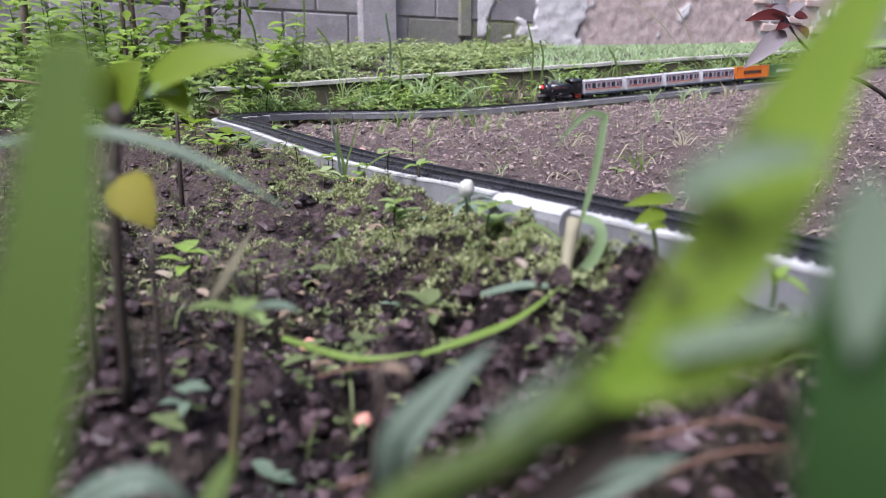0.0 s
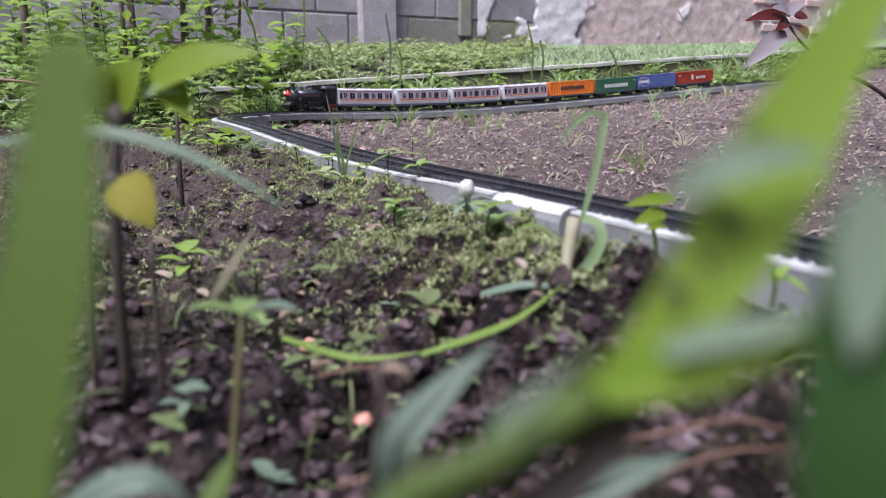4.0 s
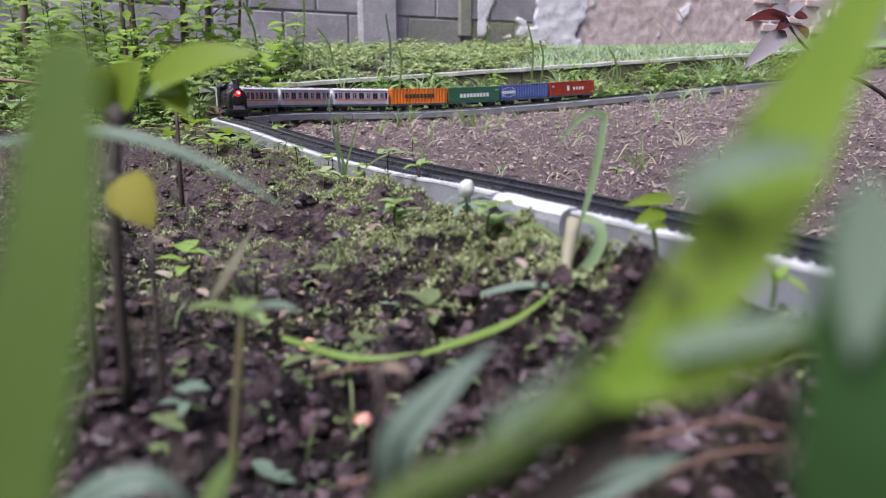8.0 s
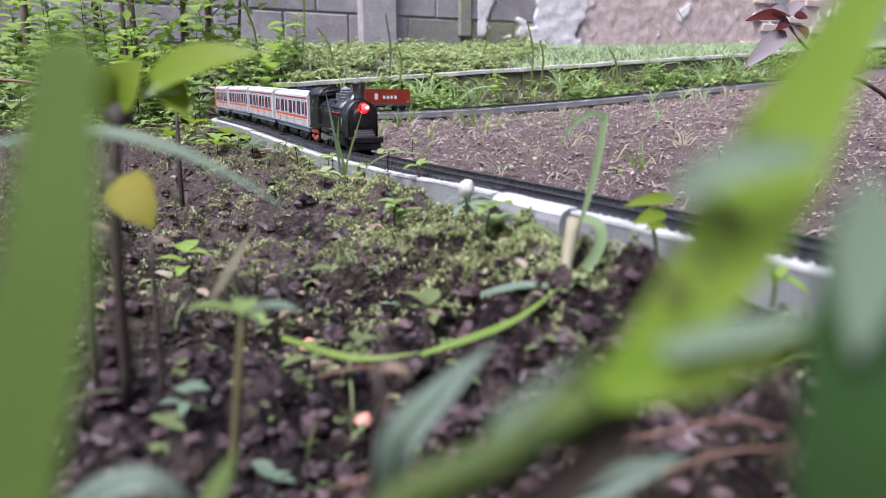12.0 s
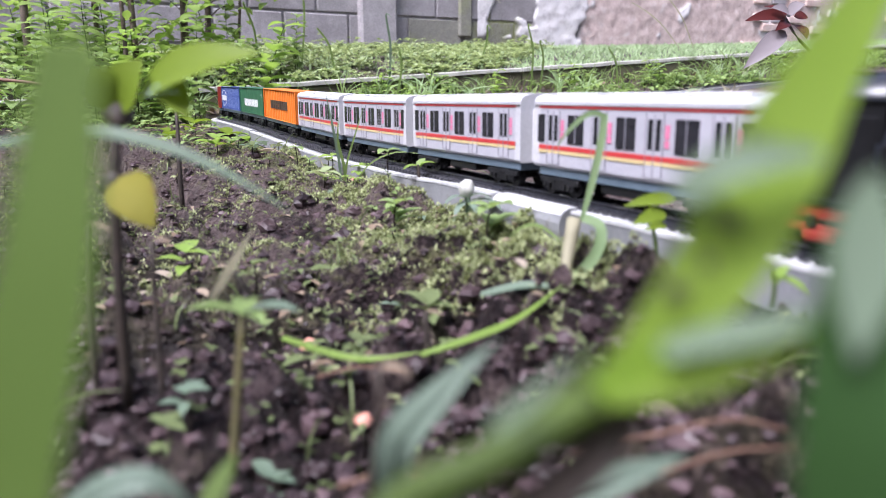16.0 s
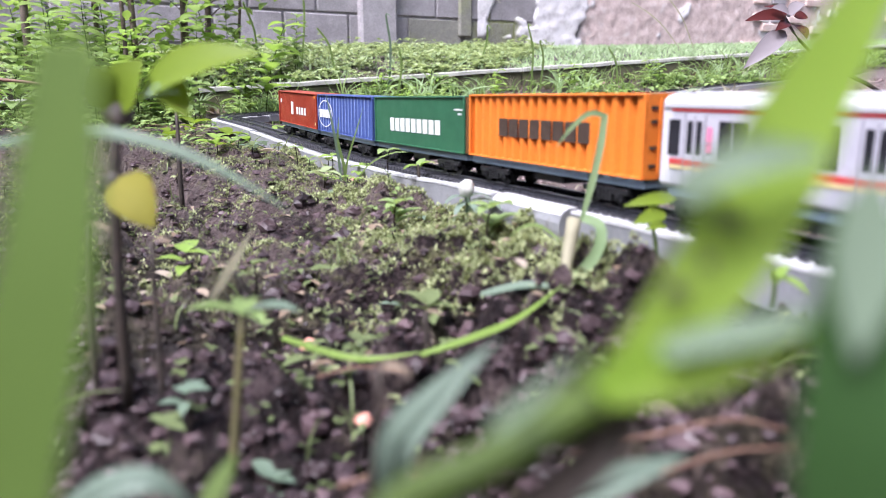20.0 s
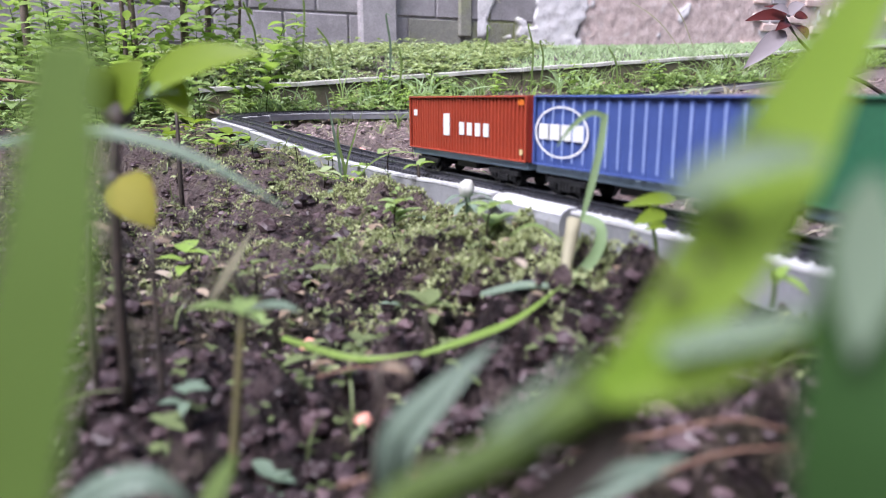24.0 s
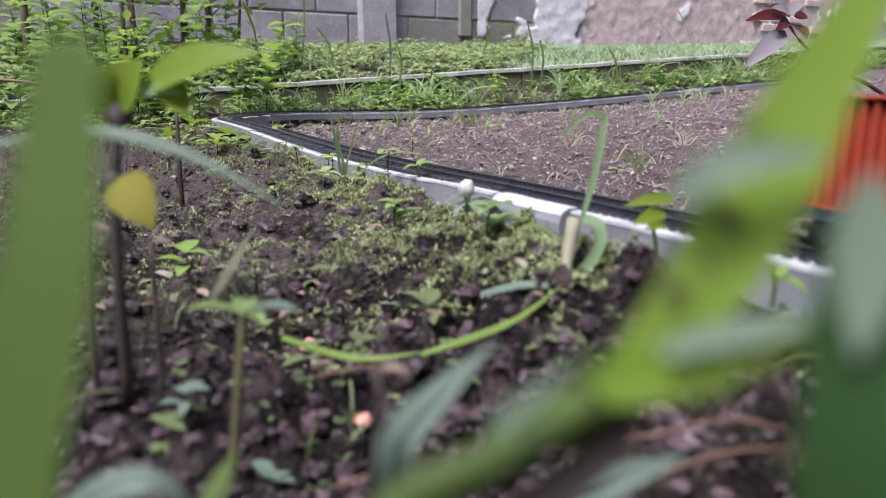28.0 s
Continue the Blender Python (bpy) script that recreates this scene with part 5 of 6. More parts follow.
def scatter_straw():
    V, F = [], []
    n = 0
    while n < 1500:
        y = 0.4 + 1.9 * random.random()
        x = rnd(-0.4, 1.3)
        if track_gap(x, y) < 0.035 or uw(x, y)[1] > FAR_W or near_line(x, y)[0] < 0.03:
            continue
        a, ln, h = rnd(0, 6.28), rnd(0.010, 0.040), rnd(0.001, 0.010)
        p = [(x + ln * f * math.cos(a + f), y + ln * f * math.sin(a + f)) for f in (0, 0.5, 1)]
        blade_shape(V, F, [(q[0], q[1], ground_z(*q) + 0.001 + h * k) for q, k in zip(p, (0, 1, 0.4))], rnd(0.0008, 0.0018), n=4, facing=(0, -0.5, 1))
        n += 1
    stuff("straw", "pale dry straw strands on the bare soil", "straw", V, F, DRY)


def scatter_lawn():
    V, F = [], []
    n = 0
    while n < 13000:
        w = KERB_W + 0.03 + (WALL_W - KERB_W - 0.05) * random.random() ** 1.25
        u = rnd(-0.6, 6.2)
        x, y = xy(u, w)
        if abs(x) > 0.66 * y + 0.1:
            continue
        green = u / w > 0.66 + 0.12 * noise.noise(Vector((u * 3, w * 3, 1.0)))
        if not green and random.random() < 0.70:
            continue
        h = rnd(0.018, 0.05) * (1.0 if green else 1.3)
        blade_shape(V, F, blade_run((x, y, soft_ground(x, y) - 0.004), h, rnd(0, 6.28), rnd(0.2, 0.9), 2), rnd(0.003, 0.006), n=2, fold=0.1)
        n += 1
    stuff("lawn", "short bright green grass on the raised bank", "grass", V, F, LAWN)
    V, F = [], []
    n = 0
    while n < 5600:
        w = KERB_W + 0.03 + 1.9 * random.random() ** 1.2
        u = rnd(-1.2, 3.1)
        x, y = xy(u, w)
        if abs(x) > 0.66 * y + 0.1 or u / w > 0.68 + 0.16 * noise.noise(Vector((u * 4, w * 4, 12.0))) or noise.noise(Vector((u * 5, w * 5, 8.0))) < -0.02 + 0.3 * (random.random() - 0.5):
            continue
        z = soft_ground(x, y)
        h = rnd(0.004, 0.030) + 0.11 * max(0.0, noise.noise(Vector((u * 9, w * 9, 2.0)))) * random.random()
        for k in range(3):
            a, ln = rnd(0, 6.28), rnd(0.014, 0.032)
            leaf_shape(V, F, (x, y, z + h), (x + ln * math.cos(a), y + ln * math.sin(a), z + h + rnd(-0.006, 0.01)), ln * 0.7, n=3)
        n += 1
    stuff("ground_cover", "low leafy weeds covering the bank before the wall", "weeds", V, F, COVER)


def scatter_strip():
    """Weeds and grass between the far track and the kerb, and round the corner."""
    V, F = [], []
    n = 0
    while n < 1250:
        u, w = rnd(-0.9, 3.4), rnd(FAR_W + 0.045, KERB_W - 0.005)
        x, y = xy(u, w)
        if abs(x) > 0.66 * y + 0.1 or track_gap(x, y) < 0.045:
            continue
        clump = noise.noise(Vector((u * 7, w * 7, 2.0)))
        if random.random() > 0.12 + 1.6 * clump:
            continue
        z = soft_ground(x, y)
        h = rnd(0.004, 0.045) * (0.6 + max(0, clump) * 2) * (1.5 if u < 0.4 else 1)
        for k in range(random.choice((3, 4, 5))):
            a, ln = rnd(0, 6.28), rnd(0.012, 0.034)
            zz = z + h * rnd(0.4, 1.0)
            leaf_shape(V, F, (x, y, zz), (x + ln * math.cos(a), y + ln * math.sin(a), zz + rnd(-0.010, 0.010)), ln * rnd(0.5, 0.8), n=3)
        n += 1
    stuff("weeds", "clumps of leafy weeds between the track and the kerb", "weeds", V, F, WEED)
    V, F = [], []
    n = 0
    while n < 520:
        u, w = rnd(-0.8, 3.4), rnd(FAR_W + 0.04, KERB_W)
        x, y = xy(u, w)
        if abs(x) > 0.66 * y + 0.1 or track_gap(x, y) < 0.045:
            continue
        z = soft_ground(x, y)
        blade_shape(V, F, blade_run((x, y, z - 0.002), rnd(0.03, 0.12), rnd(0, 6.28), rnd(0.2, 1.1)), rnd(0.002, 0.0045), n=4)
        n += 1
    stuff("grass", "thin green grass between the track and the kerb", "grass", V, F, GRASS)
    V, F = [], []
    n = 0
    while n < 420:
        u, w = rnd(0.3, 3.0), rnd(FAR_W + 0.04, KERB_W)
        x, y = xy(u, w)
        if track_gap(x, y) < 0.045:
            continue
        z = soft_ground(x, y)
        a, ln = rnd(0, 6.28), rnd(0.01, 0.05)
        leaf_shape(V, F, (x, y, z + 0.004), (x + ln * math.cos(a), y + ln * math.sin(a), z + rnd(0.004, 0.02)), ln * 0.3, n=4)
        n += 1
    stuff("leaf_litter", "dead leaves lying along the kerb", "leaf litter", V, F, LITTER)
    # round the outside of the corner: fallen leaves, dead stalks and weeds
    V, F, n = [], [], 0
    A, B = [], []
    while n < 1500:
        x, y = rnd(-1.5, -0.15), rnd(0.9, 2.1)
        off, along = near_line(x, y)
        u, w = uw(x, y)
        if abs(x) > 0.68 * y + 0.05 or track_gap(x, y) < 0.045 or math.hypot(x - ARC_MID.x, y - ARC_MID.y) < ARC_R and y > 1.2 or off > 0:
            continue
        z = ground_z(x, y)
        if random.random() < 0.78:
            a, ln = rnd(0, 6.28), rnd(0.008, 0.022)
            leaf_shape(A, B, (x, y, z + 0.003), (x + ln * math.cos(a), y + ln * math.sin(a), z + rnd(0.0, 0.008)), ln * 0.5, n=3)
        else:
            h = rnd(0.006, 0.04)
            for k in range(4):
                a, ln = rnd(0, 6.28), rnd(0.007, 0.018)
                leaf_shape(V, F, (x, y, z + h), (x + ln * math.cos(a), y + ln * math.sin(a), z + h + rnd(-0.006, 0.006)), ln * 0.65, n=3)
        n += 1
    stuff("weeds", "low weeds outside the corner of the track", "weeds", V, F, WEED)
    stuff("leaf_litter", "dead brown leaves outside the corner of the track", "leaf litter", A, B, LITTER)


scatter_soil()
scatter_clods()
scatter_moss()
scatter_litter()
scatter_shoots()
scatter_straw()
scatter_lawn()
scatter_strip()


# ---- countable sprouts, tufts and weeds ----
def make_sprout(leaves, h, size, material, stem_mat=STEM):
    p = plant("sprout", "small green seedling sprouting from the damp soil", "seedling", group="seedlings")
    leaf_part(p, "stem", tube_shape, stem_mat, [(0, 0, -0.004), (h * 0.08, 0, h * 0.5), (0, h * 0.05, h)], 0.0006, 0.0004, n=4, sides=5)
    for k in range(leaves):
        a = 6.28 * k / leaves + rnd(-0.4, 0.4)
        z = h * (1 if k < 3 else rnd(0.5, 0.8))
        ln = size * rnd(0.75, 1.2)
        leaf_part(p, "leaf", leaf_shape, material, (0, 0, z), (ln * math.cos(a), ln * math.sin(a), z + ln * rnd(-0.25, 0.4)), ln * rnd(0.5, 0.75), n=5)
    return p


def make_tuft(blades, h, width, material, name="grass_tuft", label="tuft of green grass growing from the soil", lean=(0.2, 1.0)):
    p = plant(name, label, "grass", group="grass tufts")
    for k in range(blades):
        leaf_part(p, "blade", blade_shape, material, blade_run((rnd(-0.004, 0.004), rnd(-0.004, 0.004), -0.004), h * rnd(0.5, 1.1), rnd(0, 6.28), rnd(*lean)), width * rnd(0.7, 1.2), n=6, facing=(rnd(-0.6, 0.6), -1, 0.4))
    return p


def make_weed(h, leaves, size, material):
    p = plant("weed", "leafy green weed with a thin stem", "weed", group="leafy weeds")
    top = (rnd(-0.2, 0.2) * h, rnd(-0.2, 0.2) * h, h)
    mid = (top[0] * 0.3, top[1] * 0.3, h * 0.5)
    leaf_part(p, "stem", tube_shape, GREENSTEM, [(0, 0, -0.006), mid, top], 0.0013, 0.0006, n=5, sides=5)
    for k in range(leaves):
        f = 0.3 + 0.7 * k / max(1, leaves - 1)
        a = 2.4 * k + rnd(-0.3, 0.3)
        r = Vector((top[0] * f * f, top[1] * f * f, h * f))
        ln = size * rnd(0.7, 1.2) * (1.15 - 0.4 * f)
        leaf_part(p, "leaf", leaf_shape, material, r, r + Vector((ln * math.cos(a), ln * math.sin(a), ln * rnd(-0.3, 0.35))), ln * rnd(0.45, 0.65), n=5)
    return p


def strew(kinds, count, place, sink=0.0, scale=(0.7, 1.3)):
    """Copies of the given plants on the ground."""
    made, tries = 0, 0
    used = set()
    while made < count and tries < 20000:
        tries += 1
        q = place()
        if q is None:
            continue
        x, y = q
        if math.hypot(x - 0.0135, y - 0.40) < 0.035 or math.hypot(x - 0.05, y - 0.28) < 0.03:
            continue
        src = kinds[made % len(kinds)]
        m = Matrix.Translation((x, y, ground_z(x, y) - sink)) @ Matrix.Rotation(rnd(0, 6.28), 4, "Z")
        s = rnd(*scale)
        if src.name not in used:
            used.add(src.name)
            src.scale = (s, s, s)
            src.matrix_basis = m @ Matrix.Diagonal((s, s, s, 1))
        else:
            keep = src.scale.copy()
            src.scale = (s, s, s)
            copy_thing(src, m)
            src.scale = keep
        made += 1


def in_foreground():
    y = 0.19 + 0.75 * random.random() ** 1.3
    x = rnd(-0.66, 0.4) * (0.15 + y)
    off, along = near_line(x, y)
    return (x, y) if -0.6 < off < -0.04 else None


def by_the_beam():
    s, o = rnd(0.65, 1.75), rnd(0.036, 0.075)
    p = beside(s, -o)
    return p.x, p.y


def inside_plain():
    u, w = rnd(0.34, 2.3), rnd(0.35, FAR_W - 0.06)
    x, y = xy(u, w)
    return (x, y) if abs(x) < 0.62 * y and y > 0.3 and track_gap(x, y) > 0.05 and math.hypot(x - 0.8, y) > 0.0 else None


def inside_corner():
    u, w = rnd(0.36, 1.15), rnd(1.15, FAR_W - 0.05)
    x, y = xy(u, w)
    return (x, y) if track_gap(x, y) > 0.045 and math.hypot(x - ARC_MID.x, y - ARC_MID.y) < 0.75 else None


def along_kerb():
    u, w = rnd(0.0, 3.0), rnd(FAR_W + 0.09, KERB_W - 0.01)
    return xy(u, w)


def left_back():
    x, y = rnd(-1.35, -0.45), rnd(1.45, 2.3)
    return (x, y) if abs(x) < 0.68 * y and track_gap(x, y) > 0.08 else None


strew([make_sprout(4, 0.008, 0.007, MUTED), make_sprout(5, 0.012, 0.008, MUTED), make_sprout(5, 0.006, 0.006, MOSS), make_sprout(6, 0.014, 0.007, MUTED), make_sprout(3, 0.005, 0.006, PALE), make_sprout(7, 0.010, 0.006, MUTED)], 130, in_foreground, scale=(0.5, 1.2))
strew([make_sprout(4, 0.012, 0.010, LIME), make_sprout(5, 0.018, 0.012, WEED), make_sprout(3, 0.020, 0.012, WEED)], 20, by_the_beam, scale=(0.4, 1.2))
strew([make_sprout(3, 0.016, 0.009, WEED), make_sprout(2, 0.022, 0.007, LIME), make_sprout(4, 0.010, 0.010, WEED)], 46, inside_plain)
strew([make_tuft(7, 0.03, 0.0012, GRASS), make_tuft(9, 0.04, 0.0014, LAWN), make_tuft(8, 0.04, 0.0011, DRY, label="dry yellowish grass tuft on the bare soil")], 26, inside_plain)
strew([make_tuft(8, 0.06, 0.0024, GRASS), make_tuft(6, 0.04, 0.0018, DRY, label="dry yellowish grass tuft on the bare soil")], 26, inside_corner)
strew([make_tuft(8, 0.11, 0.0050, LAWN), make_tuft(10, 0.085, 0.0042, LAWN), make_tuft(7, 0.14, 0.0038, GRASS), make_tuft(6, 0.10, 0.0030, DRY, label="dry yellowish grass tuft below the kerb")], 84, along_kerb)
strew([make_weed(0.06, 9, 0.034, WEED), make_weed(0.085, 11, 0.036, LIME), make_weed(0.05, 8, 0.03, WEED)], 46, along_kerb)
strew([make_weed(0.10, 14, 0.045, WEED), make_weed(0.16, 18, 0.05, LIME), make_weed(0.22, 22, 0.05, WEED)], 60, left_back, scale=(0.7, 1.5))


for spot in ((0.175, 0.98), (0.20, 0.72), (0.32, 0.95), (-0.12, 1.45), (0.02, 1.6), (0.45, 1.5), (0.42, 0.8)):
    g = make_tuft(14, 0.045, 0.0012, random.choice((GRASS, DRY, LAWN)))
    g.location = (*spot, ground_z(*spot))
    g.scale = (1.1, 1.1, 1.1)


for spot in ((0.70, 2.10), (0.78, 2.16), (0.86, 2.19), (0.90, 2.24), (0.74, 2.12), (0.60, 2.07)):
    g = make_tuft(12, 0.07, 0.0030, random.choice((DRY, DRY, LAWN)), label="dry pale grass tuft beside the far track")
    g.location = (*spot, ground_z(*spot))


# ---- saplings at the back ----
def make_sapling(px, py, r, lean, h=1.1, leaves=75, leaf_from=0.05):
    z = ground_z(px, py)
    t = tagged(new("sapling"), "thin brown sapling trunk among green weeds", "sapling", "saplings before the wall")
    t.location = (px, py, z)
    leaf_part(t, "trunk", tube_shape, BARK, [(px, py, z - 0.03), (px + lean * 0.3 + rnd(-0.01, 0.01), py + rnd(-0.02, 0.02), z + h * 0.3), (px + lean * 0.7, py, z + h * 0.65), (px + lean, py, z + h)], r, r * 0.7, n=10, sides=9)
    for k in range(5):
        f = rnd(0.1, 0.5)
        a = rnd(0, 6.28)
        b = (px + lean * f, py, z + h * f)
        ln = rnd(0.08, 0.22)
        e = (b[0] + ln * math.cos(a), b[1] + ln * 0.5 * math.sin(a), b[2] + ln * rnd(0.3, 1.0))
        leaf_part(t, "branch", tube_shape, BARK, [b, ((b[0] + e[0]) / 2, (b[1] + e[1]) / 2, (b[2] + e[2]) / 2 + 0.01), e], r * 0.28, r * 0.12, n=4, sides=5)
    V, F = [], []
    for k in range(leaves):
        f = leaf_from + rnd(0, 0.55)
        a, q = rnd(0, 6.28), rnd(0.02, 0.2)
        c = Vector((px + lean * f + q * math.cos(a), py + q * math.sin(a), z + h * f))
        ln = rnd(0.025, 0.06)
        d = Vector((rnd(-1, 1), rnd(-1, 1), rnd(-0.6, 0.5))).normalized() * ln
        leaf_shape(V, F, c - t.location, c + d - t.location, ln * 0.6, n=4)
    part("crown", mesh_of("crown", V, F, LIME), LIME, t, "scattered small green leaves")


for x, d, r, lean in ((75, 2.0, 0.011, 0.06), (190, 2.25, 0.009, 0.03), (243, 1.95, 0.006, 0.02), (262, 2.0, 0.009, -0.02), (338, 2.15, 0.008, 0.04), (352, 2.2, 0.006, -0.03), (380, 2.3, 0.010, 0.05), (205, 2.3, 0.006, -0.06), (430, 2.35, 0.005, 0.09)):
    make_sapling((x - 784) / 1247 * d, d, r, lean)


# ---- plants close to the camera ----
def near_blade(pts, width, material, label, rib=True, **k):
    p = plant("grass_plant", label, "grass", at=pts[0])
    leaf_part(p, "blade", blade_shape, material, pts, width, n=16, **k)
    if not rib:
        return p
    q = [(x, y - 0.0003, z) for x, y, z in pts]
    leaf_part(p, "midrib", tube_shape, material, q, width * 0.06, width * 0.03, n=16, sides=5)
    return p


near_blade([(-0.0370, 0.0400, 0.0150), (-0.0272, 0.0330, 0.0695), (-0.0259, 0.0366, 0.0864), (-0.0247, 0.0391, 0.0940), (-0.0239, 0.0418, 0.1010), (-0.0241, 0.0446, 0.1069), (-0.0244, 0.0476, 0.1132)], 0.0067, STRAP, "wide green strap leaf standing upright", rib=False, taper=0.45, base=0.95, fold=0.03)
near_blade([(-0.0991, 0.1511, 0.0980), (-0.0847, 0.1516, 0.1006), (-0.0726, 0.1518, 0.1013), (-0.0582, 0.1511, 0.0980), (-0.0450, 0.1497, 0.0922), (-0.0305, 0.1478, 0.0836)], 0.0036, PALE, "long pale arching grass blade", facing=(0, -1, 0.9))
near_blade([(-0.0079, 0.0939, 0.0492), (-0.0067, 0.0914, 0.0607), (-0.0011, 0.0910, 0.0682), (0.0075, 0.0928, 0.0759)], 0.0066, SILVERY, "pale bluish-green leaf on the soil", facing=(0.2, -0.8, 0.9))
near_blade([(0.0181, 0.0898, 0.0537), (0.0233, 0.0885, 0.0571), (0.0343, 0.0893, 0.0606)], 0.0052, SILVERY, "pale bluish-green leaf on the soil", facing=(0.3, -1, 0.6))
near_blade([(-0.0532, 0.0895, 0.0521), (-0.0467, 0.0883, 0.0562), (-0.0404, 0.0885, 0.0571), (-0.0356, 0.0896, 0.0529)], 0.0048, SILVERY, "pale bluish-green leaf on the soil", facing=(0.1, -1, 0.8))
near_blade([(-0.0348, 0.0888, 0.0490), (-0.0320, 0.0902, 0.0553), (-0.0292, 0.0912, 0.0599)], 0.0034, GRASS, "short green grass blade")
near_blade([(-0.0535, 0.2228, 0.0295), (-0.0386, 0.2123, 0.0287), (-0.0236, 0.2071, 0.0281), (-0.0042, 0.2076, 0.0305)], 0.0034, LIME, "bright green fallen grass blade", facing=(0, -0.6, 1))
near_blade([(-0.0070, 0.2121, 0.0276), (0.0084, 0.2160, 0.0315), (0.0256, 0.2242, 0.0361), (0.0439, 0.2414, 0.0439)], 0.0032, LIME, "bright green arching grass blade", facing=(0, -0.7, 1))
near_blade([(0.0138, 0.2499, 0.0364), (0.0298, 0.2459, 0.0412), (0.0449, 0.2408, 0.0412)], 0.0042, PALE, "pale grass blade lying over the soil", facing=(0, -0.7, 1))
near_blade([(-0.0656, 0.1920, 0.0521), (-0.0600, 0.1941, 0.0615), (-0.0528, 0.1967, 0.0732)], 0.0030, DRY, "yellowing grass blade over the soil")

bent = plant("bent_grass", "bent pale grass stalk with a folded green blade", "grass", at=(0.0400, 0.2500, 0.0100))
leaf_part(bent, "stalk", tube_shape, DRY, [(0.0400, 0.2500, 0.0100), (0.0432, 0.2558, 0.0261), (0.0471, 0.2635, 0.0419), (0.0515, 0.2728, 0.0606)], 0.0013, 0.0030, n=10, label="dry straw-coloured stalk")
leaf_part(bent, "blade", blade_shape, HOOK, [(0.0548, 0.2756, 0.0592), (0.0592, 0.2806, 0.0725), (0.0633, 0.2861, 0.0878), (0.0656, 0.2910, 0.1004)], 0.0033, n=14, taper=0.15, base=0.5)
leaf_part(bent, "blade", blade_shape, HOOK, [(0.0660, 0.2908, 0.0995), (0.0594, 0.2891, 0.1009), (0.0514, 0.2848, 0.0957), (0.0443, 0.2809, 0.0873)], 0.0027, n=14, taper=1.0, base=0.9)
leaf_part(bent, "blade", blade_shape, HOOK, [(0.0554, 0.2769, 0.0607), (0.0613, 0.2702, 0.0579), (0.0580, 0.2610, 0.0492), (0.0454, 0.2524, 0.0383), (0.0301, 0.2446, 0.0266), (0.0134, 0.2401, 0.0202)], 0.0052, n=22, base=0.7)
leaf_part(bent, "blade", blade_shape, GRASS, [(0.0495, 0.2935, 0.0478), (0.0411, 0.2948, 0.0537), (0.0339, 0.2947, 0.0532), (0.0267, 0.2935, 0.0478)], 0.0016, n=10)

tuft = plant("grass_tuft", "slender grass tuft beside the track", "grass", at=(-0.0856, 0.5955, 0.0232))
leaf_part(tuft, "blade", blade_shape, PALE, [(-0.0856, 0.5955, 0.0232), (-0.0870, 0.5918, 0.0523), (-0.0907, 0.5879, 0.0805), (-0.0955, 0.5845, 0.1109)], 0.0030, n=10)
leaf_part(tuft, "blade", blade_shape, GRASS, [(-0.0837, 0.5955, 0.0232), (-0.0804, 0.5913, 0.0500), (-0.0725, 0.5864, 0.0737), (-0.0644, 0.5813, 0.0966)], 0.0020, n=10)
leaf_part(tuft, "blade", blade_shape, GRASS, [(-0.0827, 0.5955, 0.0232), (-0.0823, 0.5902, 0.0454), (-0.0865, 0.5853, 0.0692), (-0.0841, 0.5798, 0.0899)], 0.0030, n=10)
leaf_part(tuft, "blade", blade_shape, GRASS, [(-0.0763, 0.5756, 0.0261), (-0.0602, 0.5607, 0.0509), (-0.0370, 0.5531, 0.0627), (-0.0082, 0.5425, 0.0610)], 0.0014, n=12)
leaf_part(tuft, "blade", blade_shape, DRY, [(-0.0933, 0.5971, 0.0302), (-0.1005, 0.6002, 0.0443), (-0.1077, 0.6034, 0.0584)], 0.0014, n=6)

spr = plant("seedling", "seedling with round leaves beside the track beam", "seedling", at=(-0.0174, 0.5006, 0.0342))
leaf_part(spr, "stem", tube_shape, STEM, [(-0.0174, 0.5006, 0.0342), (-0.0168, 0.4980, 0.0455), (-0.0180, 0.5009, 0.0584)], 0.0016, 0.0012, n=5)
for a, b, w, m in (((-0.0180, 0.5008, 0.0580), (-0.0282, 0.4951, 0.0554), .006, LIME), ((-0.0180, 0.5008, 0.0580), (-0.0048, 0.5012, 0.0596), .006, LIME), ((-0.0176, 0.5002, 0.0553), (-0.0131, 0.5120, 0.0621), .006, WEED), ((-0.0176, 0.4989, 0.0494), (-0.0267, 0.4886, 0.0495), .0022, STEM), ((-0.0172, 0.4983, 0.0467), (-0.0086, 0.4876, 0.0449), .0022, STEM)):
    leaf_part(spr, "leaf", leaf_shape, m, a, b, w)

bud = plant("pale_bud_plant", "whitish plant with a round bud and drooping leaves", "plant", at=(0.0135, 0.3928, 0.0334))
leaf_part(bud, "stem", tube_shape, PALE, [(0.0135, 0.3928, 0.0334), (0.0141, 0.3952, 0.0443), (0.0135, 0.3973, 0.0537)], 0.0016, 0.0018, n=5)
bm = bmesh.new()
bmesh.ops.create_icosphere(bm, subdivisions=3, radius=0.0046)
for v in bm.verts:
    v.co += v.co.normalized() * 0.0008 * noise.noise(v.co * 400)
    v.co.z *= 1.15
part("bud", bm, surface("bud_white", (0.38, 0.38, 0.34), (0.5, 0.5, 0.45), 200, 0.6), bud, "round whitish bud", True, at=Matrix.Translation(Vector((0.0135, 0.3978, 0.0556)) - bud.location))
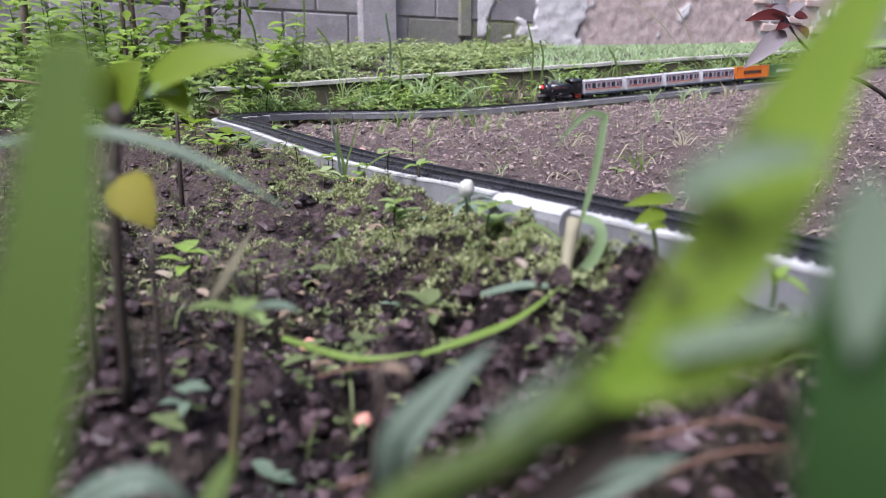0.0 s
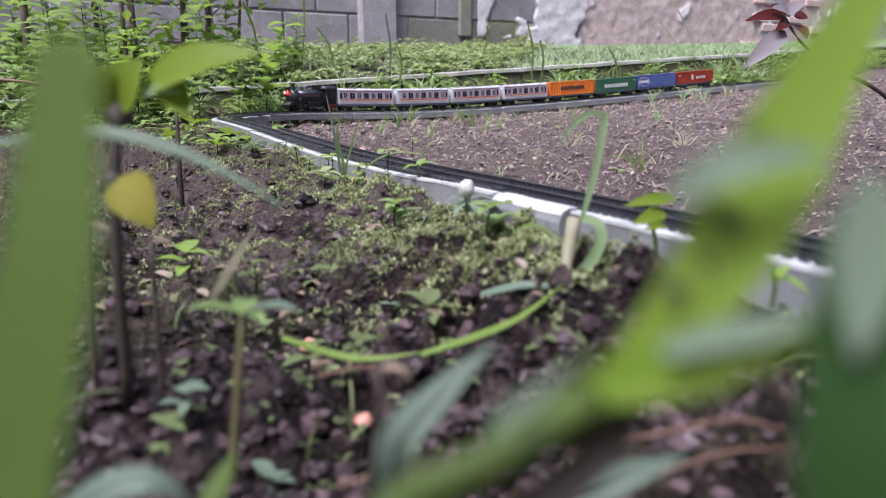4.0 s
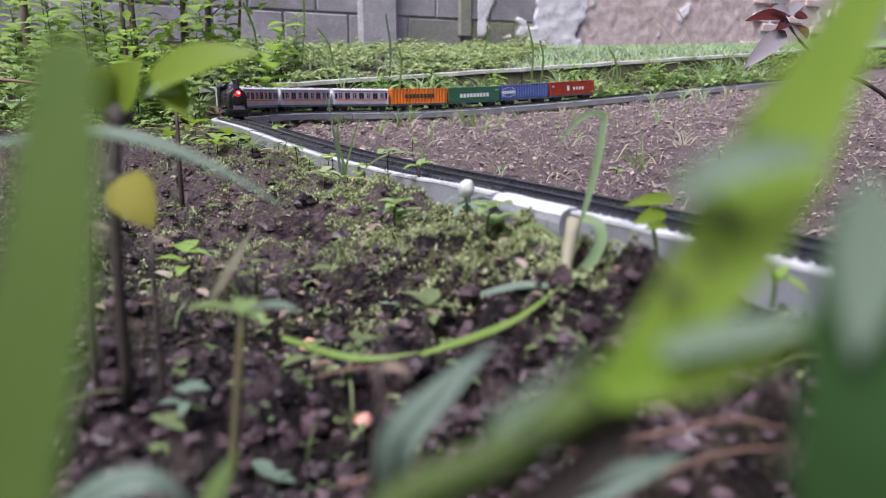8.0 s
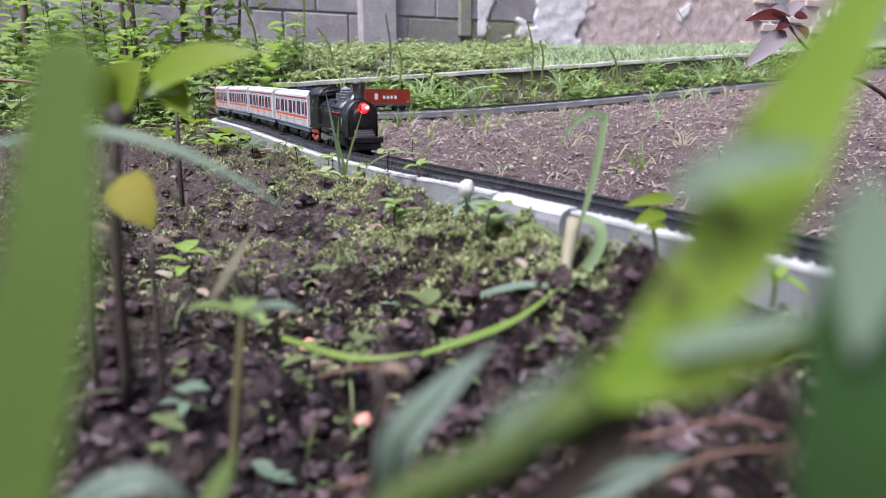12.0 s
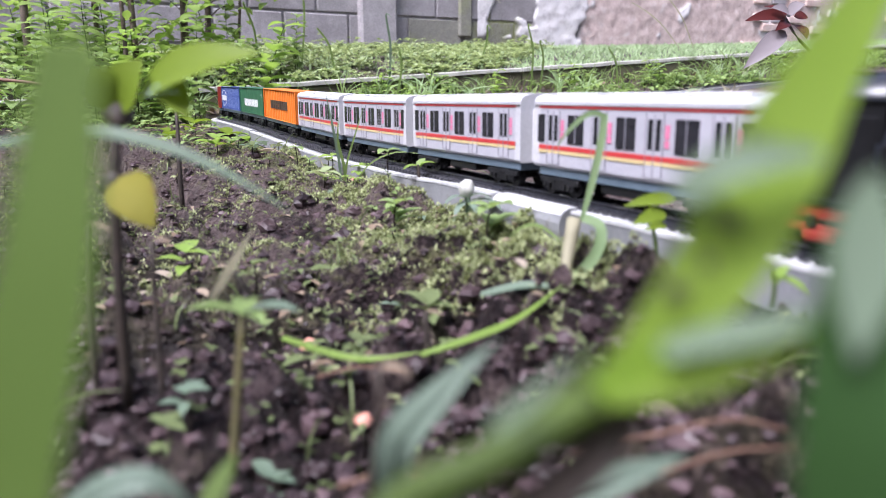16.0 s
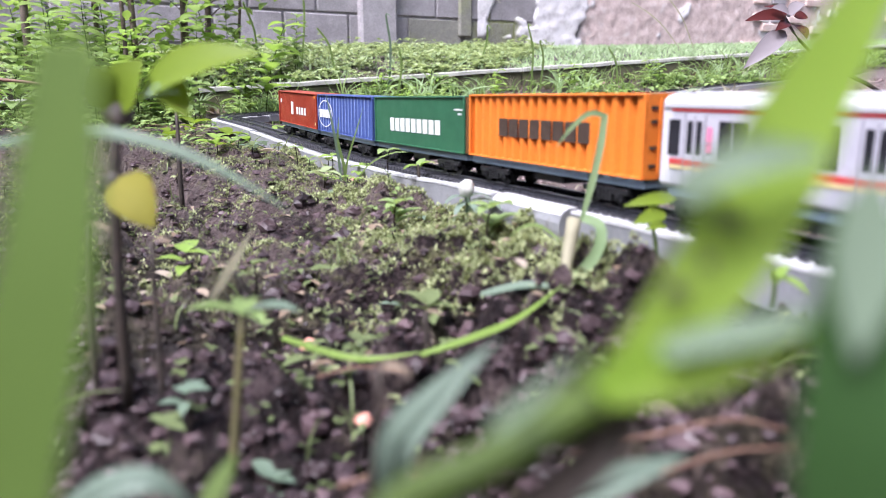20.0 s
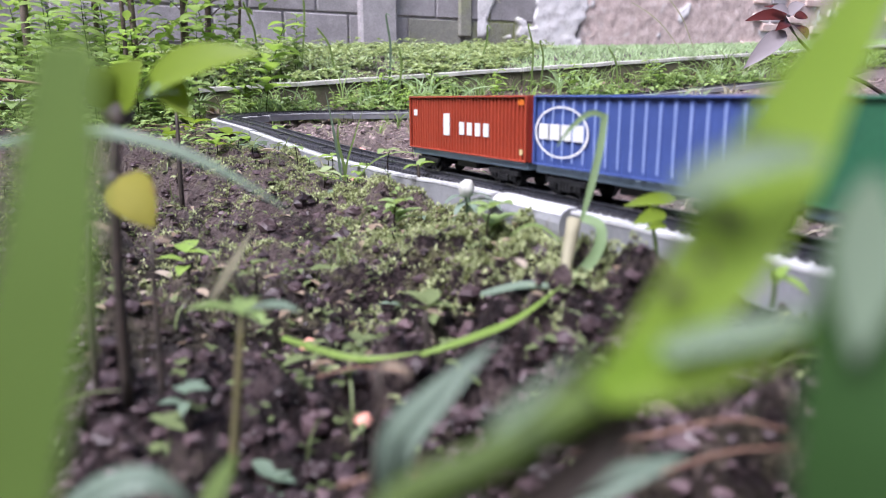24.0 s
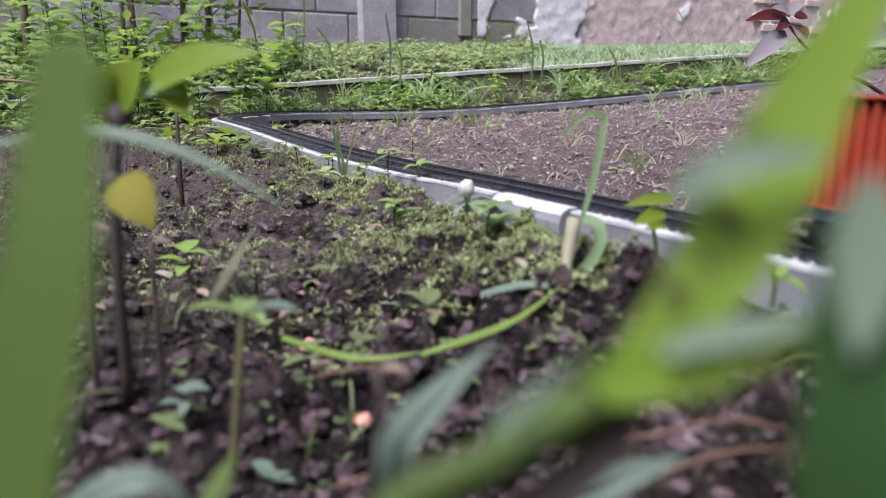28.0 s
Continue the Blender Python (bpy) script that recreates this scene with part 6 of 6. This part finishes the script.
for a, b, w in (((0.0141, 0.3965, 0.0499), (0.0006, 0.3858, 0.0481), .006), ((0.0141, 0.3962, 0.0487), (0.0059, 0.3838, 0.0392), .005), ((0.0141, 0.3965, 0.0499), (0.0263, 0.3866, 0.0514), .005), ((0.0148, 0.3961, 0.0481), (0.0333, 0.3799, 0.0444), .006), ((0.0141, 0.3959, 0.0474), (0.0204, 0.3784, 0.0377), .005), ((0.0141, 0.3964, 0.0493), (0.0378, 0.3842, 0.0411), .004)):
    leaf_part(bud, "leaf", leaf_shape, SILVERY, a, b, w * 0.85, droop=0.25)

clover = plant("round_leaf_plant", "yellow-green round-leaved plant beside the track", "plant", at=(0.0800, 0.2549, 0.0495))
leaf_part(clover, "stem", tube_shape, GREENSTEM, [(0.0796, 0.2480, 0.0300), (0.0796, 0.2581, 0.0542), (0.0786, 0.2647, 0.0655)], 0.0009, 0.0007, n=4)
for a, b, w in (((0.0892, 0.2676, 0.0694), (0.0676, 0.2620, 0.0673), .0055), ((0.0847, 0.2645, 0.0647), (0.0702, 0.2576, 0.0612), .0064), ((0.0840, 0.2615, 0.0605), (0.0736, 0.2532, 0.0599), .0040)):
    leaf_part(clover, "leaf", leaf_shape, YOUNG, a, b, w, blunt=0.9, up=(0.1, -0.8, 0.6))

young = plant("young_plant", "young broad-leaved plant with a yellow lower leaf", "plant", at=(-0.0869, 0.1806, 0.0246))
leaf_part(young, "stem", tube_shape, STEM, [(-0.0869, 0.1806, 0.0246), (-0.0867, 0.1814, 0.0506), (-0.0867, 0.1838, 0.0749), (-0.0860, 0.1851, 0.0897), (-0.0854, 0.1885, 0.1049)], 0.0017, 0.0013, n=12)
for c, r in (((-0.0853, 0.1882, 0.1035), .0036), ((-0.0866, 0.1849, 0.0865), .0034)):
    V, F = one(lump_shape, c, r, 1.2, 8)
    part("node", mesh_of("node", [v - young.location for v in V], F, STEM), STEM, young, "dark swollen node")
# The last, pale leaf paints a highlight among the young leaves.
for a, b, w, m in (((-0.0854, 0.1885, 0.1049), (-0.0889, 0.1858, 0.1159), .010, YOUNG), ((-0.0854, 0.1885, 0.1049), (-0.0768, 0.1863, 0.1177), .013, YOUNG), ((-0.0799, 0.1891, 0.1078), (-0.0442, 0.1762, 0.1186), .013, YOUNG), ((-0.0774, 0.1896, 0.1100), (-0.0567, 0.1806, 0.1155), .010, YOUNG), ((-0.0720, 0.1851, 0.1128), (-0.0630, 0.1778, 0.1029), .008, YOUNG), ((-0.0763, 0.1841, 0.1083), (-0.0643, 0.1762, 0.1093), .004, PALE)):
    leaf_part(young, "leaf", leaf_shape, m, a, b, w, n=8, up=(0.1, -0.75, 0.65))
leaf_part(young, "leaf", leaf_shape, YELLOW, (-0.0805, 0.1760, 0.0890), (-0.0700, 0.1680, 0.0772), 0.0118, n=8, label="withered yellow leaf", up=(0.2, -1, 0.3))

side = plant("seedling", "small seedling with flat spreading leaves", "seedling", at=(-0.0492, 0.1494, 0.0223))
leaf_part(side, "stem", tube_shape, OLIVE, [(-0.0492, 0.1494, 0.0223), (-0.0481, 0.1534, 0.0403), (-0.0471, 0.1576, 0.0589)], 0.0013, 0.0008, n=6)
for a, b, w, m in (((-0.0471, 0.1576, 0.0589), (-0.0589, 0.1530, 0.0612), .0055, GRASS), ((-0.0471, 0.1576, 0.0589), (-0.0323, 0.1530, 0.0609), .0058, PALE), ((-0.0471, 0.1576, 0.0586), (-0.0496, 0.1728, 0.0579), .006, GRASS), ((-0.0471, 0.1576, 0.0586), (-0.0390, 0.1476, 0.0597), .0045, WEED)):
    leaf_part(side, "leaf", leaf_shape, m, a, b, w)
broad = plant("broad_leaf_weed", "broad bright green weed with insect-eaten leaves", "plant", at=(-0.0280, 0.0620, 0.0150))
leaf_part(broad, "stem", tube_shape, GREENSTEM, [(-0.0280, 0.0620, 0.0150), (-0.0119, 0.0462, 0.0666), (-0.0041, 0.0488, 0.0781), (0.0024, 0.0495, 0.0814), (0.0077, 0.0501, 0.0842), (0.0112, 0.0507, 0.0867), (0.0127, 0.0512, 0.0887)], 0.0015, 0.0019, n=18, sides=12, label="thick smooth green stem")
leaf_part(broad, "leaf", blade_shape, BROAD, [(0.0114, 0.0480, 0.0882), (0.0157, 0.0486, 0.0928), (0.0196, 0.0496, 0.0972), (0.0225, 0.0512, 0.1015), (0.0254, 0.0530, 0.1058), (0.0291, 0.0560, 0.1108), (0.0353, 0.0612, 0.1182), (0.0396, 0.0650, 0.1232)], 0.0086, n=24, taper=0.85, base=0.22, facing=(-0.2, -1, 0.25), fold=0.10)
leaf_part(broad, "leaf", blade_shape, BROAD, [(0.0111, 0.0467, 0.0893), (0.0157, 0.0464, 0.0908), (0.0209, 0.0461, 0.0926), (0.0259, 0.0458, 0.0944)], 0.0048, n=14, taper=0.7, facing=(0.1, -1, 0.35), fold=0.2, label="pale green folded leaf")
leaf_part(broad, "leaf_fold", blade_shape, PALE_SHEEN, [(0.0149, 0.0454, 0.0926), (0.0190, 0.0454, 0.0937), (0.0224, 0.0452, 0.0945), (0.0252, 0.0452, 0.0953)], 0.0025, n=12, taper=0.7, facing=(0, -0.8, 0.7), label="pale turned-over edge of the leaf")
# pale strip painted as the highlight on the stem's upper edge
leaf_part(broad, "stem_sheen", blade_shape, PALE_SHEEN, [(0.0032, 0.0434, 0.0877), (0.0046, 0.0437, 0.0888), (0.0067, 0.0440, 0.0904), (0.0090, 0.0449, 0.0925)], 0.0012, n=12, taper=0.9, facing=(-0.4, -0.8, 0.6), label="pale greyish strip for the sheen along the stem")
leaf_part(broad, "leaf", blade_shape, DEEP, [(-0.0045, 0.0598, 0.0695), (0.0018, 0.0569, 0.0760), (0.0059, 0.0579, 0.0805), (0.0089, 0.0587, 0.0839)], 0.0028, n=10)

# dark blade added as the shadow under the thick stem
leaf_part(broad, "withered_or_shade_leaf", blade_shape, STEM, [(0.0144, 0.0512, 0.0872), (0.0124, 0.0503, 0.0829), (0.0080, 0.0494, 0.0790), (0.0029, 0.0486, 0.0756)], 0.0040, n=10, taper=0.5, base=0.8, label="dark strip for the shade below the stem")
# curled strip; the gloss of the leaf's crease is put into its paleness
leaf_part(broad, "curled_sheen", blade_shape, PALE_SHEEN, [(0.0162, 0.0486, 0.1028), (0.0184, 0.0478, 0.1046), (0.0216, 0.0477, 0.1056), (0.0263, 0.0492, 0.1057)], 0.0032, n=12, taper=0.7, facing=(0, -0.9, 0.6), label="pale curled leaf edge carrying sky sheen")
for c, r in (((0.0201, 0.0488, 0.1009), .0009), ((0.0164, 0.0478, 0.0961), .0009), ((0.0207, 0.0488, 0.1064), .0006), ((0.0184, 0.0478, 0.0981), .0006)):
    V, F = one(lump_shape, c, r, 1.3, 9)
    V = [Vector((v.x, c[1] + (v.y - c[1]) * 0.15, v.z)) - broad.location for v in V]
    part("brown_spot", mesh_of("brown_spot", V, F, STEM), STEM, broad, "dark rotten spot on the leaf")

strap = plant("strap_leaf", "dark green strap leaf with a pale curled tip", "plant", at=(0.0350, 0.0400, 0.0150))
leaf_part(strap, "blade", blade_shape, DEEP, [(0.0350, 0.0400, 0.0150), (0.0251, 0.0338, 0.0650), (0.0241, 0.0376, 0.0857), (0.0249, 0.0398, 0.0919), (0.0260, 0.0424, 0.0969), (0.0277, 0.0451, 0.1021)], 0.0073, n=16, taper=0.3, base=0.95, fold=0.08)
leaf_part(strap, "tip", leaf_shape, PALE_SHEEN, (0.0243, 0.0390, 0.0944), (0.0276, 0.0450, 0.1051), 0.0046, n=14, up=(0, -1, 0.2), fold=0.1, droop=-0.02, blunt=1.5, label="pale greyish leaf tip")

ring = plant("red_leaf_plant", "sapling shoot with maroon leaves and a grey hanging leaf", "plant", at=(0.6595, 0.9571, 0.0357))
leaf_part(ring, "stem", tube_shape, STEM, [(0.6595, 0.9571, 0.0357), (0.5848, 0.9627, 0.1063), (0.5060, 0.9499, 0.1402), (0.4553, 0.9365, 0.1719), (0.4358, 0.9435, 0.2029)], 0.0032, 0.0014, n=12)
for a, b, w, m in (((0.4387, 0.9428, 0.2001), (0.3767, 0.9210, 0.1940), .018, MAROON), ((0.4408, 0.9432, 0.2015), (0.4189, 0.9670, 0.2165), .014, MAROON), ((0.4387, 0.9435, 0.2029), (0.4522, 0.9256, 0.2146), .022, GREYLEAF), ((0.4430, 0.9435, 0.2029), (0.4099, 0.9247, 0.2105), .016, GREYLEAF), ((0.4481, 0.9408, 0.1909), (0.4543, 0.9160, 0.1719), .018, MAROON), ((0.4408, 0.9416, 0.1945), (0.4148, 0.9183, 0.1823), .014, MAROON), ((0.4481, 0.9432, 0.2015), (0.4661, 0.9428, 0.2001), .014, MAROON), ((0.4372, 0.9392, 0.1839), (0.3753, 0.9079, 0.1362), .024, GREYLEAF)):
    leaf_part(ring, "leaf", leaf_shape, m, a, b, w, n=8, up=(0.2, -0.8, 0.6))

for x, y, d, r in ((625, 338, .60, .0042), (632, 692, .205, .0030), (534, 577, .27, .0034), (640, 243, 1.0, .007)):
    V, F = [], []
    px, py = (x - 784) / 1247 * d, d
    for k in range(5):
        lump_shape(V, F, (rnd(-0.4, 0.4) * r, rnd(-0.4, 0.4) * r, r * 0.3 + rnd(0, 0.3) * r), r * 0.8, 0.9, 8)
    b = new("fallen_flower", mesh_of("fallen_flower", V, F, PINKBUD))
    b.location = (px, py, ground_z(px, py) + 0.6 * r)
    tagged(b, "small fallen pinkish flower lying on the soil", "flower", "fallen flowers")

# dry twigs on the soil near the camera, and a few odd leaves
for pts, r in (([(0.0239, 0.1232, 0.0424), (0.0396, 0.1238, 0.0454), (0.0556, 0.1264, 0.0476), (0.0661, 0.1241, 0.0464)], .0005), ([(0.0387, 0.1132, 0.0437), (0.0527, 0.1186, 0.0449), (0.0647, 0.1188, 0.0457)], .00045), ([(-0.0359, 0.1871, 0.0305), (-0.0231, 0.1877, 0.0334), (-0.0103, 0.1873, 0.0315)], .0005), ([(-0.0192, 0.1172, 0.0388), (-0.0088, 0.1178, 0.0414), (0.0006, 0.1175, 0.0398)], .0005), ([(-0.7927, 1.2347, 0.1306), (-0.7157, 1.2332, 0.1241), (-0.6599, 1.2316, 0.1166)], .0035)):
    tw = plant("fallen_twig", "thin reddish-brown twig lying over the soil", "twig", at=pts[0], group="fallen twigs")
    leaf_part(tw, "twig", tube_shape, TWIG, pts, r, r * 0.6, n=10, sides=6)
odd = plant("low_weed", "yellow-green low weed against the beam", "weed", at=(0.0955, 0.1962, 0.0483))
leaf_part(odd, "stem", tube_shape, GREENSTEM, [(0.0955, 0.1962, 0.0483), (0.0963, 0.1971, 0.0523), (0.0966, 0.1982, 0.0571)], 0.0007, 0.0006, n=4)
for a, b, w in (((0.0966, 0.1982, 0.0571), (0.1039, 0.1922, 0.0529), .006), ((0.0966, 0.1982, 0.0571), (0.0922, 0.1992, 0.0616), .005), ((0.0963, 0.1977, 0.0547), (0.1012, 0.1989, 0.0603), .005)):
    leaf_part(odd, "leaf", leaf_shape, LIME, a, b, w)

# dead stalks standing in the soil close by
for pts, r in (([(-0.0988, 0.1881, 0.0349), (-0.0997, 0.1923, 0.0537), (-0.1000, 0.1966, 0.0725)], .0011), ([(-0.0840, 0.1968, 0.0279), (-0.0857, 0.2012, 0.0476), (-0.0869, 0.2055, 0.0665)], .0010), ([(-0.0051, 0.2210, 0.0218), (-0.0055, 0.2227, 0.0291), (-0.0057, 0.2247, 0.0380)], .0014), ([(0.0297, 0.2313, 0.0219), (0.0291, 0.2334, 0.0314), (0.0306, 0.2356, 0.0410)], .0014), ([(-0.0134, 0.1168, 0.0368), (-0.0124, 0.1191, 0.0470), (-0.0117, 0.1220, 0.0602)], .0008), ([(-0.2055, 0.5502, 0.0498), (-0.2064, 0.5551, 0.0713), (-0.2081, 0.5599, 0.0928)], .0020)):
    d = plant("dead_stalk", "thin dark dead stalk standing in damp soil", "stalk", at=pts[0], group="dead stalks")
    base = Vector(pts[0])
    foot = Vector((base.x, base.y, min(base.z, ground_z(base.x, base.y)) - 0.004))
    leaf_part(d, "stalk", tube_shape, STEM, [foot] + list(pts), r, r * 0.7, n=7)
    leaf_part(d, "withered_or_shade_leaf", leaf_shape, LITTER, pts[-1], (pts[-1][0] + 0.006, pts[-1][1], pts[-1][2] - 0.002), 0.004)

# sprouts outside the bank, and broad seedlings among the soil
for (x, y), h, size, mat in (((-0.248, 0.776), 0.020, 0.020, LIME), ((-0.257, 0.855), 0.026, 0.022, YOUNG), ((-0.276, 1.009), 0.020, 0.024, LIME), ((-0.232, 0.989), 0.022, 0.026, LIME), ((-0.195, 0.934), 0.020, 0.024, LIME), ((-0.40, 1.146), 0.03, 0.028, YOUNG), ((-0.389, 1.009), 0.03, 0.026, YOUNG), ((-0.193, 0.73), 0.012, 0.018, PALE), ((-0.069, 0.598), 0.014, 0.014, LIME), ((-0.093, 0.548), 0.012, 0.016, COVER), ((-0.135, 0.36), 0.016, 0.013, LIME), ((-0.052, 0.254), 0.010, 0.009, MUTED), ((-0.03, 0.242), 0.010, 0.008, MUTED), ((-0.006, 0.275), 0.012, 0.011, MUTED), ((-0.072, 0.183), 0.012, 0.008, PALE), ((-0.07, 0.164), 0.012, 0.006, MUTED), ((-0.047, 0.176), 0.010, 0.008, PALE), ((-0.065, 0.348), 0.012, 0.010, MUTED), ((0.066, 0.198), 0.006, 0.004, LIME)):
    g = make_sprout(5, h, size, mat)
    g.location = (x, y, ground_z(x, y))
for x, y, ln, turn in ((-0.175, 0.386, 0.013, 0.3), (-0.149, 0.373, 0.014, 2.8), (-0.160, 0.350, 0.010, 1.2), (-0.185, 0.70, 0.022, 0.2), (-0.165, 0.72, 0.020, 2.9), (-0.052, 0.262, 0.006, 1.0), (-0.11, 0.43, 0.012, 0.4), (0.03, 0.25, 0.008, 2.0)):
    d = plant("fallen_leaf", "pale dead leaf lying on the damp soil", "leaf", at=(x, y, ground_z(x, y) + 0.002), group="fallen pale leaves")
    leaf_part(d, "leaf", leaf_shape, DEADLEAF, (x, y, d.location.z), (x + ln * math.cos(turn), y + ln * math.sin(turn), d.location.z + 0.002), ln * 0.5)

# tall stray grasses before the wall and along the kerb
for x, y0, tip, d, m in (((540), 120, (552, -20), 2.5, GRASS), ((600), 130, (575, 60), 2.3, GRASS), ((688), 140, (690, 40), 2.2, PALE), ((845), 110, (858, 55), 2.7, GRASS), ((935), 130, (925, 55), 2.4, GRASS), ((950), 140, (945, 80), 2.4, GRASS), ((1215), 100, (1150, 5), 3.4, DRY), ((1195), 95, (1100, 20), 3.4, DRY), ((470), 140, (455, 20), 2.3, GRASS), ((700), 170, (712, 95), 2.1, GRASS), ((1085), 130, (1060, 90), 2.4, GRASS)):
    px, py = (x - 784) / 1247 * d, d
    z = ground_z(px, py)
    top = Vector(((tip[0] - 784) / 1247 * d, d - 0.05, 0.11 + (160 - tip[1]) / 1247 * d))
    g = plant("tall_grass", "tall arching grass stalk before the wall", "grass", at=(px, py, z), group="tall grasses")
    base = Vector((px, py, z - 0.01))
    mid = base * 0.45 + top * 0.55 + Vector((0.012, 0, 0.02))
    leaf_part(g, "blade", blade_shape, m, [base, mid, top, top + (top - mid) * 0.25 + Vector((0.02, 0, -0.03))], 0.008, n=12)


def motions():
    """The train runs from the far leg round the corner and past the camera, slowing down."""
    for ob, front, length, span, bogies in TRAIN:
        rows = []
        for k in range(0, 113):
            t = k * 0.25
            c = head(t) - front - length / 2
            rows.append((t, stance(c, span)))
        walk(ob, rows)
        for bogie, bx, wheels in bogies:
            if bx is not None:
                turn = []
                for k in range(0, 57):
                    t = k * 0.5
                    c = head(t) - front - length / 2
                    yaw = line_yaw(c + bx) - stance(c, span).to_euler().z
                    yaw = (yaw + math.pi) % (2 * math.pi) - math.pi
                    turn.append((t, pose(bx, 0, 0, 0, 0, math.degrees(yaw))))
                walk(bogie, turn)
            for wheel, place, radius in wheels:
                steps = []
                for k in range(0, 841):
                    t = k / 30
                    steps.append((t, Matrix.Translation(place) @ Matrix.Rotation((head(t) - head(0)) / radius, 4, "Y")))
                walk(wheel, steps)
    for rod, place, crank, radius, lead in RODS:
        steps = []
        for k in range(0, 841):
            t = k / 30
            a = (head(t) - head(0)) / radius + lead
            steps.append((t, Matrix.Translation((place[0] + crank * math.sin(a), place[1], place[2] + crank * math.cos(a)))))
        walk(rod, steps)


motions()
